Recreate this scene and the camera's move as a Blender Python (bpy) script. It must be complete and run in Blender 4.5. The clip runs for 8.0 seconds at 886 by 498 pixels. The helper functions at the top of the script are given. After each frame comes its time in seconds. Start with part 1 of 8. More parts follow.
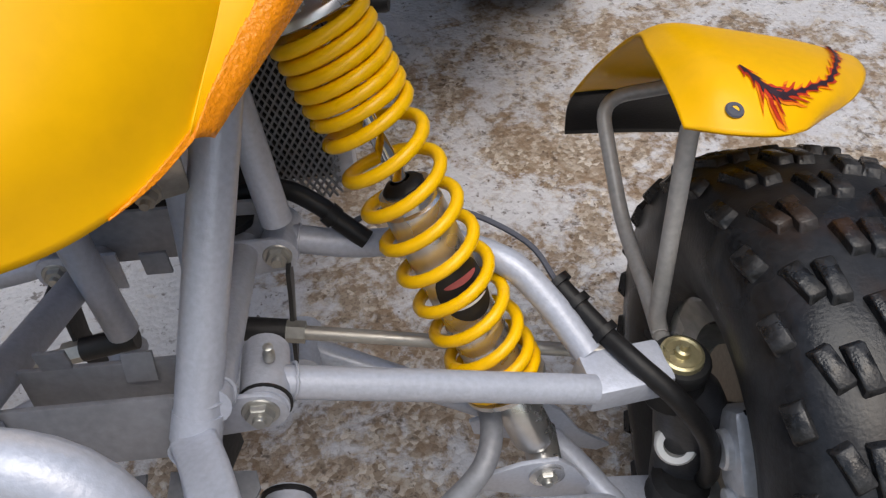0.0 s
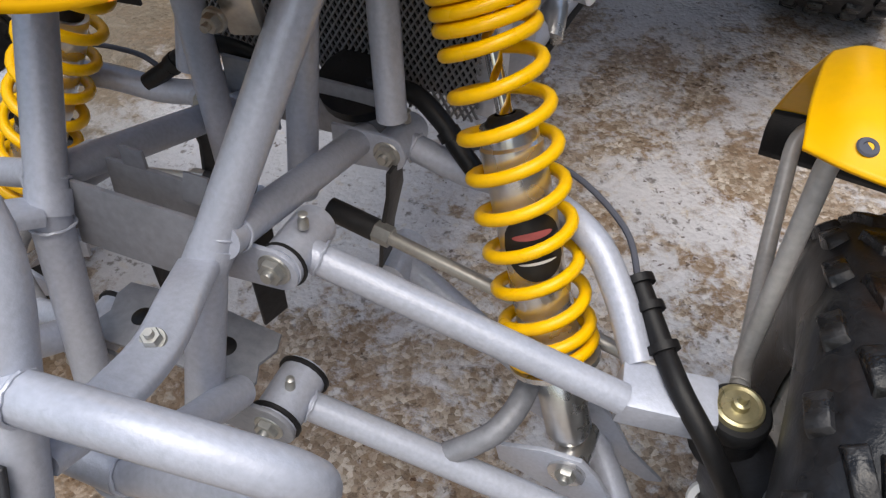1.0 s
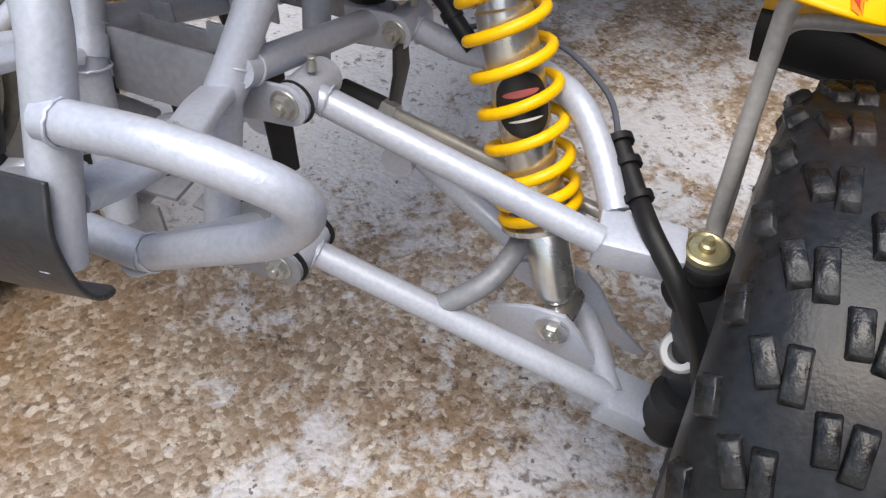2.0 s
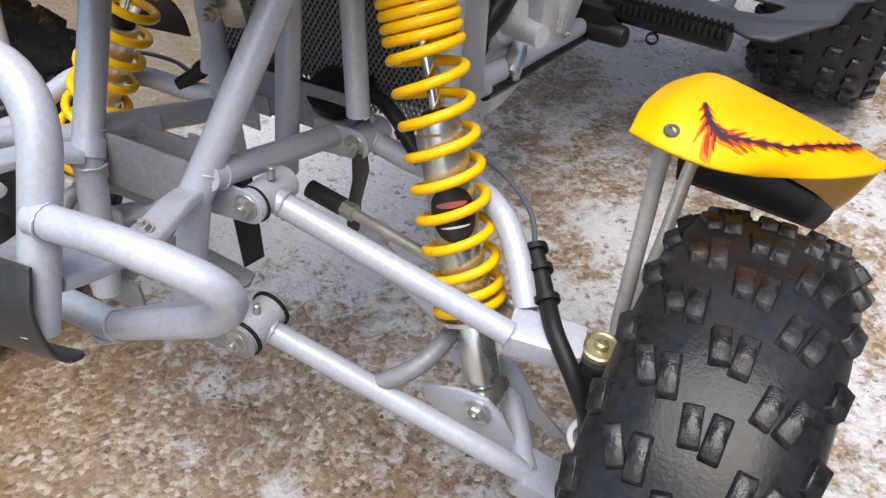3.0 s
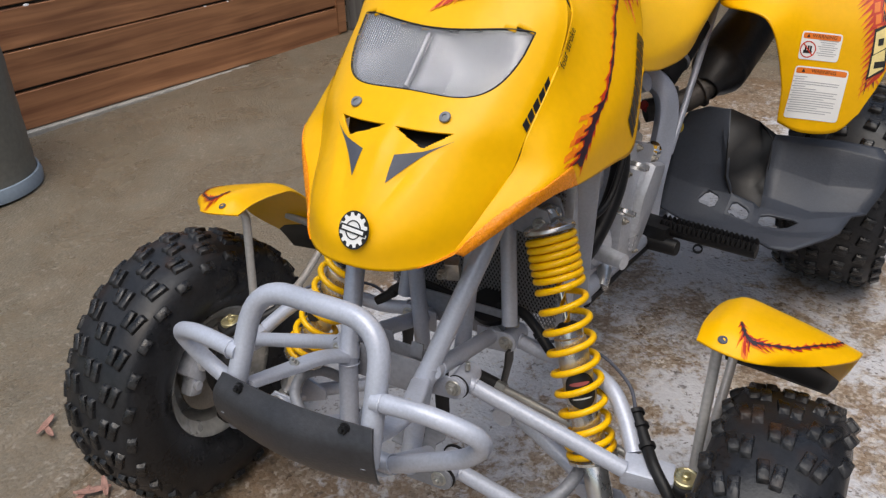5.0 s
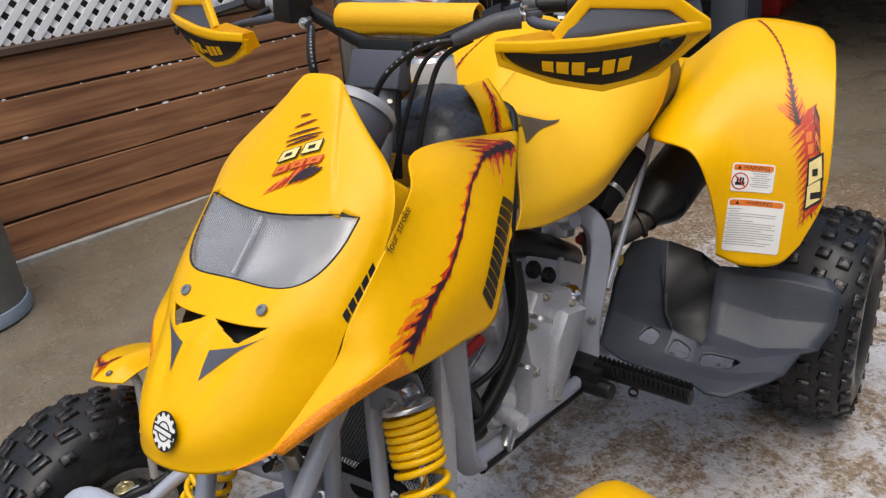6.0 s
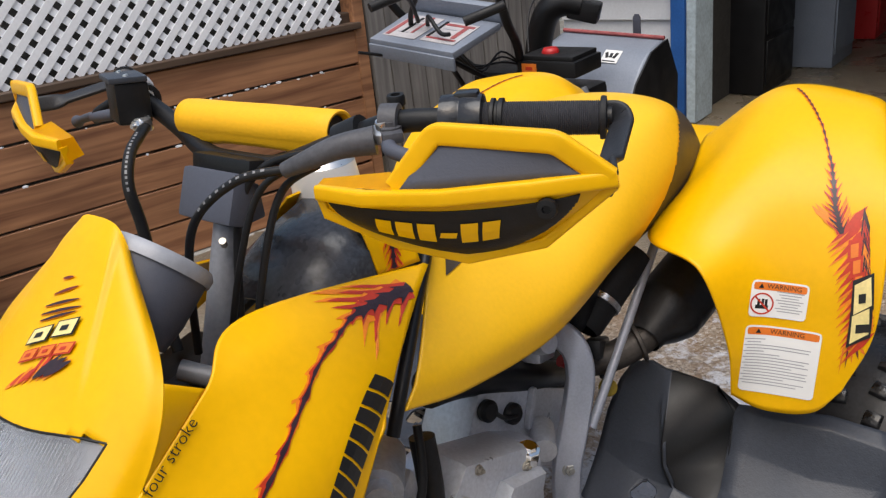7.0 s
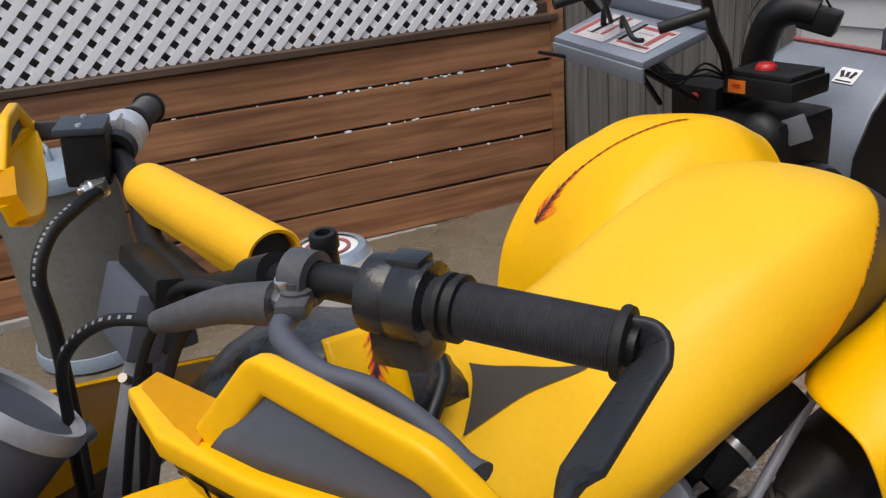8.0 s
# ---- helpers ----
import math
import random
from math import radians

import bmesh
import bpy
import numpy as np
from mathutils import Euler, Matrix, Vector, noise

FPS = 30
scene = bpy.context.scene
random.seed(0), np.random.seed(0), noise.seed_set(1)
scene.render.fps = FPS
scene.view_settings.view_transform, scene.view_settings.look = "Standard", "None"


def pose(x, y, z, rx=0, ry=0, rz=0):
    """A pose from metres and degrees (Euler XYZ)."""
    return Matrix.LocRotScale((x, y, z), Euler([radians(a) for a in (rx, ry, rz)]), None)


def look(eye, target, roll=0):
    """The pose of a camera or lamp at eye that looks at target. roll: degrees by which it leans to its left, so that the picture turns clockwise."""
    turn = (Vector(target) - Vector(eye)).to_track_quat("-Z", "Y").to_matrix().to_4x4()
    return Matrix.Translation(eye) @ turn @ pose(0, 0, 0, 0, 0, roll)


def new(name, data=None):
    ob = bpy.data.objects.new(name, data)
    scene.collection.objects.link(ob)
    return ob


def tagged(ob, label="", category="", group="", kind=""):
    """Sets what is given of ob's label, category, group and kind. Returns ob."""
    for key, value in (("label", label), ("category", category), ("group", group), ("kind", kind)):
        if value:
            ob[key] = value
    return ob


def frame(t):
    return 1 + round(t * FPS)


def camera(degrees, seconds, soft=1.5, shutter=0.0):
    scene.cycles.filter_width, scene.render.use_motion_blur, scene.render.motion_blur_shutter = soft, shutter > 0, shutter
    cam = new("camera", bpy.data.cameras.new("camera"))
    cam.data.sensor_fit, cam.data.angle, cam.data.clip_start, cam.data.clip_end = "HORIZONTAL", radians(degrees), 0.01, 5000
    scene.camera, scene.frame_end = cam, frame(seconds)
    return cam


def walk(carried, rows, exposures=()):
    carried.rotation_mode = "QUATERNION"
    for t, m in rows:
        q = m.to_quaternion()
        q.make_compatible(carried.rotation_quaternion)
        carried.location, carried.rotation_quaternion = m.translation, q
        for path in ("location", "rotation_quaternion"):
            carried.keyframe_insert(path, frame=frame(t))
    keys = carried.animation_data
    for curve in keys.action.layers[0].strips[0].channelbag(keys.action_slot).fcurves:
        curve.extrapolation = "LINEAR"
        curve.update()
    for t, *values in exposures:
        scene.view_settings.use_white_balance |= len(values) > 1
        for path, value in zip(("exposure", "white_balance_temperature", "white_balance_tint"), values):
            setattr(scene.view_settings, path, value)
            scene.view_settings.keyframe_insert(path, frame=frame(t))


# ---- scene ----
from mathutils.bvhtree import BVHTree

cam = camera(55.6, 8.0, soft=1.3)
PATH = [
    (0, (0.203, -0.384, 0.934), (0.264, 1.0, -0.509), -3.3),
    (0.5, (0.269, -0.341, 0.913), (0.046, 1.0, -0.553), -2.5),
    (1, (0.341, -0.376, 0.894), (-0.197, 0.885, -0.562), -0.6),
    (1.5, (0.376, -0.442, 0.876), (-0.214, 0.788, -0.587), -0.9),
    (1.7, (0.387, -0.467, 0.858), (-0.211, 0.763, -0.601), -1.3),
    (2.8, (0.507, -0.493, 0.894), (-0.146, 0.793, -0.493), 0.2),
    (3, (0.514, -0.509, 0.942), (-0.185, 0.822, -0.377), 0.6),
    (3.5, (0.54, -0.609, 1.069), (-0.266, 0.78, -0.124), -0.5),
    (4, (0.531, -0.782, 1.159), (-0.329, 0.65, 0.059), -1.6),
    (4.2, (0.526, -0.85, 1.172), (-0.341, 0.585, 0.083), -1.6),
    (5.3, (0.591, -0.859, 1.265), (-0.324, 0.636, 0.301), -3.2),
    (5.5, (0.65, -0.792, 1.28), (-0.302, 0.705, 0.357), -4.0),
    (6, (0.751, -0.62, 1.318), (-0.292, 0.869, 0.483), -5.7),
    (6.5, (0.735, -0.369, 1.306), (-0.33, 1.117, 0.493), -5.8),
    (7, (0.745, -0.145, 1.327), (-0.475, 1.23, 0.539), -7.2),
    (7.5, (0.72, 0.062, 1.335), (-0.707, 1.239, 0.577), -5.8),
    (8, (0.638, 0.231, 1.338), (-0.906, 1.225, 0.545), -5.7),
]
walk(cam, [(t, look(eye, target, roll)) for t, eye, target, roll in PATH],
     [(0, 0.14), (0.5, 0.20), (1.0, 0.31), (1.5, 0.50), (1.7, 0.54), (2.8, 0.80), (3.0, 0.79), (3.5, 0.38), (4.0, 0.16), (5.5, 0.16), (6.0, 0.17), (6.5, 0.26), (7.0, 0.30), (7.5, 0.27), (8.0, 0.15)])

# ---- light ----
world = bpy.data.worlds.new("overcast_sky")
scene.world = world
world.use_nodes = True
_nt = world.node_tree
_sky = _nt.nodes.new("ShaderNodeTexSky")
_sky.sky_type = "NISHITA"
_sky.sun_disc = False
_sky.sun_elevation, _sky.sun_rotation = radians(62), radians(150)
_sky.dust_density, _sky.air_density, _sky.ozone_density = 4.0, 1.6, 1.0
_nt.nodes["Background"].inputs["Strength"].default_value = 0.135
_nt.links.new(_sky.outputs[0], _nt.nodes["Background"].inputs["Color"])
sun = new("sun", bpy.data.lights.new("sun", "SUN"))
sun.data.energy, sun.data.angle, sun.data.color = 1.9, radians(45), (1.0, 0.97, 0.93)
sun.matrix_basis = look((0.15, -0.75, 4.0), (0, 0, 0))


# ---- materials ----
def mat(name, col, rough=0.5, metal=0.0, var=0.12, scale=8.0, fine=120.0, bump=0.0, bump_scale=200.0, rough_var=0.1,
        coat=0.0, spread=0.0, trans=0.0, ior=1.45, spec=0.5):
    """A surface with variation at two scales, fine relief and, where spread is set, a tint of its own for each piece."""
    m = bpy.data.materials.new(name)
    m.use_nodes = True
    nt = m.node_tree
    b = nt.nodes["Principled BSDF"]
    co = nt.nodes.new("ShaderNodeTexCoord")
    big, small = nt.nodes.new("ShaderNodeTexNoise"), nt.nodes.new("ShaderNodeTexNoise")
    big.inputs["Scale"].default_value, small.inputs["Scale"].default_value = scale, fine
    big.inputs["Detail"].default_value, small.inputs["Detail"].default_value = 4, 3
    for n in (big, small):
        nt.links.new(co.outputs["Object"], n.inputs["Vector"])
    mix = nt.nodes.new("ShaderNodeMath")
    mix.operation = "ADD"
    nt.links.new(big.outputs["Fac"], mix.inputs[0])
    nt.links.new(small.outputs["Fac"], mix.inputs[1])
    ramp = nt.nodes.new("ShaderNodeMapRange")
    ramp.inputs["From Min"].default_value, ramp.inputs["From Max"].default_value = 0.6, 1.4
    ramp.inputs["To Min"].default_value, ramp.inputs["To Max"].default_value = 1 - var, 1 + var
    nt.links.new(mix.outputs[0], ramp.inputs["Value"])
    val = ramp.outputs["Result"]
    if spread:
        info = nt.nodes.new("ShaderNodeObjectInfo")
        r2 = nt.nodes.new("ShaderNodeMapRange")
        r2.inputs["To Min"].default_value, r2.inputs["To Max"].default_value = 1 - spread, 1 + spread
        nt.links.new(info.outputs["Random"], r2.inputs["Value"])
        mul = nt.nodes.new("ShaderNodeMath")
        mul.operation = "MULTIPLY"
        nt.links.new(val, mul.inputs[0])
        nt.links.new(r2.outputs["Result"], mul.inputs[1])
        val = mul.outputs[0]
    vm = nt.nodes.new("ShaderNodeVectorMath")
    vm.operation = "SCALE"
    vm.inputs[0].default_value = col
    nt.links.new(val, vm.inputs["Scale"])
    nt.links.new(vm.outputs[0], b.inputs["Base Color"])
    rr = nt.nodes.new("ShaderNodeMapRange")
    rr.inputs["From Min"].default_value, rr.inputs["From Max"].default_value = 0.3, 0.7
    rr.inputs["To Min"].default_value, rr.inputs["To Max"].default_value = max(0.02, rough - rough_var), min(1, rough + rough_var)
    nt.links.new(big.outputs["Fac"], rr.inputs["Value"])
    nt.links.new(rr.outputs["Result"], b.inputs["Roughness"])
    b.inputs["Metallic"].default_value = metal
    b.inputs["Coat Weight"].default_value = coat
    b.inputs["Coat Roughness"].default_value = 0.15
    b.inputs["Specular IOR Level"].default_value = spec
    b.inputs["Transmission Weight"].default_value = trans
    b.inputs["IOR"].default_value = ior
    if bump:
        bn = nt.nodes.new("ShaderNodeTexNoise")
        bn.inputs["Scale"].default_value, bn.inputs["Detail"].default_value = bump_scale, 4
        nt.links.new(co.outputs["Object"], bn.inputs["Vector"])
        bp = nt.nodes.new("ShaderNodeBump")
        bp.inputs["Strength"].default_value, bp.inputs["Distance"].default_value = bump, 0.002
        nt.links.new(bn.outputs["Fac"], bp.inputs["Height"])
        nt.links.new(bp.outputs[0], b.inputs["Normal"])
    return m


YELLOW = mat("yellow_plastic", (0.865, 0.463, 0.0), 0.34, 0, 0.05, 5, 90, 0.05, 260, 0.06, spec=0.30)
def thin_shell(m, share):
    """Thin coloured plastic: part of the light goes through it."""
    nt = m.node_tree
    b, out = nt.nodes["Principled BSDF"], nt.nodes["Material Output"]
    tr, mx = nt.nodes.new("ShaderNodeBsdfTranslucent"), nt.nodes.new("ShaderNodeMixShader")
    nt.links.new(b.inputs["Base Color"].links[0].from_socket, tr.inputs["Color"])
    mx.inputs[0].default_value = share
    nt.links.new(b.outputs[0], mx.inputs[1])
    nt.links.new(tr.outputs[0], mx.inputs[2])
    nt.links.new(mx.outputs[0], out.inputs["Surface"])


thin_shell(YELLOW, 0.07)
VINYL = mat("yellow_vinyl", (0.84, 0.465, 0.008), 0.42, 0, 0.05, 6, 150, 0.12, 500, 0.06, spec=0.5)
FOAM = mat("yellow_foam_cover", (0.85, 0.44, 0.004), 0.6, 0, 0.06, 9, 150, 0.2, 300)
SPRING = mat("yellow_spring_paint", (0.88, 0.50, 0.0), 0.34, 0, 0.08, 20, 150, 0.08, 400, coat=0.15, spec=0.35)
SILVER = mat("silver_paint", (0.42, 0.45, 0.53), 0.36, 0.20, 0.14, 14, 260, 0.16, 420, 0.08)
# Dull silver, with the shade among the inner brackets darkened into its colour.
SILVER_DULL = mat("dull_silver_paint", (0.24, 0.25, 0.28), 0.5, 0.2, 0.22, 10, 140, 0.15, 300)
ALU = mat("cast_aluminium", (0.56, 0.58, 0.63), 0.36, 0.40, 0.18, 14, 160, 0.25, 240)
BARE = mat("turned_aluminium", (0.62, 0.62, 0.62), 0.28, 0.9, 0.08, 20, 160, 0.05, 300)
CHROME = mat("chrome", (0.72, 0.71, 0.68), 0.12, 1.0, 0.06, 20, 100)
TIEROD = mat("satin_steel", (0.40, 0.39, 0.37), 0.42, 0.6, 0.15, 30, 160, 0.1, 300)
STAY = mat("weathered_silver_tube", (0.44, 0.43, 0.42), 0.42, 0.15, 0.2, 14, 160, 0.12, 300)
RIM = mat("wet_silver_rim", (0.50, 0.50, 0.48), 0.30, 0.45, 0.3, 12, 90, 0.1, 200, 0.2)
JOINT = mat("brassy_cap", (0.46, 0.41, 0.24), 0.34, 0.7, 0.2, 40, 200, 0.1, 400)
ZINC = mat("zinc_plated_steel", (0.42, 0.42, 0.40), 0.38, 0.7, 0.18, 40, 200, 0.1, 400)
BRASS = mat("dull_brass", (0.42, 0.30, 0.05), 0.4, 0.5, 0.2, 30, 160, 0.1, 300)
STEEL = mat("old_steel", (0.38, 0.35, 0.30), 0.42, 0.8, 0.22, 30, 200, 0.1, 300)
GRIP = mat("worn_grip_rubber", (0.048, 0.048, 0.055), 0.5, 0, 0.25, 14, 160, 0.15, 300)
CAN = mat("sooty_black_steel", (0.022, 0.022, 0.024), 0.46, 0.2, 0.35, 14, 120, 0.2, 200, 0.12)
BURNT = mat("burnt_steel", (0.075, 0.066, 0.060), 0.55, 0.35, 0.35, 25, 160, 0.2, 260)
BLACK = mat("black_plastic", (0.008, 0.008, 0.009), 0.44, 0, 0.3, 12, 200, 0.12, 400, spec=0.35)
SKID = mat("scuffed_dark_plastic", (0.030, 0.031, 0.036), 0.40, 0, 0.3, 16, 140, 0.2, 260, 0.1, spec=0.45)
RUBBER = mat("black_rubber", (0.013, 0.013, 0.014), 0.55, 0, 0.3, 10, 160, 0.2, 300, spec=0.35)
HOSE = mat("rubber_hose", (0.010, 0.010, 0.011), 0.48, 0, 0.25, 16, 200, 0.15, 300, spec=0.35)
TYRE = mat("wet_tyre_rubber", (0.0160, 0.0168, 0.0195), 0.35, 0, 0.6, 9, 160, 0.14, 320, 0.22, spec=0.36)
TREAD = mat("wet_tread_rubber", (0.0135, 0.0138, 0.0152), 0.34, 0, 0.75, 40, 150, 0.8, 140, 0.28, spread=0.4)


def muddy(m, z0, z1):
    """Rust-brown mud caught on the top of the tyre, in patches."""
    nt = m.node_tree
    b = nt.nodes["Principled BSDF"]
    geo, tex = nt.nodes.new("ShaderNodeNewGeometry"), nt.nodes.new("ShaderNodeTexNoise")
    tex.inputs["Scale"].default_value, tex.inputs["Detail"].default_value = 26, 5
    nt.links.new(geo.outputs["Position"], tex.inputs["Vector"])
    sep = nt.nodes.new("ShaderNodeSeparateXYZ")
    nt.links.new(geo.outputs["Position"], sep.inputs[0])
    hi, sp, mul, mx = nt.nodes.new("ShaderNodeMapRange"), nt.nodes.new("ShaderNodeMapRange"), nt.nodes.new("ShaderNodeMath"), nt.nodes.new("ShaderNodeMix")
    hi.inputs["From Min"].default_value, hi.inputs["From Max"].default_value = z0, z1
    sp.inputs["From Min"].default_value, sp.inputs["From Max"].default_value = 0.52, 0.68
    nt.links.new(sep.outputs["Z"], hi.inputs["Value"])
    nt.links.new(tex.outputs["Fac"], sp.inputs["Value"])
    mul.operation, mx.data_type = "MULTIPLY", "RGBA"
    nt.links.new(hi.outputs["Result"], mul.inputs[0])
    nt.links.new(sp.outputs["Result"], mul.inputs[1])
    nt.links.new(mul.outputs[0], mx.inputs[0])
    nt.links.new(b.inputs["Base Color"].links[0].from_socket, mx.inputs[6])
    mx.inputs[7].default_value = (0.050, 0.023, 0.010, 1)
    nt.links.new(mx.outputs[2], b.inputs["Base Color"])


muddy(TYRE, 0.495, 0.530)
muddy(TREAD, 0.495, 0.530)
GREY = mat("dark_grey_plastic", (0.040, 0.046, 0.060), 0.48, 0, 0.18, 7, 150, 0.3, 320, spec=0.4)
GUARDARM = mat("charcoal_guard_plastic", (0.022, 0.023, 0.027), 0.5, 0, 0.2, 12, 180, 0.25, 320, spec=0.4)
TANKGREY = mat("scuffed_tank_plastic", (0.050, 0.052, 0.060), 0.26, 0, 0.6, 14, 160, 0.25, 120)
WORNGREY = mat("worn_grey_rubber", (0.066, 0.066, 0.074), 0.5, 0, 0.3, 22, 180, 0.2, 260, spec=0.4)
PODGREY = mat("scuffed_pod_plastic", (0.022, 0.023, 0.027), 0.26, 0, 0.25, 18, 180, 0.15, 260)
RINGGREY = mat("dull_grey_ring", (0.30, 0.31, 0.34), 0.42, 0.1, 0.12, 18, 160, 0.1, 260)
PRINTGREY = mat("faded_cable_print", (0.20, 0.20, 0.21), 0.5, 0, 0.3, 60, 200)
GREYCAP = mat("grey_insert", (0.068, 0.074, 0.098), 0.6, 0, 0.08, 10, 200, 0.15, 500)
BROWN = mat("dark_vinyl", (0.055, 0.045, 0.038), 0.5, 0, 0.1, 9, 200, 0.15, 500)
GAUGE = mat("grey_gauge_shell", (0.17, 0.18, 0.20), 0.4, 0.2, 0.1, 10, 150, 0.1, 300)
WHITE = mat("white_sticker", (0.78, 0.78, 0.77), 0.4, 0, 0.03, 10, 100)
PALEYELLOW = mat("pale_yellow_print", (0.80, 0.66, 0.28), 0.4, 0, 0.15, 60, 200)
PALEPRINT = mat("pale_worn_print", (0.42, 0.40, 0.41), 0.5, 0, 0.12, 30, 120)
INK = mat("black_ink", (0.012, 0.012, 0.013), 0.4, 0, 0.2, 20, 200)
INKGREY = mat("grey_print", (0.33, 0.33, 0.36), 0.45, 0, 0.1, 20, 200)
ORANGE = mat("orange_print", (0.72, 0.18, 0.02), 0.4, 0, 0.08, 30, 200)
DEEPRED = mat("deep_red_print", (0.13, 0.02, 0.018), 0.4, 0, 0.3, 60, 200)
RED = mat("red_print", (0.50, 0.035, 0.012), 0.4, 0, 0.15, 40, 200)
FLAME = mat("flame_print", (0.80, 0.22, 0.008), 0.4, 0, 0.2, 60, 200)
PURPLE = mat("dark_flame_print", (0.030, 0.014, 0.022), 0.4, 0, 0.4, 60, 200)
WORNRED = mat("worn_red_paint", (0.30, 0.075, 0.075), 0.5, 0, 0.35, 18, 120, 0.1, 200)
REDPART = mat("red_plastic", (0.45, 0.02, 0.02), 0.35, 0, 0.1, 20, 200)
REFLECTOR = mat("amber_reflector", (0.80, 0.26, 0.004), 0.25, 0, 0.12, 200, 400, 0.6, 420)
MESHM = mat("grey_wire_mesh", (0.24, 0.24, 0.25), 0.45, 0.3, 0.2, 30, 200)
LENS = mat("clear_lens", (0.92, 0.93, 0.95), 0.08, 0, 0.02, 10, 100, rough_var=0.03, trans=0.92, ior=1.3)
DISH = mat("lamp_reflector", (0.30, 0.295, 0.31), 0.45, 0.4, 0.1, 20, 100)
BLOWER = mat("blue_grey_enamel", (0.20, 0.225, 0.275), 0.4, 0.1, 0.14, 6, 120, 0.1, 200)
GALV = mat("galvanised_sheet", (0.15, 0.152, 0.14), 0.5, 0.2, 0.2, 7, 60, 0.1, 120)
PALEBLUE = mat("faded_blue_plastic", (0.20, 0.25, 0.31), 0.5, 0, 0.15, 8, 80, 0.1, 120)
BLUE = mat("blue_trim_paint", (0.02, 0.10, 0.34), 0.5, 0, 0.2, 9, 80, 0.15, 150)
TEAL = mat("worn_white_blue_paint", (0.42, 0.50, 0.54), 0.6, 0, 0.3, 7, 60, 0.2, 120)
SIDING = mat("white_siding_paint", (0.62, 0.64, 0.68), 0.55, 0, 0.08, 5, 70, 0.1, 150, spread=0.04)
LATTICE = mat("white_lattice_plastic", (0.84, 0.85, 0.88), 0.5, 0, 0.06, 8, 80, 0.05, 150)
SNOW = mat("snow", (0.80, 0.82, 0.86), 0.6, 0, 0.05, 30, 200, 0.2, 300)
FOOTING = mat("pale_wet_concrete", (0.34, 0.33, 0.31), 0.5, 0, 0.3, 20, 160, 0.4, 200)
DEADLEAF = mat("dead_leaf", (0.30, 0.165, 0.13), 0.55, 0, 0.35, 60, 200, 0.2, 200)
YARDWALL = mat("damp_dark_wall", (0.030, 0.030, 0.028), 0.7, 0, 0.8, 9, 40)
EASTWALL = mat("weathered_grey_wall", (0.23, 0.24, 0.26), 0.7, 0, 0.2, 4, 40, 0.2, 120)
# Near-black base colour puts the unlit interior's darkness into the garage surfaces.
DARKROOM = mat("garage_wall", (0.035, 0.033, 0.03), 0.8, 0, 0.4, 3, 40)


def wood(name, c1, c2, along="Y", rough=0.62, spread=0.22, scale=1.0):
    """Sawn boards: long grain, knots' stains and a tint for each board."""
    m = bpy.data.materials.new(name)
    m.use_nodes = True
    nt = m.node_tree
    b = nt.nodes["Principled BSDF"]
    co = nt.nodes.new("ShaderNodeTexCoord")
    mp = nt.nodes.new("ShaderNodeMapping")
    st = {"X": (1.2, 22, 22), "Y": (22, 1.2, 22), "Z": (22, 22, 1.2)}[along]
    mp.inputs["Scale"].default_value = [s * scale for s in st]
    info = nt.nodes.new("ShaderNodeObjectInfo")
    sc = nt.nodes.new("ShaderNodeMath")
    sc.operation = "MULTIPLY"
    sc.inputs[1].default_value = 37.0
    nt.links.new(info.outputs["Random"], sc.inputs[0])
    nt.links.new(sc.outputs[0], mp.inputs["Location"])
    nt.links.new(co.outputs["Object"], mp.inputs["Vector"])
    n1, n2 = nt.nodes.new("ShaderNodeTexNoise"), nt.nodes.new("ShaderNodeTexNoise")
    n1.inputs["Scale"].default_value, n1.inputs["Detail"].default_value, n1.inputs["Distortion"].default_value = 1.4, 6, 0.6
    n2.inputs["Scale"].default_value, n2.inputs["Detail"].default_value = 2.3, 3
    nt.links.new(mp.outputs[0], n1.inputs["Vector"])
    nt.links.new(co.outputs["Object"], n2.inputs["Vector"])
    ramp = nt.nodes.new("ShaderNodeValToRGB")
    ramp.color_ramp.elements[0].position, ramp.color_ramp.elements[0].color = 0.28, (*c1, 1)
    ramp.color_ramp.elements[1].position, ramp.color_ramp.elements[1].color = 0.72, (*c2, 1)
    nt.links.new(n1.outputs["Fac"], ramp.inputs["Fac"])
    a = nt.nodes.new("ShaderNodeMapRange")
    a.inputs["To Min"].default_value, a.inputs["To Max"].default_value = 0.55, 1.35
    nt.links.new(n2.outputs["Fac"], a.inputs["Value"])
    r2 = nt.nodes.new("ShaderNodeMapRange")
    r2.inputs["To Min"].default_value, r2.inputs["To Max"].default_value = 1 - spread, 1 + spread
    nt.links.new(info.outputs["Random"], r2.inputs["Value"])
    mul = nt.nodes.new("ShaderNodeMath")
    mul.operation = "MULTIPLY"
    nt.links.new(a.outputs["Result"], mul.inputs[0])
    nt.links.new(r2.outputs["Result"], mul.inputs[1])
    vm = nt.nodes.new("ShaderNodeVectorMath")
    vm.operation = "SCALE"
    nt.links.new(ramp.outputs[0], vm.inputs[0])
    nt.links.new(mul.outputs[0], vm.inputs["Scale"])
    nt.links.new(vm.outputs[0], b.inputs["Base Color"])
    b.inputs["Roughness"].default_value = rough
    bp = nt.nodes.new("ShaderNodeBump")
    bp.inputs["Strength"].default_value, bp.inputs["Distance"].default_value = 0.35, 0.003
    nt.links.new(n1.outputs["Fac"], bp.inputs["Height"])
    nt.links.new(bp.outputs[0], b.inputs["Normal"])
    return m


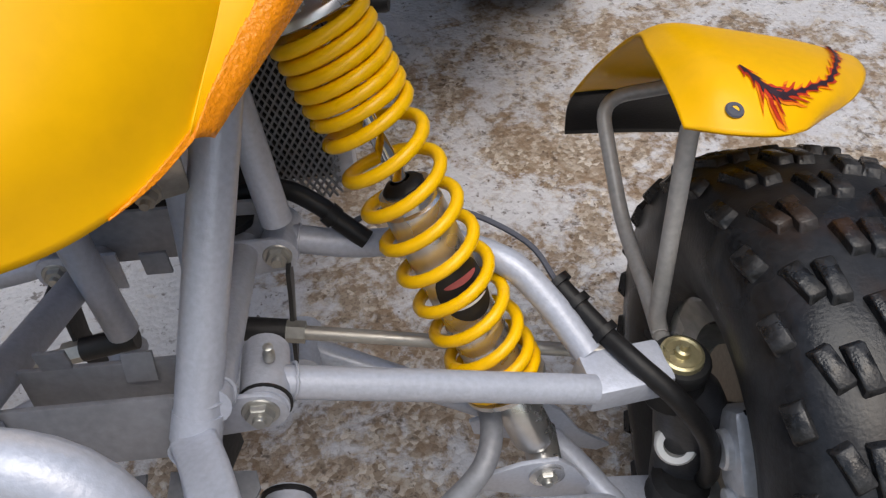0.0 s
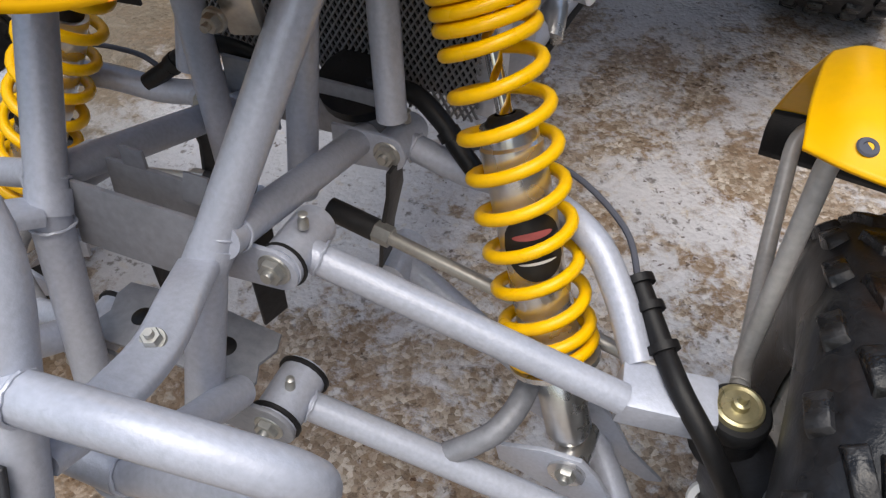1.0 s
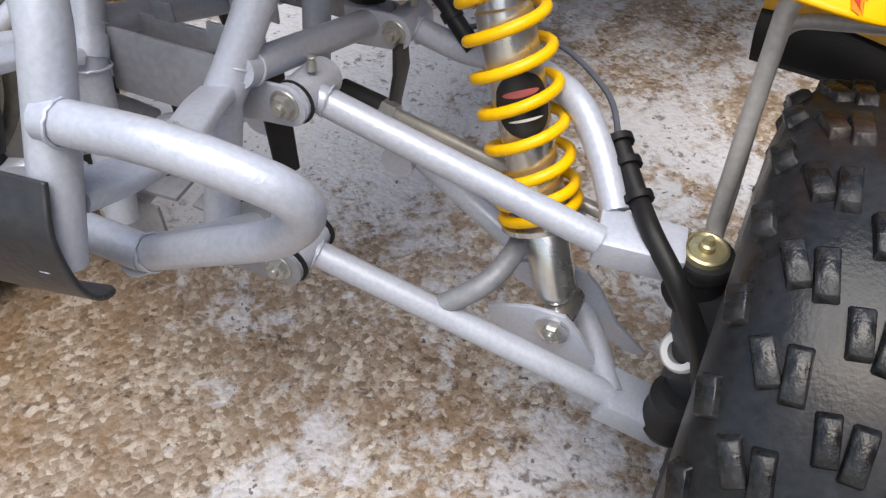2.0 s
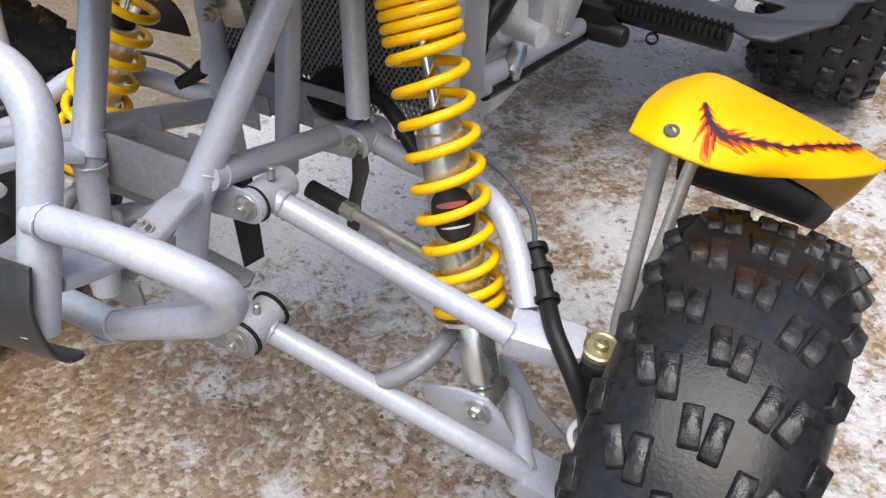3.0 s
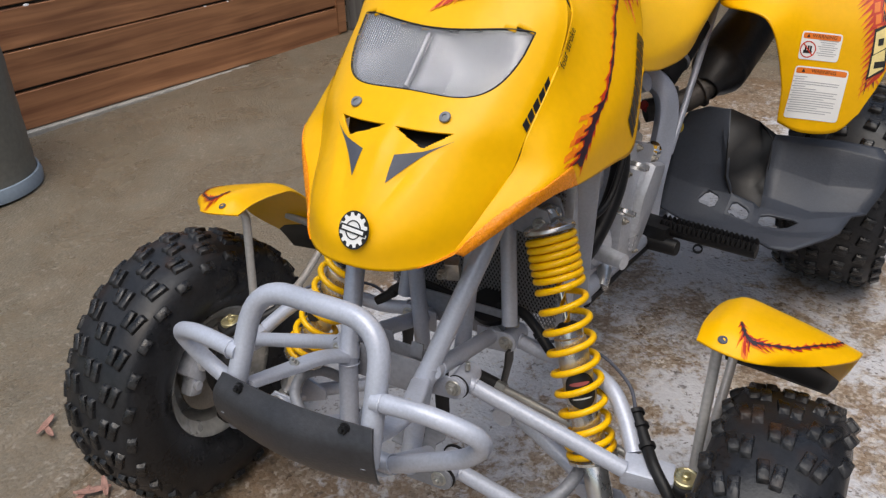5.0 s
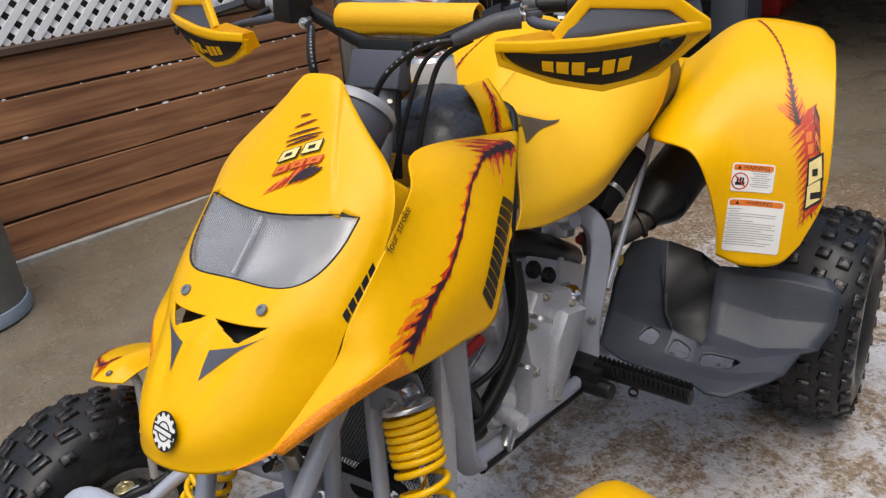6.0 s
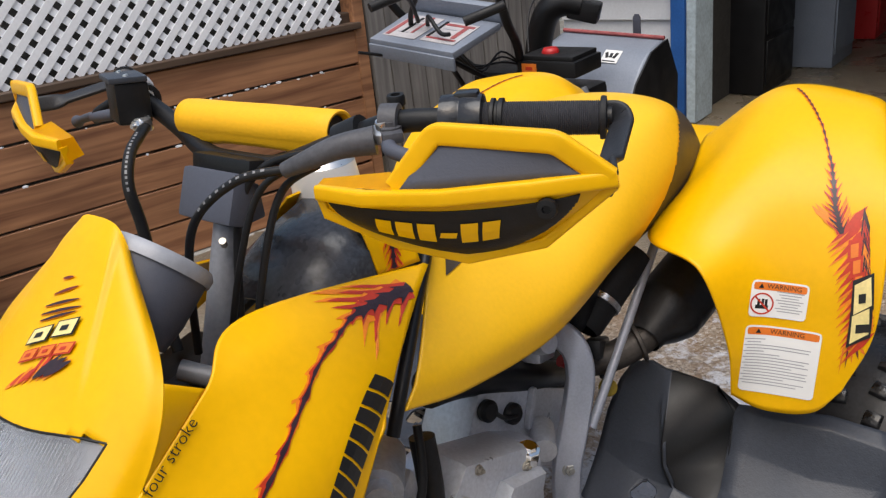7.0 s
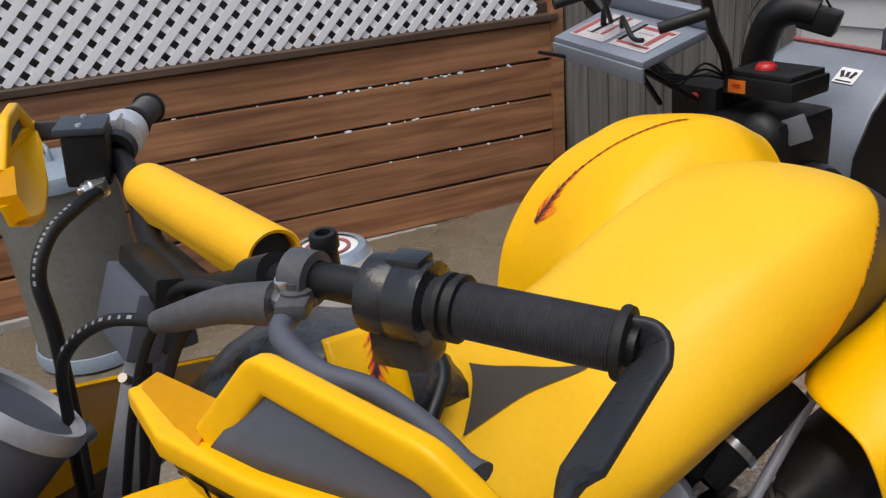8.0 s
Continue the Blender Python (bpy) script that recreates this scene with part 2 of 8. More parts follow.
BOARD = wood("stained_cedar", (0.165, 0.067, 0.032), (0.42, 0.203, 0.096), "Y", spread=0.25)
BOARD_DARK = wood("damp_cedar", (0.05, 0.030, 0.019), (0.12, 0.075, 0.048), "Y")
OLDWOOD = wood("weathered_grey_wood", (0.11, 0.10, 0.095), (0.24, 0.225, 0.21), "Z", spread=0.12)


def ground_material():
    """Exposed-aggregate concrete, wet and brown in places, with thin frost and ice in others."""
    m = bpy.data.materials.new("wet_concrete")
    m.use_nodes = True
    nt = m.node_tree
    b = nt.nodes["Principled BSDF"]
    co = nt.nodes.new("ShaderNodeTexCoord")

    def noise_tex(scale, detail=5, distort=0.0, rough=0.6):
        n = nt.nodes.new("ShaderNodeTexNoise")
        n.inputs["Scale"].default_value, n.inputs["Detail"].default_value = scale, detail
        n.inputs["Distortion"].default_value, n.inputs["Roughness"].default_value = distort, rough
        nt.links.new(co.outputs["Object"], n.inputs["Vector"])
        return n.outputs["Fac"]

    def ramp(src, stops):
        r = nt.nodes.new("ShaderNodeValToRGB")
        e = r.color_ramp.elements
        while len(e) < len(stops):
            e.new(0.5)
        for k, (p, c) in zip(e, stops):
            k.position, k.color = p, (*c, 1) if isinstance(c, tuple) else (c, c, c, 1)
        nt.links.new(src, r.inputs["Fac"])
        return r.outputs["Color"]

    def mixc(f, a, c, kind="MIX"):
        x = nt.nodes.new("ShaderNodeMix")
        x.data_type, x.blend_type = "RGBA", kind
        for sock, v in (("Factor", f), ("A", a), ("B", c)):
            i = [s for s in x.inputs if s.name == sock and s.type in (("VALUE",) if sock == "Factor" else ("RGBA",))][0]
            if isinstance(v, (int, float)):
                i.default_value = v
            elif isinstance(v, tuple):
                i.default_value = (*v, 1)
            else:
                nt.links.new(v, i)
        return [s for s in x.outputs if s.type == "RGBA"][0]

    def math2(op, a, c):
        x = nt.nodes.new("ShaderNodeMath")
        x.operation = op
        for i, v in ((0, a), (1, c)):
            if isinstance(v, (int, float)):
                x.inputs[i].default_value = v
            else:
                nt.links.new(v, x.inputs[i])
        return x.outputs[0]

    vor = nt.nodes.new("ShaderNodeTexVoronoi")
    vor.inputs["Scale"].default_value = 120
    nt.links.new(co.outputs["Object"], vor.inputs["Vector"])
    pebble = ramp(vor.outputs["Color"], [(0.12, (0.16, 0.12, 0.085)), (0.36, (0.28, 0.225, 0.17)), (0.60, (0.37, 0.32, 0.265)), (0.88, (0.62, 0.58, 0.53))])
    pebble = mixc(0.26, pebble, (0.33, 0.28, 0.225))
    pit = ramp(noise_tex(230, 3, 0.2), [(0.36, 1.0), (0.46, 0.0)])
    pebble = mixc(math2("MULTIPLY", pit, 0.5), pebble, (0.085, 0.062, 0.045))
    sep = nt.nodes.new("ShaderNodeSeparateXYZ")
    nt.links.new(co.outputs["Object"], sep.inputs[0])

    def span(axis, a, c):
        n = nt.nodes.new("ShaderNodeMapRange")
        n.inputs["From Min"].default_value, n.inputs["From Max"].default_value = a, c
        nt.links.new(sep.outputs[axis], n.inputs["Value"])
        return n.outputs["Result"]

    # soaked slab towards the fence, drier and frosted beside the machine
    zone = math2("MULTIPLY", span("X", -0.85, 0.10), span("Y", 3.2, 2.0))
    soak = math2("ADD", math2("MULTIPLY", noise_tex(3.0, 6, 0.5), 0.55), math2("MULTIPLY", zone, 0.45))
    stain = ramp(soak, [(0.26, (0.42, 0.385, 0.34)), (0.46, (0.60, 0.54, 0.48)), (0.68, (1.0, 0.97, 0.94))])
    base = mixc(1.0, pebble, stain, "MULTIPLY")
    rust = ramp(math2("ADD", math2("MULTIPLY", noise_tex(9, 6, 0.7), 0.6), math2("MULTIPLY", noise_tex(60, 4, 0.3), 0.4)), [(0.45, 0.0), (0.56, 1.0)])
    base = mixc(math2("MULTIPLY", rust, 0.58), base, (0.185, 0.112, 0.058))
    patch = math2("ADD", math2("MULTIPLY", noise_tex(5.0, 8, 0.7, 0.66), 0.60), math2("MULTIPLY", noise_tex(34, 6, 0.4, 0.72), 0.40))
    patch = math2("ADD", patch, math2("MULTIPLY", math2("SUBTRACT", zone, 1.0), 0.20))
    patch = math2("ADD", patch, math2("MULTIPLY", math2("SUBTRACT", span("Y", -0.45, 0.30), 1.0), 0.045))
    d2 = math2("ADD", math2("POWER", math2("ADD", sep.outputs["X"], 0.40), 2.0), math2("POWER", math2("SUBTRACT", sep.outputs["Y"], 0.50), 2.0))
    patch = math2("ADD", patch, math2("MULTIPLY", math2("MAXIMUM", math2("SUBTRACT", 1.0, math2("MULTIPLY", d2, 4.6)), 0.0), 0.24))
    d3 = math2("ADD", math2("POWER", math2("SUBTRACT", sep.outputs["X"], 0.10), 2.0), math2("POWER", math2("SUBTRACT", sep.outputs["Y"], 1.42), 2.0))
    patch = math2("ADD", patch, math2("MULTIPLY", math2("MAXIMUM", math2("SUBTRACT", 1.0, math2("MULTIPLY", d3, 5.5)), 0.0), 0.14))
    frost = ramp(patch, [(0.470, 0.0), (0.503, 0.50), (0.548, 1.0)])
    base = mixc(math2("MULTIPLY", frost, 0.80), base, (0.56, 0.57, 0.61))
    dirt = ramp(math2("ADD", math2("MULTIPLY", noise_tex(90, 4, 0.4), 0.55), math2("MULTIPLY", noise_tex(21, 6, 0.6), 0.45)), [(0.555, 0.0), (0.630, 1.0)])
    base = mixc(math2("MULTIPLY", dirt, 0.72), base, (0.062, 0.042, 0.028))
    stone = ramp(noise_tex(48, 1.5), [(0.64, 0.0), (0.69, 1.0)])
    base = mixc(math2("MULTIPLY", stone, 0.55), base, (0.50, 0.46, 0.41))
    chip = ramp(noise_tex(70, 2), [(0.69, 0.0), (0.72, 1.0)])
    base = mixc(math2("MULTIPLY", chip, 0.8), base, (0.06, 0.03, 0.016))
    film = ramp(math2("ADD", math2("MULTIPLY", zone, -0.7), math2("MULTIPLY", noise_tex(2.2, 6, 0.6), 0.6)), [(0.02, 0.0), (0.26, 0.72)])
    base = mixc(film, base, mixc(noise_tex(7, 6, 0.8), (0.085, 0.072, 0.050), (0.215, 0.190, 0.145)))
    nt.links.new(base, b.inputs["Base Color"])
    wet = ramp(noise_tex(2.6, 5, 0.4), [(0.40, 0.18), (0.62, 0.55)])
    nt.links.new(wet, b.inputs["Roughness"])
    h = math2("ADD", math2("MULTIPLY", vor.outputs["Distance"], -0.6), math2("MULTIPLY", noise_tex(60, 6), 1.2))
    bp = nt.nodes.new("ShaderNodeBump")
    bp.inputs["Strength"].default_value, bp.inputs["Distance"].default_value = 0.6, 0.004
    nt.links.new(h, bp.inputs["Height"])
    nt.links.new(bp.outputs[0], b.inputs["Normal"])
    return m


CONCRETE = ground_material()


# ---- shapes ----
def part(name, bm, material, parent=None, label="", smooth=True, hard=40):
    """Links a bmesh as one mesh object."""
    me = bpy.data.meshes.new(name)
    if smooth:
        lim = radians(hard)
        for e in bm.edges:
            if len(e.link_faces) == 2:
                e.smooth = e.calc_face_angle(0) < lim
        for f in bm.faces:
            f.smooth = True
    bm.to_mesh(me)
    bm.free()
    me.materials.append(material)
    ob = new(name, me)
    if parent is not None:
        ob.parent = parent
    if label:
        tagged(ob, label)
    return ob


def again(ob, parent, m=None):
    """Another object on the same mesh."""
    o = new(ob.name.split(".")[0], ob.data)
    o.parent = parent
    o.matrix_basis = m if m is not None else ob.matrix_basis
    if "label" in ob:
        o["label"] = ob["label"]
    return o


def mirrored(bm):
    b2 = bm.copy()
    for v in b2.verts:
        v.co.x = -v.co.x
    bmesh.ops.reverse_faces(b2, faces=b2.faces)
    return b2


def both(name, bm, material, parent, label="", **k):
    """The same part on the left and on the right of the machine."""
    b2 = mirrored(bm)
    return part(name, bm, material, parent, label, **k), part(name, b2, material, parent, label, **k)


def merge(*bms):
    out = bmesh.new()
    for b in bms:
        me = bpy.data.meshes.new("tmp")
        b.to_mesh(me)
        b.free()
        out.from_mesh(me)
        bpy.data.meshes.remove(me)
    return out


def smooth_line(pts, n=6):
    """A rounded line through points."""
    p = [Vector(q) for q in pts]
    if len(p) < 3:
        return p
    out = []
    for i in range(len(p) - 1):
        a, b, c, d = p[max(i - 1, 0)], p[i], p[i + 1], p[min(i + 2, len(p) - 1)]
        for k in range(n):
            t = k / n
            out.append(0.5 * (2 * b + (c - a) * t + (2 * a - 5 * b + 4 * c - d) * t * t + (3 * b - a - 3 * c + d) * t ** 3))
    out.append(p[-1])
    return out


def bent_line(pts, r, n=7):
    """Straight runs joined by round bends of radius r."""
    p = [Vector(q) for q in pts]
    out = [p[0]]
    for a, b, c in zip(p, p[1:], p[2:]):
        u, w = (a - b), (c - b)
        k = min(r, u.length * 0.49, w.length * 0.49)
        s, e = b + u.normalized() * k, b + w.normalized() * k
        for i in range(n + 1):
            t = i / n
            out.append((1 - t) ** 2 * s + 2 * t * (1 - t) * b + t * t * e)
    out.append(p[-1])
    return out


def tube(line, r, seg=14, caps=True, ribs=0.0):
    """A round bar or hose along a line; r a number or a function of 0..1."""
    p = [Vector(q) for q in line]
    bm = bmesh.new()
    rings = []
    t0 = (p[1] - p[0]).normalized()
    side = t0.orthogonal().normalized()
    for i, q in enumerate(p):
        t = (p[min(i + 1, len(p) - 1)] - p[max(i - 1, 0)]).normalized()
        side = (side - t * side.dot(t)).normalized()
        up = t.cross(side)
        rad = r(i / (len(p) - 1)) if callable(r) else r
        rad *= 1 + (ribs if i % 2 else 0)
        rings.append([bm.verts.new(q + side * math.cos(2 * math.pi * k / seg) * rad + up * math.sin(2 * math.pi * k / seg) * rad) for k in range(seg)])
    for a, b in zip(rings, rings[1:]):
        for k in range(seg):
            bm.faces.new((a[k], a[(k + 1) % seg], b[(k + 1) % seg], b[k]))
    if caps:
        bm.faces.new(rings[0][::-1])
        bm.faces.new(rings[-1])
    bmesh.ops.recalc_face_normals(bm, faces=bm.faces)
    return bm


def flat_bar(line, w, d, out):
    """A flattened hollow section with broad rounded corners along a line: w to each side, d to front and back."""
    p = [Vector(q) for q in line]
    bm = bmesh.new()
    rings = []
    for i, q in enumerate(p):
        t = (p[min(i + 1, len(p) - 1)] - p[max(i - 1, 0)]).normalized()
        o = Vector(out)
        o = (o - t * o.dot(t)).normalized()
        a = t.cross(o)
        rings.append([bm.verts.new(q + a * w * x + o * d * y) for x, y in ((1, 0.45), (0.86, 0.85), (0.6, 1), (-0.6, 1), (-0.86, 0.85), (-1, 0.45), (-1, -0.6), (-0.7, -1), (0.7, -1), (1, -0.6))])
    for a, b in zip(rings, rings[1:]):
        for k in range(10):
            bm.faces.new((a[k], a[(k + 1) % 10], b[(k + 1) % 10], b[k]))
    bm.faces.new(rings[0][::-1])
    bm.faces.new(rings[-1])
    bmesh.ops.recalc_face_normals(bm, faces=bm.faces)
    return bm


def axis_matrix(p, d):
    d = Vector(d).normalized()
    return Matrix.Translation(Vector(p)) @ d.to_track_quat("Z", "Y").to_matrix().to_4x4()


def lathe(profile, p=(0, 0, 0), d=(0, 0, 1), seg=24):
    """A turned shape: (radius, height) pairs about the axis d from p."""
    bm = bmesh.new()
    m = axis_matrix(p, d)
    rings = []
    for r, h in profile:
        if r < 1e-6:
            rings.append([bm.verts.new(m @ Vector((0, 0, h)))])
        else:
            rings.append([bm.verts.new(m @ Vector((r * math.cos(2 * math.pi * k / seg), r * math.sin(2 * math.pi * k / seg), h))) for k in range(seg)])
    for a, b in zip(rings, rings[1:]):
        for k in range(seg):
            k2 = (k + 1) % seg
            if len(a) == 1 and len(b) > 1:
                bm.faces.new((a[0], b[k2], b[k]))
            elif len(b) == 1 and len(a) > 1:
                bm.faces.new((a[k], a[k2], b[0]))
            elif len(a) > 1:
                bm.faces.new((a[k], a[k2], b[k2], b[k]))
    bmesh.ops.recalc_face_normals(bm, faces=bm.faces)
    return bm


def disc(p, d, r, h, bev=0.0, seg=20):
    """A short round piece from p along d, with its rims broken."""
    b = bev or min(r, h) * 0.15
    return lathe([(0, 0), (r - b, 0), (r, b), (r, h - b), (r - b, h), (0, h)], p, d, seg)


def box(size, m=None, bev=0.0, seg=2):
    bm = bmesh.new()
    bmesh.ops.create_cube(bm, size=1)
    for v in bm.verts:
        v.co = Vector((v.co.x * size[0], v.co.y * size[1], v.co.z * size[2]))
    if bev:
        bmesh.ops.bevel(bm, geom=bm.edges[:], offset=bev, segments=seg, affect="EDGES", profile=0.6)
    if m is not None:
        bm.transform(m)
    return bm


def hexbolt(p, d, r, h=0.007, washer=True):
    """A hexagon head with its washer and the end of the thread."""
    m = axis_matrix(p, d)
    bm = lathe([(0, h), (r * 0.88, h), (r, h * 0.8), (r, 0)], seg=6)
    bms = [bm]
    if washer:
        bms.append(lathe([(0, 0.0018), (r * 1.2, 0.0018), (r * 1.28, 0.001), (r * 1.28, -0.001)], seg=20))
    bms.append(lathe([(0, h + 0.004), (r * 0.42, h + 0.004), (r * 0.48, h + 0.003), (r * 0.48, h)], seg=12))
    out = merge(*bms)
    out.transform(m)
    return out


def outline(pts, thick, m=None, bev=0.0):
    """A plate cut to an outline in its own x-y plane."""
    bm = bmesh.new()
    f = bm.faces.new([bm.verts.new((x, y, -thick / 2)) for x, y in pts])
    ex = bmesh.ops.extrude_face_region(bm, geom=[f])
    for v in [g for g in ex["geom"] if isinstance(g, bmesh.types.BMVert)]:
        v.co.z += thick
    bmesh.ops.recalc_face_normals(bm, faces=bm.faces)
    if bev:
        es = [e for e in bm.edges if abs(e.verts[0].co.z - e.verts[1].co.z) < 1e-6]
        bmesh.ops.bevel(bm, geom=es, offset=bev, segments=2, affect="EDGES", profile=0.6)
    if m is not None:
        bm.transform(m)
    return bm


def plane_of(o, x, y):
    """The matrix of a plane through o whose first axis runs along x and second near y."""
    x = Vector(x).normalized()
    z = x.cross(Vector(y)).normalized()
    y = z.cross(x)
    m = Matrix((x, y, z)).transposed().to_4x4()
    m.translation = Vector(o)
    return m


class Skin:
    """A curved panel: sections from row to row, smoothed both ways."""

    def __init__(self, rows):
        self.g = [[Vector(p) for p in r] for r in rows]
        self.raised = None

    def on(self, u, v, lift, out):
        """A place that far above the panel, on the side of out."""
        n = self.normal(u, v)
        n = n if n.dot(Vector(out)) > 0 else -n
        return self.at(u, v) + n * (lift + (self.raised(u, v) if self.raised else 0))

    @staticmethod
    def spline(p, t):
        n = len(p) - 1
        t = min(max(t, 0.0), n)
        i = min(int(t), n - 1)
        f = t - i
        b, c = p[i], p[i + 1]
        a = p[i - 1] if i else 2 * b - c
        d = p[i + 2] if i + 2 <= n else 2 * c - b
        return 0.5 * (2 * b + (c - a) * f + (2 * a - 5 * b + 4 * c - d) * f * f + (3 * b - a - 3 * c + d) * f ** 3)

    def at(self, u, v):
        return self.spline([self.spline(r, u) for r in self.g], v)

    def normal(self, u, v):
        e = 0.02
        nu, nv = len(self.g[0]) - 1, len(self.g) - 1
        a = self.at(min(u + e, nu), v) - self.at(max(u - e, 0), v)
        b = self.at(u, min(v + e, nv)) - self.at(u, max(v - e, 0))
        n = a.cross(b)
        return n.normalized() if n.length > 1e-12 else Vector((0, 0, 1))

    def sheet(self, nu, nv, thick, out, keep=None, lift=0.0, span=None, relief=None):
        """A sheet of that thickness; out: a direction on its outer side; keep(u, v): where there is material."""
        u0, u1, v0, v1 = span or (0, len(self.g[0]) - 1, 0, len(self.g) - 1)
        bm = bmesh.new()
        vl = nv if isinstance(nv, list) else [v0 + (v1 - v0) * j / nv for j in range(nv + 1)]
        nv = len(vl) - 1
        uv = [[(u0 + (u1 - u0) * i / nu, v) for i in range(nu + 1)] for v in vl]
        mid = self.normal((u0 + u1) / 2, (v0 + v1) / 2)
        s = 1 if mid.dot(Vector(out)) > 0 else -1
        nrm = [[self.normal(u, v) * s for u, v in r] for r in uv]
        vs = [[bm.verts.new(self.at(u, v) + n * (lift + (relief(u, v) if relief else 0))) for (u, v), n in zip(r, nr)] for r, nr in zip(uv, nrm)]
        ns = {vs[j][i]: nrm[j][i] for j in range(nv + 1) for i in range(nu + 1)}
        for j in range(nv):
            for i in range(nu):
                um, vm = u0 + (u1 - u0) * (i + 0.5) / nu, (vl[j] + vl[j + 1]) / 2
                if keep is None or keep(um, vm):
                    q = (vs[j][i], vs[j][i + 1], vs[j + 1][i + 1], vs[j + 1][i])
                    bm.faces.new(q if s > 0 else q[::-1])
        for v in [v for v in bm.verts if not v.link_faces]:
            ns.pop(v)
            bm.verts.remove(v)
        if thick:
            low = {v: bm.verts.new(v.co - n * thick) for v, n in ns.items()}
            top = bm.faces[:]
            rim = [e for e in bm.edges if len(e.link_faces) == 1]
            for f in top:
                bm.faces.new([low[v] for v in reversed(f.verts)])
            for e in rim:
                l = e.link_loops[0]
                a, b = l.vert, l.link_loop_next.vert
                bm.faces.new((b, a, low[a], low[b]))
        return bm


def lettering(text, size, m, depth=0.0006, weight=0.0):
    """Words in the built-in font as a thin raised print, from the plane m."""
    cu = bpy.data.curves.new("words", "FONT")
    cu.body, cu.size, cu.extrude, cu.align_x, cu.align_y = text, size, depth / 2, "CENTER", "CENTER"
    cu.resolution_u, cu.offset = 3, weight
    tmp = new("words", cu)
    me = bpy.data.meshes.new_from_object(tmp.evaluated_get(bpy.context.evaluated_depsgraph_get()))
    bpy.data.objects.remove(tmp)
    bm = bmesh.new()
    bm.from_mesh(me)
    bpy.data.meshes.remove(me)
    bm.transform(m)
    return bm


def thing(name, label, category, **k):
    return tagged(new(name), label, category, **k)


# ---- ground and setting ----
def ground():
    bm = bmesh.new()
    n = 90
    xs = [-2.8 + 5.6 * i / n for i in range(n + 1)]
    ys = [-1.6 + 4.6 * i / n for i in range(n + 1)]
    xs = sorted(xs + [c + d for c in (-0.745, -0.965) for d in (-0.012, -0.007, 0.0, 0.007, 0.012)])
    xs = [-3000, -300, -40, -8, -4] + xs + [4, 8, 40, 300, 3000]
    ys = [-3000, -300, -40, -8, -3] + ys + [4, 8, 40, 300, 3000]
    vs = []
    for y in ys:
        row = []
        for x in xs:
            near = abs(x) < 2.7 and -1.5 < y < 2.9
            z = 0.005 * noise.noise(Vector((x * 3, y * 3, 0))) + 0.003 * noise.noise(Vector((x * 14, y * 14, 3))) if near else 0
            if y < 0.6:
                z -= 0.012 * sum(max(0, 1 - abs(x - c) / 0.009) for c in (-0.745, -0.965))
            row.append(bm.verts.new((x, y, z - 0.004)))
        vs.append(row)
    for j in range(len(ys) - 1):
        for i in range(len(xs) - 1):
            bm.faces.new((vs[j][i], vs[j][i + 1], vs[j + 1][i + 1], vs[j + 1][i]))
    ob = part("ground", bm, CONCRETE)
    tagged(ob, "wet exposed-aggregate concrete yard with thin frost patches", "ground", kind="structure")
    return ob


ground()

FENCE_A, FENCE_B = Vector((-2.708, -0.30, 0.065)), Vector((-2.118, 2.66, 0.002))
FENCE_DIR = (FENCE_B - FENCE_A).normalized()
FENCE_M = plane_of(FENCE_A, FENCE_DIR.cross(Vector((0, 0, 1))), FENCE_DIR)   # local x towards the yard, y along the fence


def fence():
    f = thing("fence", "low fence of brown-stained horizontal cedar boards under a cap rail", "fence")
    f.matrix_basis = FENCE_M
    length = (FENCE_B - FENCE_A).length
    pitch = 0.158
    for i in range(5):
        bm = box((0.022, length, pitch - 0.011), None, 0.003, 1)
        bmesh.ops.subdivide_edges(bm, edges=[e for e in bm.edges if abs(e.verts[0].co.y - e.verts[1].co.y) > 1], cuts=14)
        for v in bm.verts:
            v.co.z += 0.004 * noise.noise(Vector((v.co.y * 1.6, i * 7.3, 0 if v.co.z > 0 else 5)))
            v.co.x += 0.003 * noise.noise(Vector((v.co.y * 1.1, i * 3.1, 9)))
        b = part("board", bm, BOARD, f)
        b.location = (0.0, length / 2, -0.022 + pitch * (i + 0.5))
    b = part("cap_rail", box((0.085, length, 0.03), None, 0.004, 1), BOARD_DARK, f, "damp dark cap rail")
    b.location = (0.0, length / 2, 0.785)
    for k in range(4):
        p = part("post", box((0.07, 0.085, 0.84), None, 0.004, 1), BOARD_DARK, f)
        p.location = (-0.05, 0.06 + k * (length - 0.12) / 3, 0.425)
    p = part("end_post", box((0.10, 0.06, 1.75), None, 0.004, 1), BOARD, f, "tall brown end post")
    p.location = (-0.03, length + 0.005, 0.875)
    return f


def footing():
    bm = box((0.034, (FENCE_B - FENCE_A).length, 0.05), None, 0.004, 1)
    bmesh.ops.subdivide_edges(bm, edges=[e for e in bm.edges if abs(e.verts[0].co.y - e.verts[1].co.y) > 1], cuts=120)
    for v in bm.verts:
        if v.co.x > 0:
            v.co.x += 0.006 * noise.noise(Vector((v.co.y * 14, 2.0, 0))) + 0.005 * noise.noise(Vector((v.co.y * 41, 7.0, 0)))
            v.co.z += 0.005 * noise.noise(Vector((v.co.y * 19, 4.0, 3.0)))
    o = part("fence_footing", bm, FOOTING)
    o.matrix_basis = FENCE_M @ pose(0.014, (FENCE_B - FENCE_A).length / 2, -0.045)
    tagged(o, "pale wet concrete strip at the foot of the fence", "footing", kind="structure")


footing()


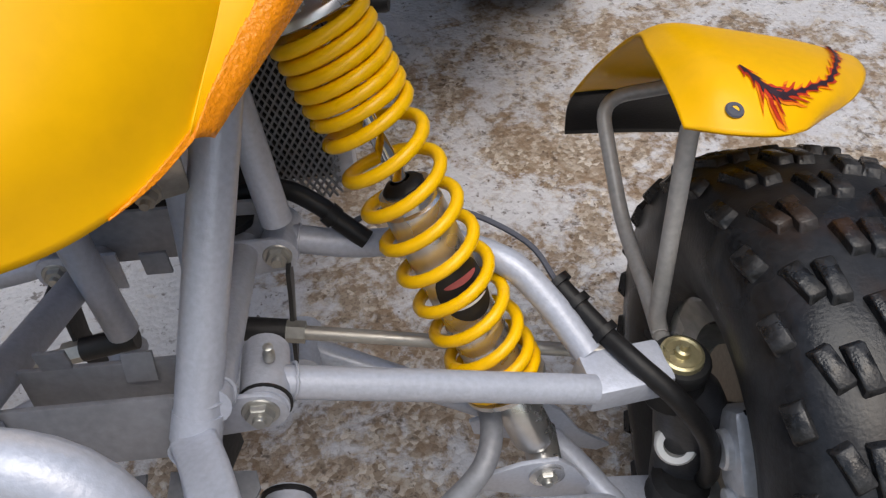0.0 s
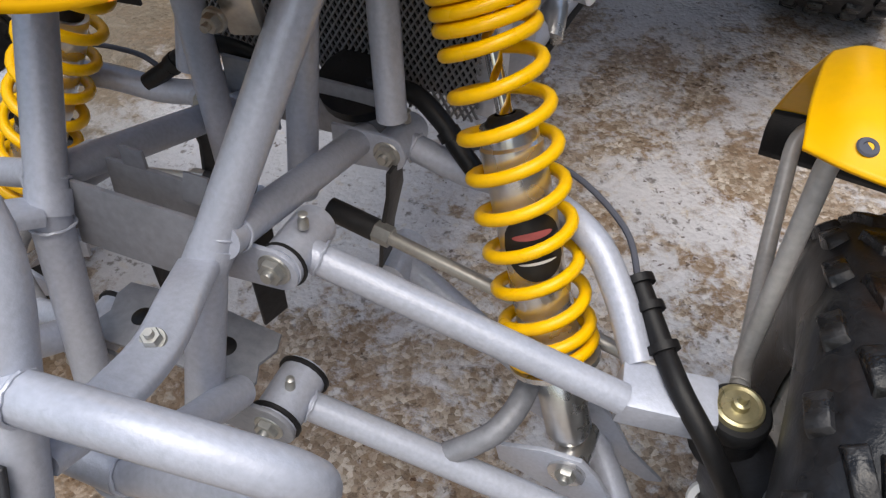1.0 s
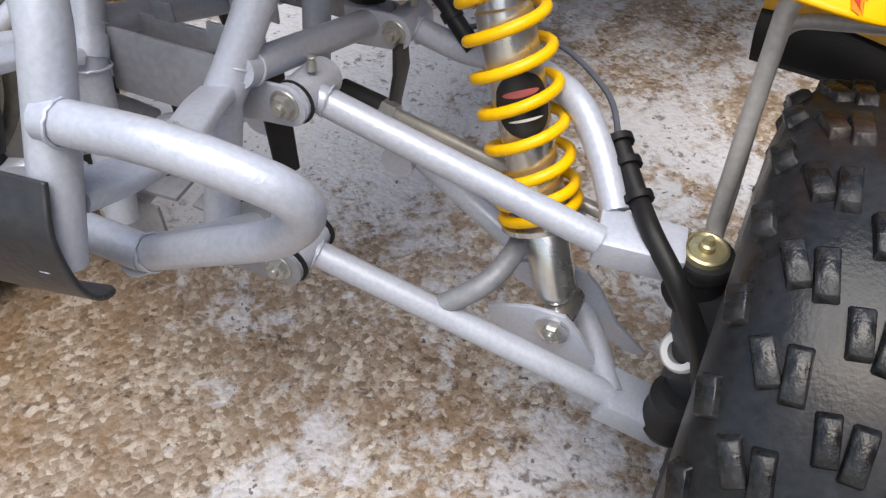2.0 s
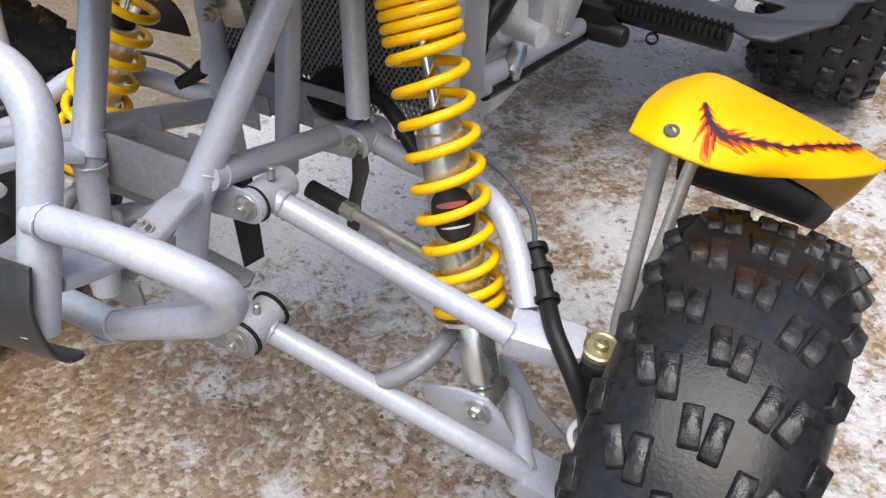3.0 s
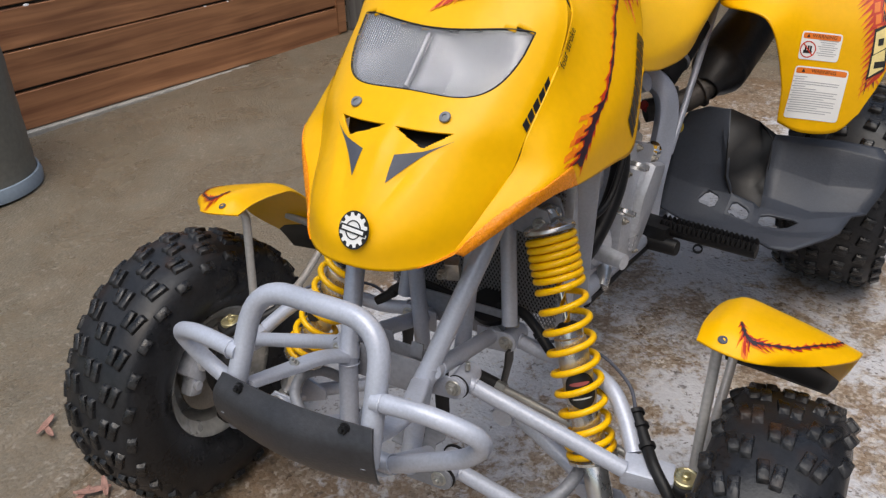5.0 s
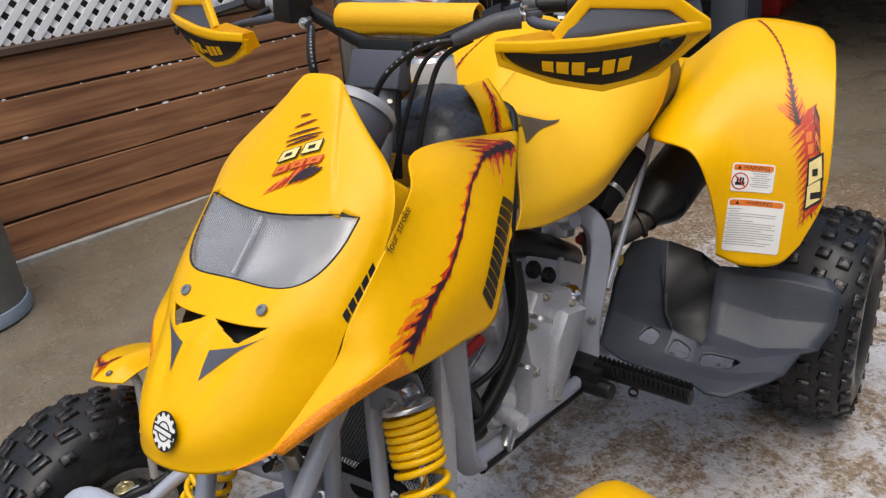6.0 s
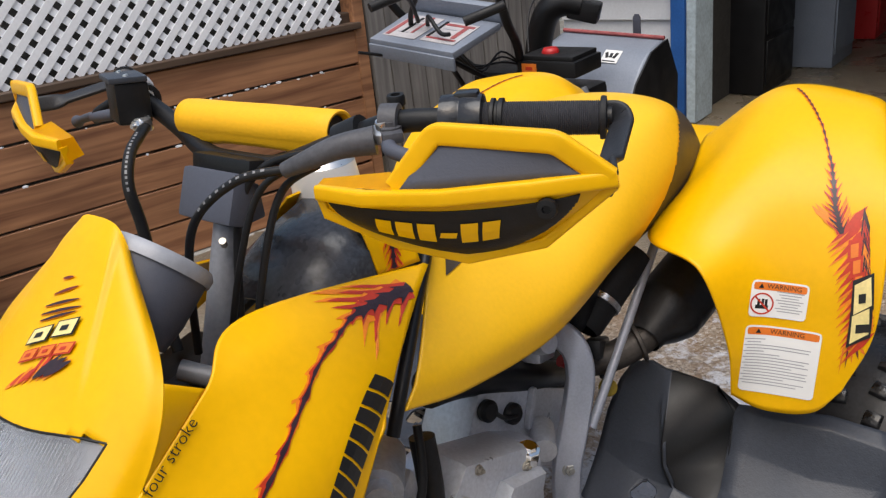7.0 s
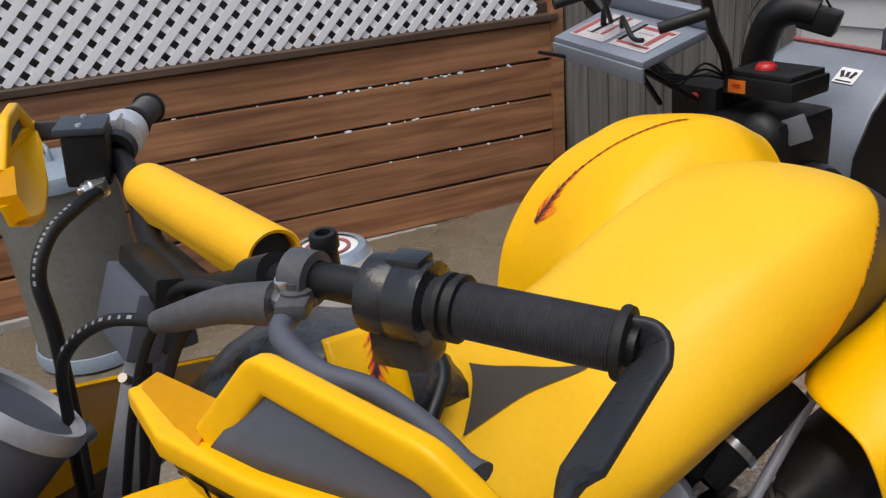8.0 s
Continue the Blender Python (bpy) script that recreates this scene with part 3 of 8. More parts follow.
def snow_crumbs():
    """Bits of snow caught between the boards towards the wall."""
    rnd = random.Random(12)
    bm = bmesh.new()
    for i in range(46):
        row = rnd.choice((1, 2, 2, 3, 3, 3))
        m = FENCE_M @ Matrix.Translation((0.006, rnd.triangular(1.2, 2.95, 2.7), -0.022 + 0.158 * (row + 1) - 0.004 + rnd.uniform(-0.004, 0.004))) @ Matrix.Diagonal((1, rnd.uniform(0.8, 2.2), rnd.uniform(0.6, 1.0), 1))
        bmesh.ops.create_icosphere(bm, subdivisions=1, radius=rnd.uniform(0.004, 0.009), matrix=m)
    tagged(part("snow_crumbs", bm, SNOW), "white snow crumbs caught between the fence boards", "snow", kind="stuff")


snow_crumbs()


def lattice():
    f = thing("lattice_panel", "white plastic diagonal lattice above the board fence", "lattice")
    f.matrix_basis = FENCE_M
    length = (FENCE_B - FENCE_A).length - 0.09
    z0, z1 = 0.802, 1.60
    h = z1 - z0
    pitch, w = 0.077, 0.0285
    for s in (1, -1):
        n = int((length + h) / pitch) + 1
        for k in range(n):
            c = -h + k * pitch
            a0, a1 = max(c, 0), min(c + h, length)
            if a1 - a0 < 0.02:
                continue
            y0, y1 = (a0, a1) if s > 0 else (length - a0, length - a1)
            p0, p1 = Vector((0, y0, z0 + (a0 - c))), Vector((0, y1, z0 + (a1 - c)))
            d = (p1 - p0)
            bm = box((0.005, d.length, w), None, 0.0)
            m = plane_of((p0 + p1) / 2 + Vector((0.003 * s, 0, 0)), (1, 0, 0), d)
            o = part("slat", bm, LATTICE, f, smooth=False)
            o.matrix_basis = m
    o = part("top_rail", box((0.03, length, 0.05), None, 0.004, 1), LATTICE, f)
    o.location = (0, length / 2, z1 + 0.02)
    return f


fence()
lattice()


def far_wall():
    """A plain dark wall close behind the fence, backing the lattice."""
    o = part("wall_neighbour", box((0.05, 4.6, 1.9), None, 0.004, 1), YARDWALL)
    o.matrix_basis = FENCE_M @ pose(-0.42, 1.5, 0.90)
    tagged(o, "dark mottled wall behind the fence and lattice", "wall", kind="structure")


far_wall()


def old_wall():
    """The grey plank wall from the fence's end back to the house."""
    a, b = Vector((-2.10, 2.72, 0)), Vector((-1.93, 4.12, 0))
    d = (b - a).normalized()
    f = tagged(new("wall_planks"), "weathered grey vertical plank wall behind the snowblower", "wall", kind="structure")
    f.matrix_basis = plane_of(a, d.cross(Vector((0, 0, 1))), d)
    n = 13
    w = (b - a).length / n
    for k in range(n):
        o = part("plank", box((0.025, w - 0.003, 2.4), None, 0.003, 1), OLDWOOD, f)
        o.location = (0.002 * (k % 3), w * (k + 0.5), 1.2)
    return f


old_wall()


def house():
    """White lap siding, the blue corner trim and the dark garage beside it."""
    w = tagged(new("wall_siding"), "white horizontal lap siding of the house", "wall", kind="structure")
    for k in range(9):
        bm = box((0.69, 0.018, 0.285), pose(0, 0, 0, -4), 0.002, 1)
        o = part("siding_board", bm, SIDING, w)
        o.location = (-1.56, 4.14, 0.142 + 0.27 * k)
    t = part("trim_post", box((0.082, 0.10, 2.5), None, 0.004, 1), BLUE)
    t.location = (-1.176, 4.12, 1.25)
    tagged(t, "chipped blue painted corner trim board", "trim", kind="structure")
    j = part("door_jamb", box((0.056, 0.22, 2.5), None, 0.004, 1), TEAL)
    j.location = (-1.106, 4.19, 1.25)
    tagged(j, "worn white and pale blue garage door jamb", "trim", kind="structure")
    b = part("ledger_board", box((0.62, 0.035, 0.075), None, 0.004, 1), BOARD_DARK)
    b.location = (-1.53, 4.105, 0.762)
    tagged(b, "brown wooden ledger board across the siding", "trim", kind="structure")
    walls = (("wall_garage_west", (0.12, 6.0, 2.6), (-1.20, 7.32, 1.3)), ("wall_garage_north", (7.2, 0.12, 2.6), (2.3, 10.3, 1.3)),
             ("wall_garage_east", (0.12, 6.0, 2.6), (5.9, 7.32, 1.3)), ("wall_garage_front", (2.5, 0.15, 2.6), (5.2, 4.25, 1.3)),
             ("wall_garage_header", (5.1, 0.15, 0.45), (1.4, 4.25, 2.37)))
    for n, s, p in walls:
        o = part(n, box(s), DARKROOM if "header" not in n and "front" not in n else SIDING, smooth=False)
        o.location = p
        tagged(o, "garage wall, near black inside in place of shade", "wall", kind="structure")
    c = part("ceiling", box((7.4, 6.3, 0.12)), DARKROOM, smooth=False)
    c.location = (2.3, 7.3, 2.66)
    tagged(c, "garage ceiling coloured near black in place of shade", "ceiling", kind="structure")


house()


def east_wall():
    """A plain unseen wall, added to hold back sky light from this side."""
    o = part("wall_east", box((0.15, 8.5, 2.7), None, 0.004, 1), EASTWALL)
    o.location = (2.55, 0.0, 1.33)
    tagged(o, "plain unseen wall added to block sky light", "wall", kind="structure")


east_wall()


def garage_clutter():
    """The few dark things that show inside the garage along its wall."""
    for nm, lab, cat, sz, p, mt in (("storage_box", "black storage box on the garage floor", "box", (0.22, 0.5, 0.95), (-1.05, 4.95, 0.475), BLACK),
                                    ("cabinet", "tall dull grey metal cabinet inside the garage", "cabinet", (0.40, 0.45, 1.5), (-0.97, 5.65, 0.75), BLOWER),
                                    ("tool_chest", "red metal tool chest inside the garage", "tool chest", (0.42, 0.55, 0.95), (-0.95, 6.6, 0.475), REDPART)):
        t = thing(nm, lab, cat)
        t.location = p
        part("body", box(sz, None, 0.012), mt, t)
        for k in range(3):
            o = part("drawer", box((0.012, sz[1] * 0.9, sz[2] * 0.27), None, 0.004, 1), mt, t)
            o.location = (sz[0] / 2 + 0.003, 0, (k - 1) * sz[2] * 0.31)


garage_clutter()


# ---- the quad ----
QUAD = thing("quad_bike", "yellow and silver sport quad bike with wet black knobbly tyres", "quad bike")


def wheel(cx, cy, R, W, rim_r, rows, block, pitch_n, seed, out):
    """A balloon tyre with separate tread blocks, a steel rim and its hub. out: +1 on the left side, -1 on the right."""
    c = Vector((cx, cy, R - 0.004))
    base = R - 0.012
    h = W / 2
    prof = [(rim_r, -h * 0.72), (rim_r + 0.012, -h * 0.86), (rim_r + 0.05, -h), (base - 0.055, -h), (base - 0.022, -h * 0.93), (base - 0.006, -h * 0.74), (base, -h * 0.35)]
    prof = prof + [(base + 0.001, 0)] + [(r, -x) for r, x in reversed(prof)]
    tyre = part("tyre", lathe(prof, c, (1, 0, 0), 72), TYRE, QUAD, "wet black knobbly tyre with worn brown top")
    bl = bmesh.new()
    bmesh.ops.create_cube(bl, size=1)
    for v in bl.verts:
        t = 0.90 if v.co.z > 0 else 1.10
        v.co = Vector((v.co.x * block[0] * t, v.co.y * block[1] * t, v.co.z * block[2]))
    bmesh.ops.bevel(bl, geom=[e for e in bl.edges if e.verts[0].co.z > 0 or e.verts[1].co.z > 0], offset=0.0012, segments=1, affect="EDGES")
    rnd = random.Random(seed)
    first = None
    for k in range(pitch_n):
        for x, off, turn, sx, sy, tilt in rows:
            a = 2 * math.pi * (k + off) / pitch_n
            r = base - 0.003 - (abs(x) / h) ** 4 * 0.029
            m = Matrix.Translation(c) @ Matrix.Rotation(a, 4, "X") @ Matrix.Translation((x, 0, r + block[2] * 0.45)) @ Matrix.Rotation(radians(tilt), 4, "Y") @ Matrix.Rotation(radians(turn + rnd.uniform(-4, 4)), 4, "Z") @ Matrix.Diagonal((sx, sy, rnd.uniform(0.9, 1.1), 1))
            if first is None:
                first = part("tread_block", bl, TREAD, tyre)
                first.matrix_basis = m
            else:
                again(first, tyre, m)
    o = out
    rim = part("rim", lathe([(rim_r - 0.004, -h * 0.66), (rim_r + 0.008, -h * 0.70), (rim_r + 0.006, -h * 0.60), (rim_r - 0.012, -h * 0.5), (rim_r - 0.018, 0), (rim_r - 0.016, h * 0.3), (0.05, h * 0.36), (0.0, h * 0.36),
                             (0.0, h * 0.30), (0.05, h * 0.30), (rim_r - 0.022, h * 0.24), (rim_r - 0.024, -h * 0.5), (rim_r - 0.010, -h * 0.62), (rim_r - 0.004, -h * 0.66)], c, (o, 0, 0), 48), RIM, QUAD, "wet silver steel rim")
    part("hub", merge(lathe([(0, 0.0), (0.062, 0.0), (0.066, 0.006), (0.066, 0.02), (0.045, 0.03), (0.03, 0.055), (0, 0.055)], c - Vector((o * h * 0.35, 0, 0)), (o, 0, 0), 28),
                      lathe([(0.03, 0), (0.082, 0), (0.082, 0.004), (0.03, 0.004)], c - Vector((o * h * 0.42, 0, 0)), (o, 0, 0), 36)), STEEL, rim, "rusty brake disc and hub")
    if abs(cy) < 0.1:
        at = c + Vector((-o * h * 0.62, 0.0, 0.0))
        cal = part("brake_caliper", merge(box((0.034, 0.070, 0.052), Matrix.Translation(at + Vector((0, -0.046, 0.056))) @ pose(0, 0, 0, 40), 0.008), box((0.026, 0.05, 0.03), Matrix.Translation(at + Vector((0, -0.066, 0.022))) @ pose(0, 0, 0, 65), 0.006),
                                          disc(at + Vector((-o * 0.014, -0.046, 0.058)), (-o, 0, 0), 0.017, 0.010, 0.002), disc(at + Vector((-o * 0.010, -0.070, 0.020)), (-o, 0, 0), 0.009, 0.010, 0.001)), ALU, rim, "cast grey brake caliper")
        part("bleed_screw", lathe([(0.004, 0), (0.004, 0.008), (0.0025, 0.012), (0, 0.014)], at + Vector((-o * 0.006, -0.034, 0.084)), (0, -0.2, 1), 8), BLACK, cal)
    return tyre


def pairs(x, off, turn, tilt=0):
    return [(x - 0.0088, off, turn + 6, 1, 1, tilt), (x + 0.0088, off + 0.04, turn - 6, 1, 1.1, tilt)]


FROWS = pairs(0.0, 0, 5) + pairs(-0.043, 0.5, 15, -8) + pairs(0.043, 0.5, -15, 8) + [(-0.075, 0.0, 12, 1.1, 0.85, -38), (0.075, 0.0, -12, 1.1, 0.85, 38)]
RROWS = [(-0.03, 0, 8, 1.6, 1, 0), (0.03, 0.5, -8, 1.6, 1, 0), (-0.075, 0.35, 14, 1.5, 1, -8), (0.075, 0.85, -14, 1.5, 1, 8), (-0.115, 0.8, 8, 1.3, 1.2, -30), (0.115, 0.3, -8, 1.3, 1.2, 30)]
FX, FR = 0.510, 0.262
for sgn in (1, -1):
    wheel(sgn * FX, 0.0, FR, 0.168, 0.127, FROWS, (0.0145, 0.031, 0.0105), 25, 3, sgn)
    wheel(sgn * 0.462, 1.325, 0.258, 0.25, 0.115, RROWS, (0.018, 0.026, 0.012), 29, 5, sgn)


def bolts(items, parent, r=0.008):
    """Hexagon bolts at (place, direction) on both sides."""
    for p, d in items:
        both("bolt", hexbolt(p, d, r), ZINC, parent, "zinc-plated bolt")


def front_arms():
    """Double wishbones, ball joints, tie rods and brake hoses."""
    # upper wishbone
    kn = Vector((0.405, 0.002, 0.379))
    f0, r0 = Vector((0.098, -0.056, 0.482)), Vector((0.089, 0.124, 0.437))
    end = Vector((0.328, -0.026, 0.391))
    arm = merge(tube([f0, end], 0.0118, 16), tube(smooth_line([r0, (0.15, 0.118, 0.427), (0.215, 0.104, 0.437), (0.270, 0.072, 0.440), (0.302, 0.044, 0.420), (0.330, 0.008, 0.392)], 5), 0.012, 14),
                tube([f0 + Vector((0.0, -0.024, 0.004)), f0 + Vector((-0.004, 0.030, -0.006))], 0.0162, 20), tube([r0 + Vector((0.0, -0.024, 0.004)), r0 + Vector((0, 0.024, -0.004))], 0.0158, 20))
    l, r = both("upper_wishbone", arm, SILVER, QUAD, "silver painted upper wishbone")
    blk = box((0.070, 0.040, 0.028), plane_of((0.356, -0.008, 0.380), kn - Vector((0.315, -0.016, 0.389)), (0, 1, 0.05)), 0.005)
    for p, q in zip((l, r), both("end_block", blk, SILVER, QUAD)):
        q.parent = p
    ball = merge(lathe([(0, 0.0), (0.022, 0.0), (0.0245, 0.004), (0.0245, 0.013), (0.0225, 0.016), (0.019, 0.0165), (0, 0.016)], kn + Vector((0, 0, -0.012)), (0.05, -0.02, 1), 24))
    both("ball_joint", merge(ball, lathe([(0.020, -0.045), (0.0245, -0.036), (0.022, -0.026), (0.0255, -0.015), (0.022, -0.004)], kn + Vector((0, 0, -0.008)), (0.05, -0.02, 1), 20)), RUBBER, QUAD, "rubber-booted ball joint")
    both("ball_joint_cap", lathe([(0, 0.0150), (0.003, 0.0150), (0.0035, 0.009), (0.006, 0.008), (0.0065, 0.003), (0.0135, 0.0025), (0.0155, 0.004), (0.0178, 0.003), (0.0185, -0.002), (0, -0.002)], kn + Vector((0, 0, 0.006)), (0.05, -0.02, 1), 24), JOINT, QUAD, "brass-coloured ball joint cap")
    # lower wishbone
    lf, lr, le = Vector((0.088, -0.088, 0.342)), Vector((0.085, 0.12, 0.29)), Vector((0.408, -0.026, 0.190))
    low = merge(tube([lf, lf.lerp(le, 0.86)], 0.0120, 16), tube(smooth_line([lr, (0.19, 0.085, 0.262), (0.30, 0.045, 0.228), le.lerp(lf, 0.14)], 5), 0.0125, 14),
                tube([lf + Vector((0, -0.03, 0)), lf + Vector((0, 0.026, 0))], 0.019, 16), tube([lr + Vector((0, -0.028, 0)), lr + Vector((0, 0.024, 0))], 0.018, 14),
                box((0.07, 0.045, 0.03), plane_of(le + Vector((-0.022, 0, 0.004)), le - lf, (0, 1, 0)), 0.004))
    lw = both("lower_wishbone", low, SILVER, QUAD, "silver painted lower wishbone")
    hoop = tube(smooth_line([(0.205, -0.062, 0.288), (0.240, -0.040, 0.312), (0.252, -0.005, 0.322), (0.245, 0.04, 0.306), (0.225, 0.08, 0.262)], 6), 0.0098, 12)
    for p, q in zip(lw, both("shock_hoop", hoop, SILVER_DULL, QUAD)):
        q.parent = p
    for off in (-0.012, 0.046):
        pl = outline([(-0.062, -0.012), (-0.03, 0.016), (0.0, 0.028), (0.02, 0.018), (0.055, -0.012), (0.10, -0.032), (0.09, -0.042), (-0.05, -0.03)], 0.0045, plane_of((0.298, -0.006 + off, 0.252), (0.94, 0.06, -0.40), (0.3, 0, 0.95)), 0.001)
        for p, q in zip(lw, both("shock_bracket", pl, SILVER, QUAD, "silver bracket plate")):
            q.parent = p
    both("lower_ball_joint", merge(lathe([(0, 0.03), (0.02, 0.03), (0.027, 0.02), (0.025, 0.0), (0.029, -0.016), (0.022, -0.03), (0, -0.03)], le + Vector((0.012, 0, 0.022)), (0.1, 0, 1), 20)), RUBBER, QUAD)
    # steering knuckle, tie rod
    both("steering_knuckle", merge(tube(smooth_line([kn + Vector((0, 0, -0.03)), (0.422, 0.0, 0.32), (0.430, 0.0, 0.26), (0.418, -0.015, 0.21)], 5), lambda t: 0.02 + 0.012 * math.sin(math.pi * t), 14),
                                   tube([(0.42, 0.0, 0.262), (0.48, 0, 0.262)], 0.026, 16), tube([(0.42, 0.01, 0.31), (0.408, 0.042, 0.328)], 0.012, 10)), SKID, QUAD, "dark grey steering knuckle")
    both("spindle_cap", lathe([(0.0105, 0.010), (0.016, 0.010), (0.0185, 0.007), (0.0185, -0.016), (0.0105, -0.016), (0.0105, 0.010)], (0.412, -0.016, 0.282), (-0.30, -0.70, 0.65), 24), WHITE, QUAD, "white plastic spindle cap ring")
    both("tie_rod", merge(tube([(0.080, 0.073, 0.375), (0.408, 0.038, 0.336)], 0.0062, 12)), TIEROD, QUAD, "bright steel tie rod")
    both("tie_rod_nut", tube([(0.084, 0.0728, 0.3745), (0.102, 0.071, 0.3725)], 0.0098, 6), ZINC, QUAD, "zinc-plated lock nut")
    both("tie_rod_end", tube([(0.04, 0.077, 0.380), (0.086, 0.0728, 0.3745)], 0.0105, 14), CAN, QUAD, "dark tie rod end")
    # brake hose with its ferrules
    hose = tube(smooth_line([(0.347, 0.015, 0.401), (0.366, -0.012, 0.397), (0.394, -0.034, 0.377), (0.421, -0.046, 0.335), (0.434, -0.044, 0.280), (0.440, -0.030, 0.235)], 6), 0.0085, 14)
    hl = both("brake_hose", hose, HOSE, QUAD, "black rubber brake hose")
    fer = merge(tube([(0.312, 0.062, 0.420), (0.348, 0.014, 0.400)], lambda t: 0.0085 + 0.0025 * (int(t * 6) % 2), 14), *[tube([Vector((0.312, 0.062, 0.420)).lerp(Vector((0.348, 0.014, 0.400)), a), Vector((0.312, 0.062, 0.420)).lerp(Vector((0.348, 0.014, 0.400)), a + 0.1)], 0.0125, 12) for a in (0.0, 0.35, 0.85)])
    for p, q in zip(hl, both("hose_boot", fer, BLACK, QUAD)):
        q.parent = p
    for p, q in zip(hl, both("brake_cable", tube(smooth_line([(0.312, 0.063, 0.421), (0.292, 0.090, 0.440), (0.24, 0.118, 0.455), (0.18, 0.125, 0.456), (0.150, 0.122, 0.448)], 5), 0.0026, 8), GREYCAP, QUAD)):
        q.parent = p
    hose2 = tube(smooth_line([(0.140, 0.122, 0.452), (0.126, 0.127, 0.466), (0.096, 0.137, 0.479), (0.055, 0.144, 0.470), (0.0, 0.155, 0.452)], 6), 0.0082, 12)
    h2 = both("inner_brake_hose", hose2, HOSE, QUAD, "black rubber hose over the frame")
    for p, q in zip(h2, both("hose_clip", merge(tube([(0.132, 0.125, 0.460), (0.138, 0.122, 0.454)], 0.0100, 14), tube([(0.139, 0.122, 0.453), (0.162, 0.112, 0.436)], lambda t: 0.0085 + 0.002 * (int(t * 8) % 2), 14)), BLACK, QUAD)):
        q.parent = p
    bolts([((0.096, -0.082, 0.487), (0, -1, 0.12)), ((0.089, 0.098, 0.441), (0, -1, 0.12)), ((0.088, -0.119, 0.345), (0, -1, 0.1))], QUAD, 0.0095)
    bolts([((0.299, -0.021, 0.257), (0, -1, 0.05))], QUAD, 0.009)
    both("grease_nipple", lathe([(0.004, 0), (0.004, 0.006), (0.0025, 0.009), (0.0035, 0.012), (0, 0.014)], f0 + Vector((0.004, 0.005, 0.018)), (0.1, 0, 1), 10), ZINC, QUAD)
    both("grease_nipple", lathe([(0.004, 0), (0.004, 0.006), (0.0025, 0.009), (0.0035, 0.012), (0, 0.014)], r0 + Vector((0.004, 0.005, 0.017)), (0.1, 0, 1), 10), ZINC, QUAD)


front_arms()

SH_T, SH_B = Vector((0.141, 0.124, 0.664)), Vector((0.299, 0.000, 0.258))


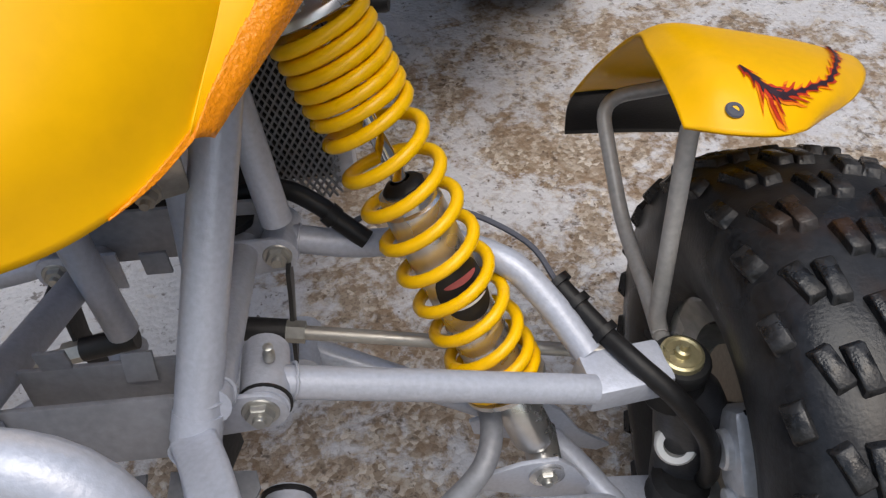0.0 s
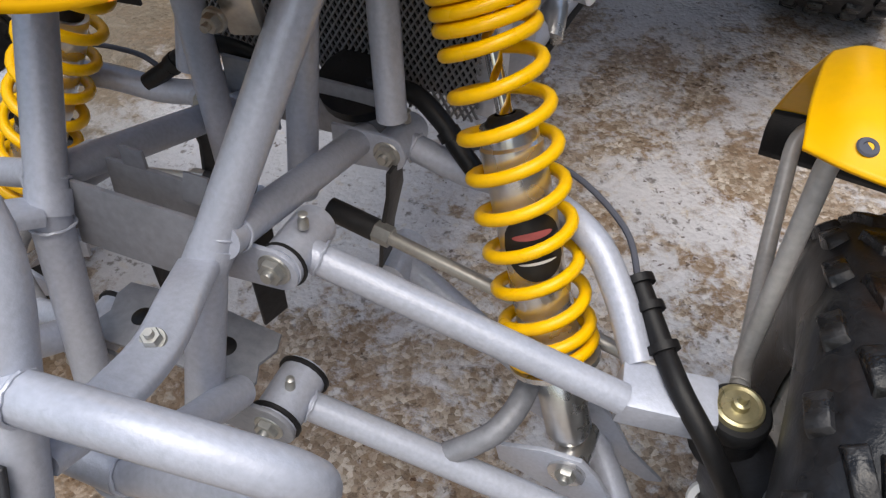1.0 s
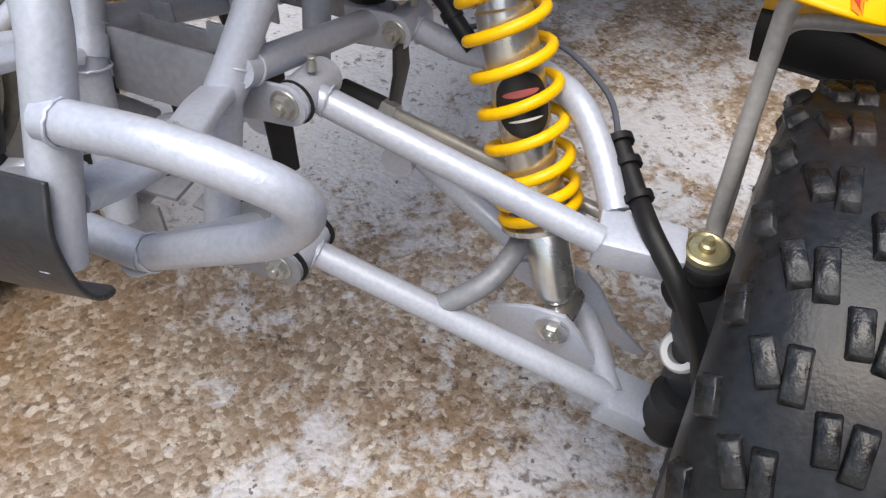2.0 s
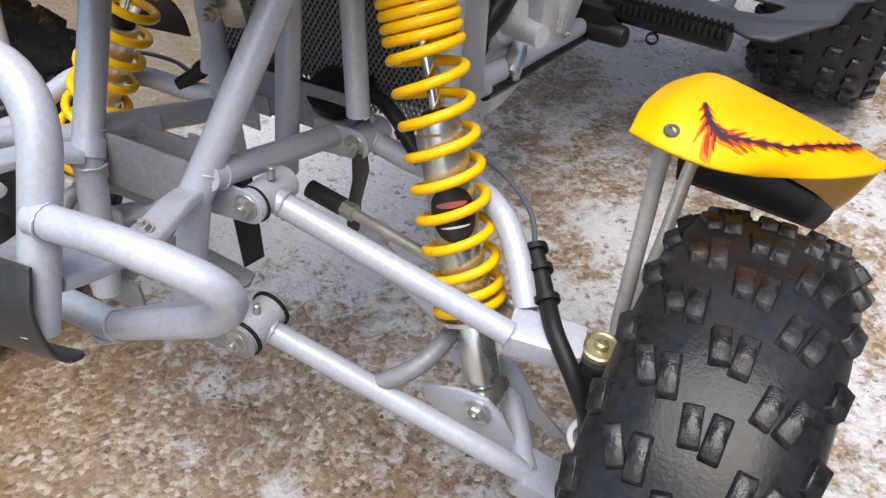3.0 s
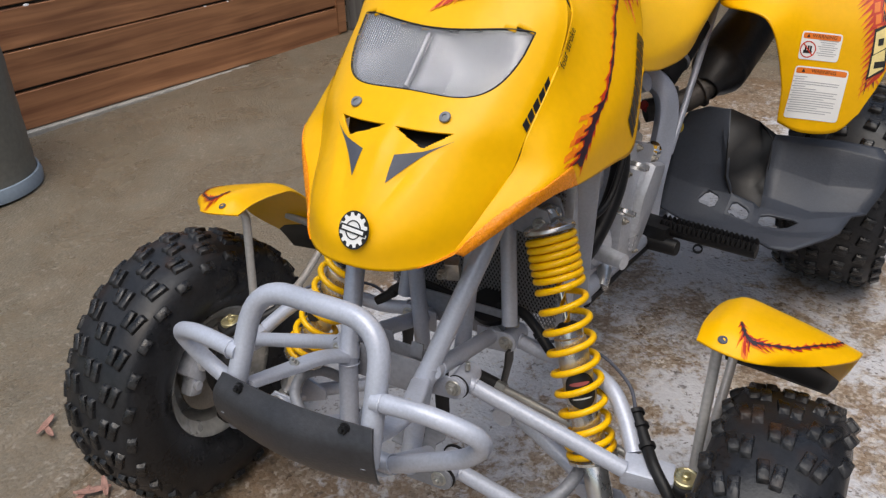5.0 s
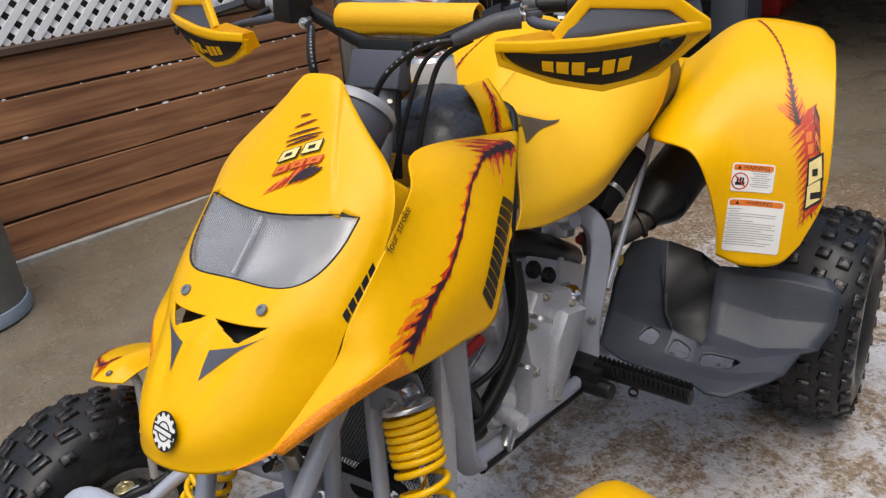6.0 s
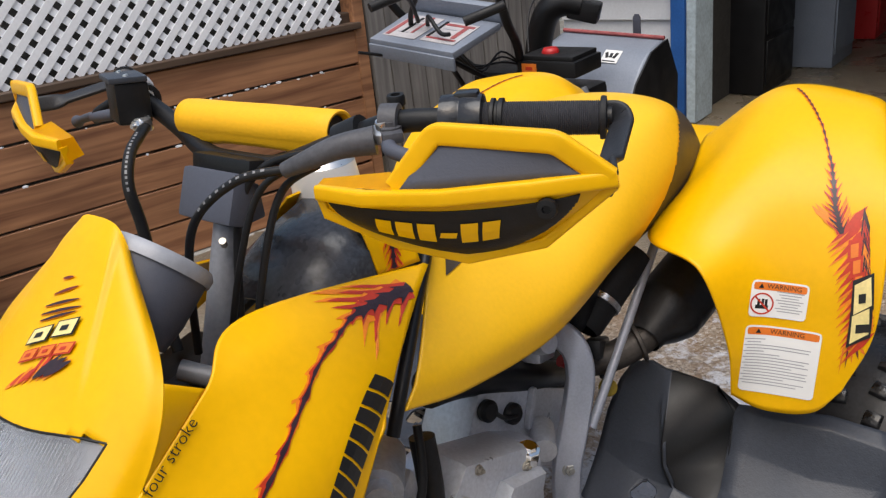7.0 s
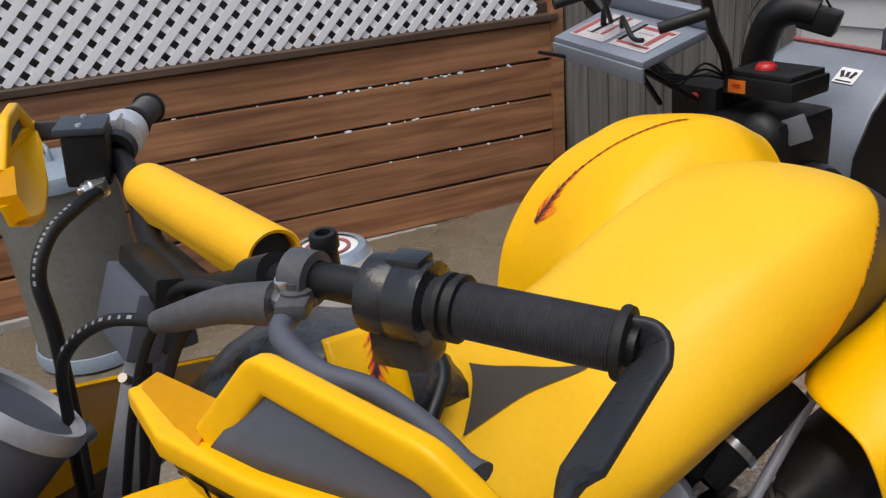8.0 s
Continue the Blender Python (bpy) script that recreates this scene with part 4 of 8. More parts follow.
def shocks():
    """Coil-over dampers with a close-wound upper and an open lower spring."""
    ax = (SH_B - SH_T)
    L = ax.length
    d = ax.normalized()
    body = merge(lathe([(0, L * 0.355), (0.0205, L * 0.355), (0.0215, L * 0.365), (0.0215, L * 0.385), (0.0235, L * 0.39), (0.0235, L * 0.58), (0.0225, L * 0.585)] + [(0.0235 if k % 2 else 0.0222, L * (0.63 + 0.008 * k)) for k in range(15)] + [(0.0235, L * 0.76), (0.018, L * 0.80), (0.0, L * 0.80)], SH_T, d, 28),
                 lathe([(0.014, L * 0.80), (0.0195, L * 0.815), (0.0195, L * 0.945), (0.015, L * 0.965), (0, L * 0.97)], SH_T, d, 22), tube([SH_B + Vector((0, -0.024, 0)), SH_B + Vector((0, 0.024, 0))], 0.016, 16))
    l, r = both("shock_absorber", body, BARE, QUAD, "silver gas shock absorber body")

    def sub(name, bm, material, label=""):
        for p, q in zip((l, r), both(name, bm, material, QUAD, label)):
            q.parent = p
    sub("damper_rod", tube([SH_T + d * 0.03, SH_T + d * L * 0.37], 0.0062, 14), CHROME, "chrome damper rod")
    sub("body_seal", lathe([(0.008, L * 0.340), (0.013, L * 0.343), (0.0165, L * 0.352), (0.0165, L * 0.356), (0.008, L * 0.357)], SH_T, d, 20), BLACK)
    sub("top_cap", merge(lathe([(0, -0.012), (0.015, -0.012), (0.018, 0.0), (0.029, 0.006), (0.0375, 0.012), (0.0385, 0.014), (0.0385, 0.019), (0.034, 0.021), (0, 0.021)], SH_T, d, 28), tube([SH_T + Vector((0, -0.016, 0)), SH_T + Vector((0, 0.016, 0))], 0.016, 18)), BARE, "turned aluminium top cap")
    sub("spring_seat", lathe([(0.02, L * 0.782), (0.037, L * 0.787), (0.037, L * 0.797), (0.02, L * 0.81)], SH_T, d, 24), BARE)
    # spring: height as a function of turns
    q = d.to_track_quat("Z", "Y").to_matrix()
    pts = []
    wire, turns = 0.0051, 15.6
    h0, h1 = 0.026, L * 0.775
    n = int(turns * 22)
    lens_ = []
    for i in range(n + 1):
        t = turns * i / n
        lens_.append(0.0104 if t < 5.8 else (0.0104 + 0.0181 * min((t - 5.8) / 1.0, 1.0) if t < 13.8 else 0.0135))
    acc = [0.0]
    for v in lens_[1:]:
        acc.append(acc[-1] + v)
    for i in range(n + 1):
        a = 2 * math.pi * turns * i / n
        R = 0.0335
        pts.append(SH_T + d * (h0 + (h1 - h0) * acc[i] / acc[-1]) + q @ Vector((math.cos(a) * R, math.sin(a) * R, 0)))
    sub("coil_spring", tube(pts, wire, 10), SPRING, "bright yellow coil spring")
    # oval sticker on the body, facing outward and forward
    c = SH_T + d * L * 0.555
    face = Vector((0.45, -0.85, 0.3))
    face = (face - d * face.dot(d)).normalized()
    side = d.cross(face)
    for nm, mt, hw, hh, lift, dh in (("sticker", INK, 1.05, 0.027, 0.0006, 0.0), ("sticker_stroke", WORNRED, 0.66, 0.0030, 0.0011, -0.010), ("sticker_line", WHITE, 0.62, 0.0012, 0.0011, 0.012)):
        bm = bmesh.new()
        prev = None
        for k in range(17):
            ang = hw * (k / 8 - 1) * 0.995
            hk = hh * math.sqrt(max(0.01, 1 - (ang / hw) ** 2))
            o = c + (face * math.cos(ang) + side * math.sin(ang)) * (0.0235 + lift) + d * dh
            pair = (bm.verts.new(o - d * hk), bm.verts.new(o + d * hk))
            if prev:
                bm.faces.new((prev[0], pair[0], pair[1], prev[1]))
            prev = pair
        bmesh.ops.recalc_face_normals(bm, faces=bm.faces)
        sub(nm, bm, mt, "black oval maker's sticker" if nm == "sticker" else "")
    # top brackets
    for dy in (-0.022, 0.022):
        sub("top_bracket", outline([(-0.03, -0.022), (0.018, -0.024), (0.03, -0.006), (0.022, 0.02), (-0.03, 0.024)], 0.004, plane_of(SH_T + Vector((-0.012, dy, 0.004)), (1, 0, 0), (0, 0, 1)), 0.001), SILVER_DULL)
    bolts([((SH_T.x, SH_T.y - 0.026, SH_T.z), (0, -1, 0))], QUAD, 0.0085)


shocks()
R1 = 0.0165


def lug(back, r, low=0.0):
    """Outline of a bracket tab with a round end about its own origin."""
    return [(-back, -r * 0.9 - low)] + [(r * math.cos(a), r * math.sin(a)) for a in [math.radians(-80 + 20 * k) for k in range(9)]] + [(-back, r * 0.9)]


def weld(p, d, r, seed):
    """An uneven bead of weld round a tube's foot."""
    rnd = random.Random(seed)
    m = axis_matrix(p, d)
    ring = [m @ Vector(((r + rnd.uniform(-0.0004, 0.0006)) * math.cos(a), (r + rnd.uniform(-0.0004, 0.0006)) * math.sin(a), rnd.uniform(-0.0006, 0.0006))) for a in [2 * math.pi * k / 28 for k in range(29)]]
    return tube(ring + ring[1:2], 0.0012, 6, False)


def chassis():
    """The welded tube frame at the front, its cross plates and brackets."""
    t = lambda *p, r=R1: tube(p, r, 18)
    both("front_upright", merge(t((0.050, -0.140, 0.365), (0.063, -0.104, 0.506), r=0.0140), t((0.063, -0.103, 0.506), (0.108, 0.022, 0.690), (0.130, 0.082, 0.780), r=0.0140)), SILVER, QUAD, "silver painted front frame tube")
    both("weld_collar", tube([(0.0615, -0.106, 0.500), (0.0655, -0.096, 0.514)], 0.0154, 18), SILVER, QUAD)
    both("diagonal_tube", t((0.074, -0.098, 0.520), (0.058, 0.150, 0.425), r=0.0125), SILVER, QUAD, "silver painted frame diagonal")
    both("rear_upright", t((0.034, 0.05, 0.42), (0.050, 0.065, 0.60), (0.055, 0.08, 0.75), r=0.0125), SILVER, QUAD)
    both("radiator_upright", t((0.095, 0.100, 0.478), (0.081, 0.123, 0.599), (0.072, 0.142, 0.70), r=0.0125), SILVER, QUAD, "silver painted upright before the radiator")
    both("down_tube", flat_bar(smooth_line([(0.172, 0.208, 0.76), (0.158, 0.228, 0.61), (0.146, 0.248, 0.47), (0.140, 0.285, 0.425)], 5), 0.0185, 0.012, (0.5, -0.85, 0.1)), SILVER, QUAD, "silver painted frame down tube")
    both("lower_rail", tube(smooth_line([(0.142, 0.275, 0.440), (0.134, 0.38, 0.408), (0.124, 0.54, 0.362), (0.114, 0.76, 0.303), (0.105, 0.95, 0.29)], 5), 0.0145, 14), SILVER, QUAD, "silver lower frame rail")
    both("rail_guard", tube(smooth_line([(0.150, 0.285, 0.421), (0.142, 0.38, 0.390), (0.131, 0.54, 0.345), (0.122, 0.74, 0.288)], 5), 0.008, 8), BLACK, QUAD)
    part("front_cross_plate", box((0.112, 0.004, 0.052), pose(0, -0.090, 0.492, -10), 0.001), SILVER_DULL, QUAD, "grey sheet-steel cross plate")
    part("rear_cross_plate", box((0.155, 0.004, 0.055), pose(0, 0.122, 0.455), 0.001), SILVER_DULL, QUAD, "grey sheet-steel cross plate")
    part("battery_tray", box((0.112, 0.004, 0.046), pose(0, -0.052, 0.486, -6), 0.001), SILVER_DULL, QUAD)
    for x, y, z in ((-0.03, -0.05, 0.514), (0.022, -0.054, 0.508), (0.012, 0.052, 0.492)):
        part("tray_tab", box((0.020, 0.003, 0.022), pose(x, y, z, -20 if x > 0.02 else 0), 0.001), SILVER_DULL, QUAD)
    both("front_wishbone_bracket", outline(lug(0.042, 0.0172, 0.006), 0.004, plane_of((0.096, -0.080, 0.485), (1, 0, 0), (0, 0.05, 1)), 0.001), SILVER, QUAD, "silver wishbone bracket")
    both("rear_wishbone_bracket", outline(lug(0.05, 0.0180, 0.006), 0.004, plane_of((0.088, 0.100, 0.441), (1, 0, 0), (0, 0.05, 1)), 0.001), SILVER, QUAD, "silver wishbone bracket")
    both("side_hanger", outline([(-0.012, -0.062), (0.010, -0.060), (0.016, -0.02), (0.034, 0.012), (0.030, 0.045), (0.005, 0.050), (0.004, 0.020), (-0.008, -0.010)], 0.004, plane_of((0.092, 0.082, 0.385), (0, 1, 0.1), (0.1, 0, 1)), 0.001), CAN, QUAD, "dark sheet-steel hanger")
    both("lower_bracket", outline(lug(0.056, 0.021, 0.004), 0.004, plane_of((0.088, -0.117, 0.345), (1, 0, 0), (0, 0, 1)), 0.001), SILVER_DULL, QUAD)
    both("lower_bracket_top", outline([(-0.06, -0.026), (0.002, -0.026), (0.006, -0.014), (0.000, 0.0), (0.006, 0.016), (0.002, 0.030), (-0.06, 0.032)], 0.004, plane_of((0.068, -0.090, 0.376), (1, 0, -0.10), (0, 1, 0.05)), 0.001), SILVER_DULL, QUAD, "grey painted bracket plate")
    # rubber bush rims of the lower brackets, and black discs for their holes
    both("bush_rim", lathe([(0.0155, -0.0015), (0.0176, -0.001), (0.0176, 0.001), (0.0155, 0.0015)], (0.098, -0.074, 0.4845), (0.0, 1, -0.13), 24), RUBBER, QUAD, "black rubber bush rim")
    both("bush_rim", lathe([(0.0185, -0.002), (0.0215, -0.0015), (0.0215, 0.0015), (0.0185, 0.002)], (0.088, -0.110, 0.342), (0, 1, 0), 24), RUBBER, QUAD, "black rubber bush rim")
    both("bush_rim", lathe([(0.0185, -0.002), (0.0215, -0.0015), (0.0215, 0.0015), (0.0185, 0.002)], (0.088, -0.066, 0.342), (0, 1, 0), 24), RUBBER, QUAD, "black rubber bush rim")
    both("grease_nipple", lathe([(0.004, 0), (0.004, 0.006), (0.0025, 0.009), (0.0035, 0.012), (0, 0.014)], (0.092, -0.090, 0.360), (0.15, 0, 1), 10), ZINC, QUAD)
    # Raised black disc stands in for the darkness of an open hole.
    both("bracket_hole", lathe([(0, 0.0012), (0.0075, 0.0012), (0.0088, 0.0002)], (0.038, -0.088, 0.3815), (0.1, -0.05, 1), 18), BLACK, QUAD, "black disc painted in for an open bracket hole")
    both("inner_hanger", outline([(-0.012, -0.055), (0.012, -0.055), (0.014, 0.05), (-0.014, 0.05)], 0.0035, plane_of((0.052, -0.040, 0.425), (0.3, 1, 0), (0, 0, 1)), 0.001), CAN, QUAD, "dark sheet-steel hanger strap")
    both("tow_arm", flat_bar(smooth_line([(0.063, -0.112, 0.508), (0.078, -0.145, 0.522), (0.092, -0.188, 0.530), (0.098, -0.235, 0.545), (0.098, -0.272, 0.560)], 4), 0.0135, 0.0060, (0.15, -0.35, 1)), SILVER, QUAD, "silver flattened bumper arm")
    bolts([((0.0915, -0.186, 0.5355), (0.1, -0.2, 1))], QUAD, 0.0058)
    for k, (p, d, r) in enumerate((((0.0595, -0.108, 0.494), (0.09, 0.25, 1), 0.0143), ((0.0675, -0.091, 0.520), (0.25, 0.7, 1), 0.0143), ((0.0735, -0.085, 0.515), (-0.06, 1, -0.38), 0.0128), ((0.060, 0.135, 0.431), (-0.06, 1, -0.38), 0.0126),
                                    ((0.1125, -0.270, 0.6105), (1, 0.05, 0.05), 0.0117), ((0.096, -0.236, 0.480), (0.8, 0, 0.45), 0.0122), ((0.114, -0.054, 0.477), (1, 0.13, -0.4), 0.0124), ((0.105, 0.122, 0.434), (1, -0.1, -0.15), 0.0126), ((0.104, -0.086, 0.336), (1, 0.2, -0.48), 0.0126))):
        both("weld_bead", weld(p, d, r, k), SILVER, QUAD)
    both("lower_tow_arm", t((0.082, -0.240, 0.472), (0.072, -0.12, 0.385), r=0.0125), SILVER, QUAD)


chassis()


def bumper():
    """Hooped tube bumper with side loops and a black skid sheet."""
    hoop = tube(bent_line([(0.104, -0.298, 0.535), (0.094, -0.228, 0.687), (-0.094, -0.228, 0.687), (-0.104, -0.298, 0.535)], 0.055, 9), 0.0135, 18)
    b = part("bumper", hoop, SILVER, QUAD, "silver tube bumper hoop")
    lp = tube(bent_line([(0.100, -0.270, 0.610), (0.175, -0.265, 0.614), (0.236, -0.246, 0.585), (0.205, -0.236, 0.538), (0.088, -0.236, 0.475)], 0.035, 8), 0.0115, 16)
    for q in both("side_loop", lp, SILVER, QUAD, "silver side loop"):
        q.parent = b
    sk = Skin([[(-0.112, -0.292, 0.590), (-0.05, -0.298, 0.590), (0, -0.300, 0.590), (0.05, -0.298, 0.590), (0.112, -0.292, 0.590)],
               [(-0.120, -0.307, 0.562), (-0.05, -0.318, 0.560), (0, -0.322, 0.560), (0.05, -0.318, 0.560), (0.120, -0.307, 0.562)],
               [(-0.118, -0.300, 0.515), (-0.05, -0.310, 0.512), (0, -0.313, 0.512), (0.05, -0.310, 0.512), (0.118, -0.300, 0.515)],
               [(-0.100, -0.258, 0.466), (-0.05, -0.266, 0.460), (0, -0.268, 0.458), (0.05, -0.266, 0.460), (0.100, -0.258, 0.466)]])
    s = part("skid_sheet", sk.sheet(120, 90, 0.003, (0, -1, 0), lambda u, v: not (abs(u - 2) > 1.4 and v > 2.0 and ((abs(u - 2) - 1.4) / 0.6) ** 2 + ((v - 2.0) / 1.0) ** 2 > 1)), SKID, QUAD, "scuffed dark plastic bumper skid sheet")
    for x in (-0.078, 0.078):
        part("bolt", hexbolt((x, -0.299, 0.582), (0, -1, 0.5), 0.0062), BLACK, s)
    part("cross_tube", tube([(-0.09, -0.236, 0.476), (0.09, -0.236, 0.476)], 0.0125, 14), SILVER, b)


bumper()


# ---- bodywork ----
def sym(rows):
    """Sections given from the middle outward, mirrored to the other side."""
    return [[(-x, y, z) for x, y, z in reversed(r[1:])] + list(r) for r in rows]


HOOD = Skin(sym([
    [(0, -0.165, 0.706), (0.035, -0.159, 0.704), (0.066, -0.143, 0.703), (0.093, -0.119, 0.706), (0.112, -0.095, 0.712)],
    [(0, -0.150, 0.750), (0.045, -0.141, 0.752), (0.087, -0.109, 0.753), (0.118, -0.071, 0.746), (0.132, -0.047, 0.737)],
    [(0, -0.083, 0.817), (0.050, -0.076, 0.819), (0.094, -0.050, 0.815), (0.129, -0.018, 0.803), (0.146, -0.004, 0.791)],
    [(0, -0.020, 0.865), (0.060, -0.018, 0.863), (0.104, -0.004, 0.859), (0.137, 0.015, 0.848), (0.153, 0.026, 0.834)],
    [(0, 0.085, 0.948), (0.060, 0.085, 0.946), (0.108, 0.089, 0.937), (0.143, 0.098, 0.918), (0.158, 0.104, 0.896)],
    [(0, 0.150, 1.015), (0.046, 0.150, 1.011), (0.090, 0.151, 0.998), (0.125, 0.153, 0.982), (0.143, 0.156, 0.968)],
    [(0, 0.211, 1.079), (0.020, 0.211, 1.078), (0.034, 0.211, 1.072), (0.043, 0.210, 1.058), (0.049, 0.208, 1.035)]]))

SHROUD = Skin([
    [(0.111, -0.096, 0.714), (0.114, -0.092, 0.712), (0.117, -0.088, 0.709), (0.118, -0.085, 0.706)],
    [(0.145, -0.004, 0.791), (0.168, 0.000, 0.786), (0.186, 0.002, 0.776), (0.188, 0.008, 0.757)],
    [(0.153, 0.026, 0.834), (0.180, 0.043, 0.820), (0.203, 0.060, 0.792), (0.210, 0.070, 0.757)],
    [(0.158, 0.104, 0.896), (0.172, 0.128, 0.872), (0.208, 0.155, 0.812), (0.219, 0.165, 0.746)],
    [(0.138, 0.196, 0.938), (0.157, 0.209, 0.908), (0.206, 0.230, 0.828), (0.223, 0.236, 0.739)],
    [(0.097, 0.282, 0.962), (0.142, 0.300, 0.928), (0.194, 0.311, 0.850), (0.214, 0.285, 0.774)],
    [(0.104, 0.550, 0.908), (0.133, 0.495, 0.901), (0.169, 0.414, 0.867), (0.196, 0.346, 0.822)]])


LAMP_W = 0.127


def lamp_low(x):
    """Row of the lamp's rounded lower edge at the distance x from the middle."""
    return 3.17 + 0.94 * (1 - math.sqrt(max(0.0, 1 - min(1.0, x / LAMP_W) ** 6)))


def lamp_high(x):
    return 3.85 + 0.26 * (x / LAMP_W) ** 2


def lamp_zone(u, v, grow=0.0):
    x = abs(HOOD.at(u, v).x) - 0.06 * grow
    return x < LAMP_W and lamp_low(max(x, 0)) - 0.5 * grow < v < lamp_high(x) + 0.5 * grow


def vent_zone(u, v):
    """Two slanted three-cornered inlets above the nose."""
    p = HOOD.at(u, v)
    x = abs(p.x)
    s = (v - 2.24) / 0.38
    return 0 < s < 1 and 0.006 + 0.046 * (1 - s) < x < 0.056 + 0.027 * s

def hood_relief(u, v):
    """A raised spine to the nose and soft creases beside the lamp."""
    x = abs(HOOD.at(u, v).x)
    a = 0.005 * math.exp(-(x / 0.014) ** 2) * max(0, 1 - abs(v - 2.1) / 1.0)
    k = max(0.0, min(1.0, (0.042 + 0.028 * (6 - v) - x) / 0.009))
    b = 0.0032 * k * k * (3 - 2 * k) * max(0, min(1, (v - 4.15) / 0.4)) * max(0, min(1, (6 - v) / 0.3))
    c = -0.006 * max(0, 1 - abs(x - (0.03 + 0.035 * (v - 1.4))) / 0.022) * max(0, 1 - abs(v - 1.75) / 0.55)
    return a + b + c


HOOD.raised = hood_relief


def print_quad(skin, uv, material, parent, lift=0.0012, out=(0, -0.5, 0.8), name="decal", label="", n=6, flip=False):
    """A four-cornered print laid over a curved panel."""
    bm = bmesh.new()
    a, b, c, d = uv
    o = Vector(out)
    vs = []
    for j in range(n + 1):
        row = []
        for i in range(n + 1):
            s, t = i / n, j / n
            u, v = (a[k] * (1 - s) * (1 - t) + b[k] * s * (1 - t) + c[k] * s * t + d[k] * (1 - s) * t for k in (0, 1))
            p = skin.on(u, v, lift, o)
            row.append(bm.verts.new((-p.x, p.y, p.z) if flip else p))
        vs.append(row)
    for j in range(n):
        for i in range(n):
            bm.faces.new((vs[j][i], vs[j][i + 1], vs[j + 1][i + 1], vs[j + 1][i]))
    return part(name, bm, material, parent, label, smooth=False)


def block_word(skin, low, high, count, material, parent, out, lift=0.0014, flip=False, gap=0.17):
    """A maker's word as a row of plain blocks between two lines on a panel."""
    at = lambda line, t: tuple(line[0][k] + (line[1][k] - line[0][k]) * t for k in (0, 1))
    for k in range(count):
        t0, t1 = k / count, (k + 1 - gap) / count

        c = []
        for t, h in ((t0, 0), (t1, 0), (t1, 1), (t0, 1)):
            p, q = at(low, t), at(high, t)
            c.append(tuple(p[j] + (q[j] - p[j]) * h for j in (0, 1)))
        print_quad(skin, c, material, parent, lift, out, "word_bar", n=3, flip=flip)



def flame_strip(skin, path, width, out, lift, seed, teeth, side_bias=0.5, fill=0.35):
    """A licking flame along a path on a panel: a spine with curled tongues to both sides, kept within the panel's edges."""
    rnd = random.Random(seed)
    bm = bmesh.new()
    o = Vector(out)
    step = 7
    n = teeth * step
    nu, nv = len(skin.g[0]) - 1, len(skin.g) - 1
    place, P, S, T = [], [], [], []
    for i in range(n + 1):
        f = i / n * (len(path) - 1)
        j = min(int(f), len(path) - 2)
        u, v = (path[j][a] + (path[j + 1][a] - path[j][a]) * (f - j) for a in (0, 1))
        nn = skin.normal(u, v)
        place.append((u, v))
        P.append((skin.at(u, v), nn if nn.dot(o) > 0 else -nn))
    for i in range(n + 1):
        t = (P[min(i + 1, n)][0] - P[max(i - 1, 0)][0]).normalized()
        S.append(P[i][1].cross(t).normalized())
        T.append(t)

    def shifted(i, d):
        """The panel's place that lies off point i by the vector d."""
        u, v = place[i]
        e = 0.02
        su = (skin.at(min(u + e, nu), v) - skin.at(max(u - e, 0), v)) / (min(u + e, nu) - max(u - e, 0))
        sv = (skin.at(u, min(v + e, nv)) - skin.at(u, max(v - e, 0))) / (min(v + e, nv) - max(v - e, 0))
        a, b, c, p, q = su.dot(su), su.dot(sv), sv.dot(sv), su.dot(d), sv.dot(d)
        det = a * c - b * b
        u2 = min(max(u + (p * c - q * b) / det, 0.04), nu - 0.04)
        v2 = min(max(v + (q * a - p * b) / det, 0.03), nv - 0.03)
        return skin.on(u2, v2, lift, out)
    for sd in (1, -1):
        prev = None
        scale = 1.0
        for i in range(n + 1):
            sb = side_bias(i / n) if callable(side_bias) else side_bias
            w = width(i / n) * (sb if sd > 0 else 1 - sb) * 2
            ph = i % step
            if ph == 0:
                scale = rnd.uniform(0.6, 1.25)
            amp = (fill, fill + 0.08, 0.62, 0.94, 1.0, 0.72, 0.44)[ph] * scale
            hook = (0.0, 0.10, 0.35, 0.95, 1.55, 0.95, 0.40)[ph] * w * 0.9 * scale
            va = bm.verts.new(skin.on(*place[i], lift, out))
            vb = bm.verts.new(shifted(i, S[i] * sd * w * amp - T[i] * hook))
            if prev:
                q = (prev[0], va, vb, prev[1])
                bm.faces.new(q if sd < 0 else q[::-1])
            prev = (va, vb)
    bmesh.ops.triangulate(bm, faces=bm.faces)
    return bm


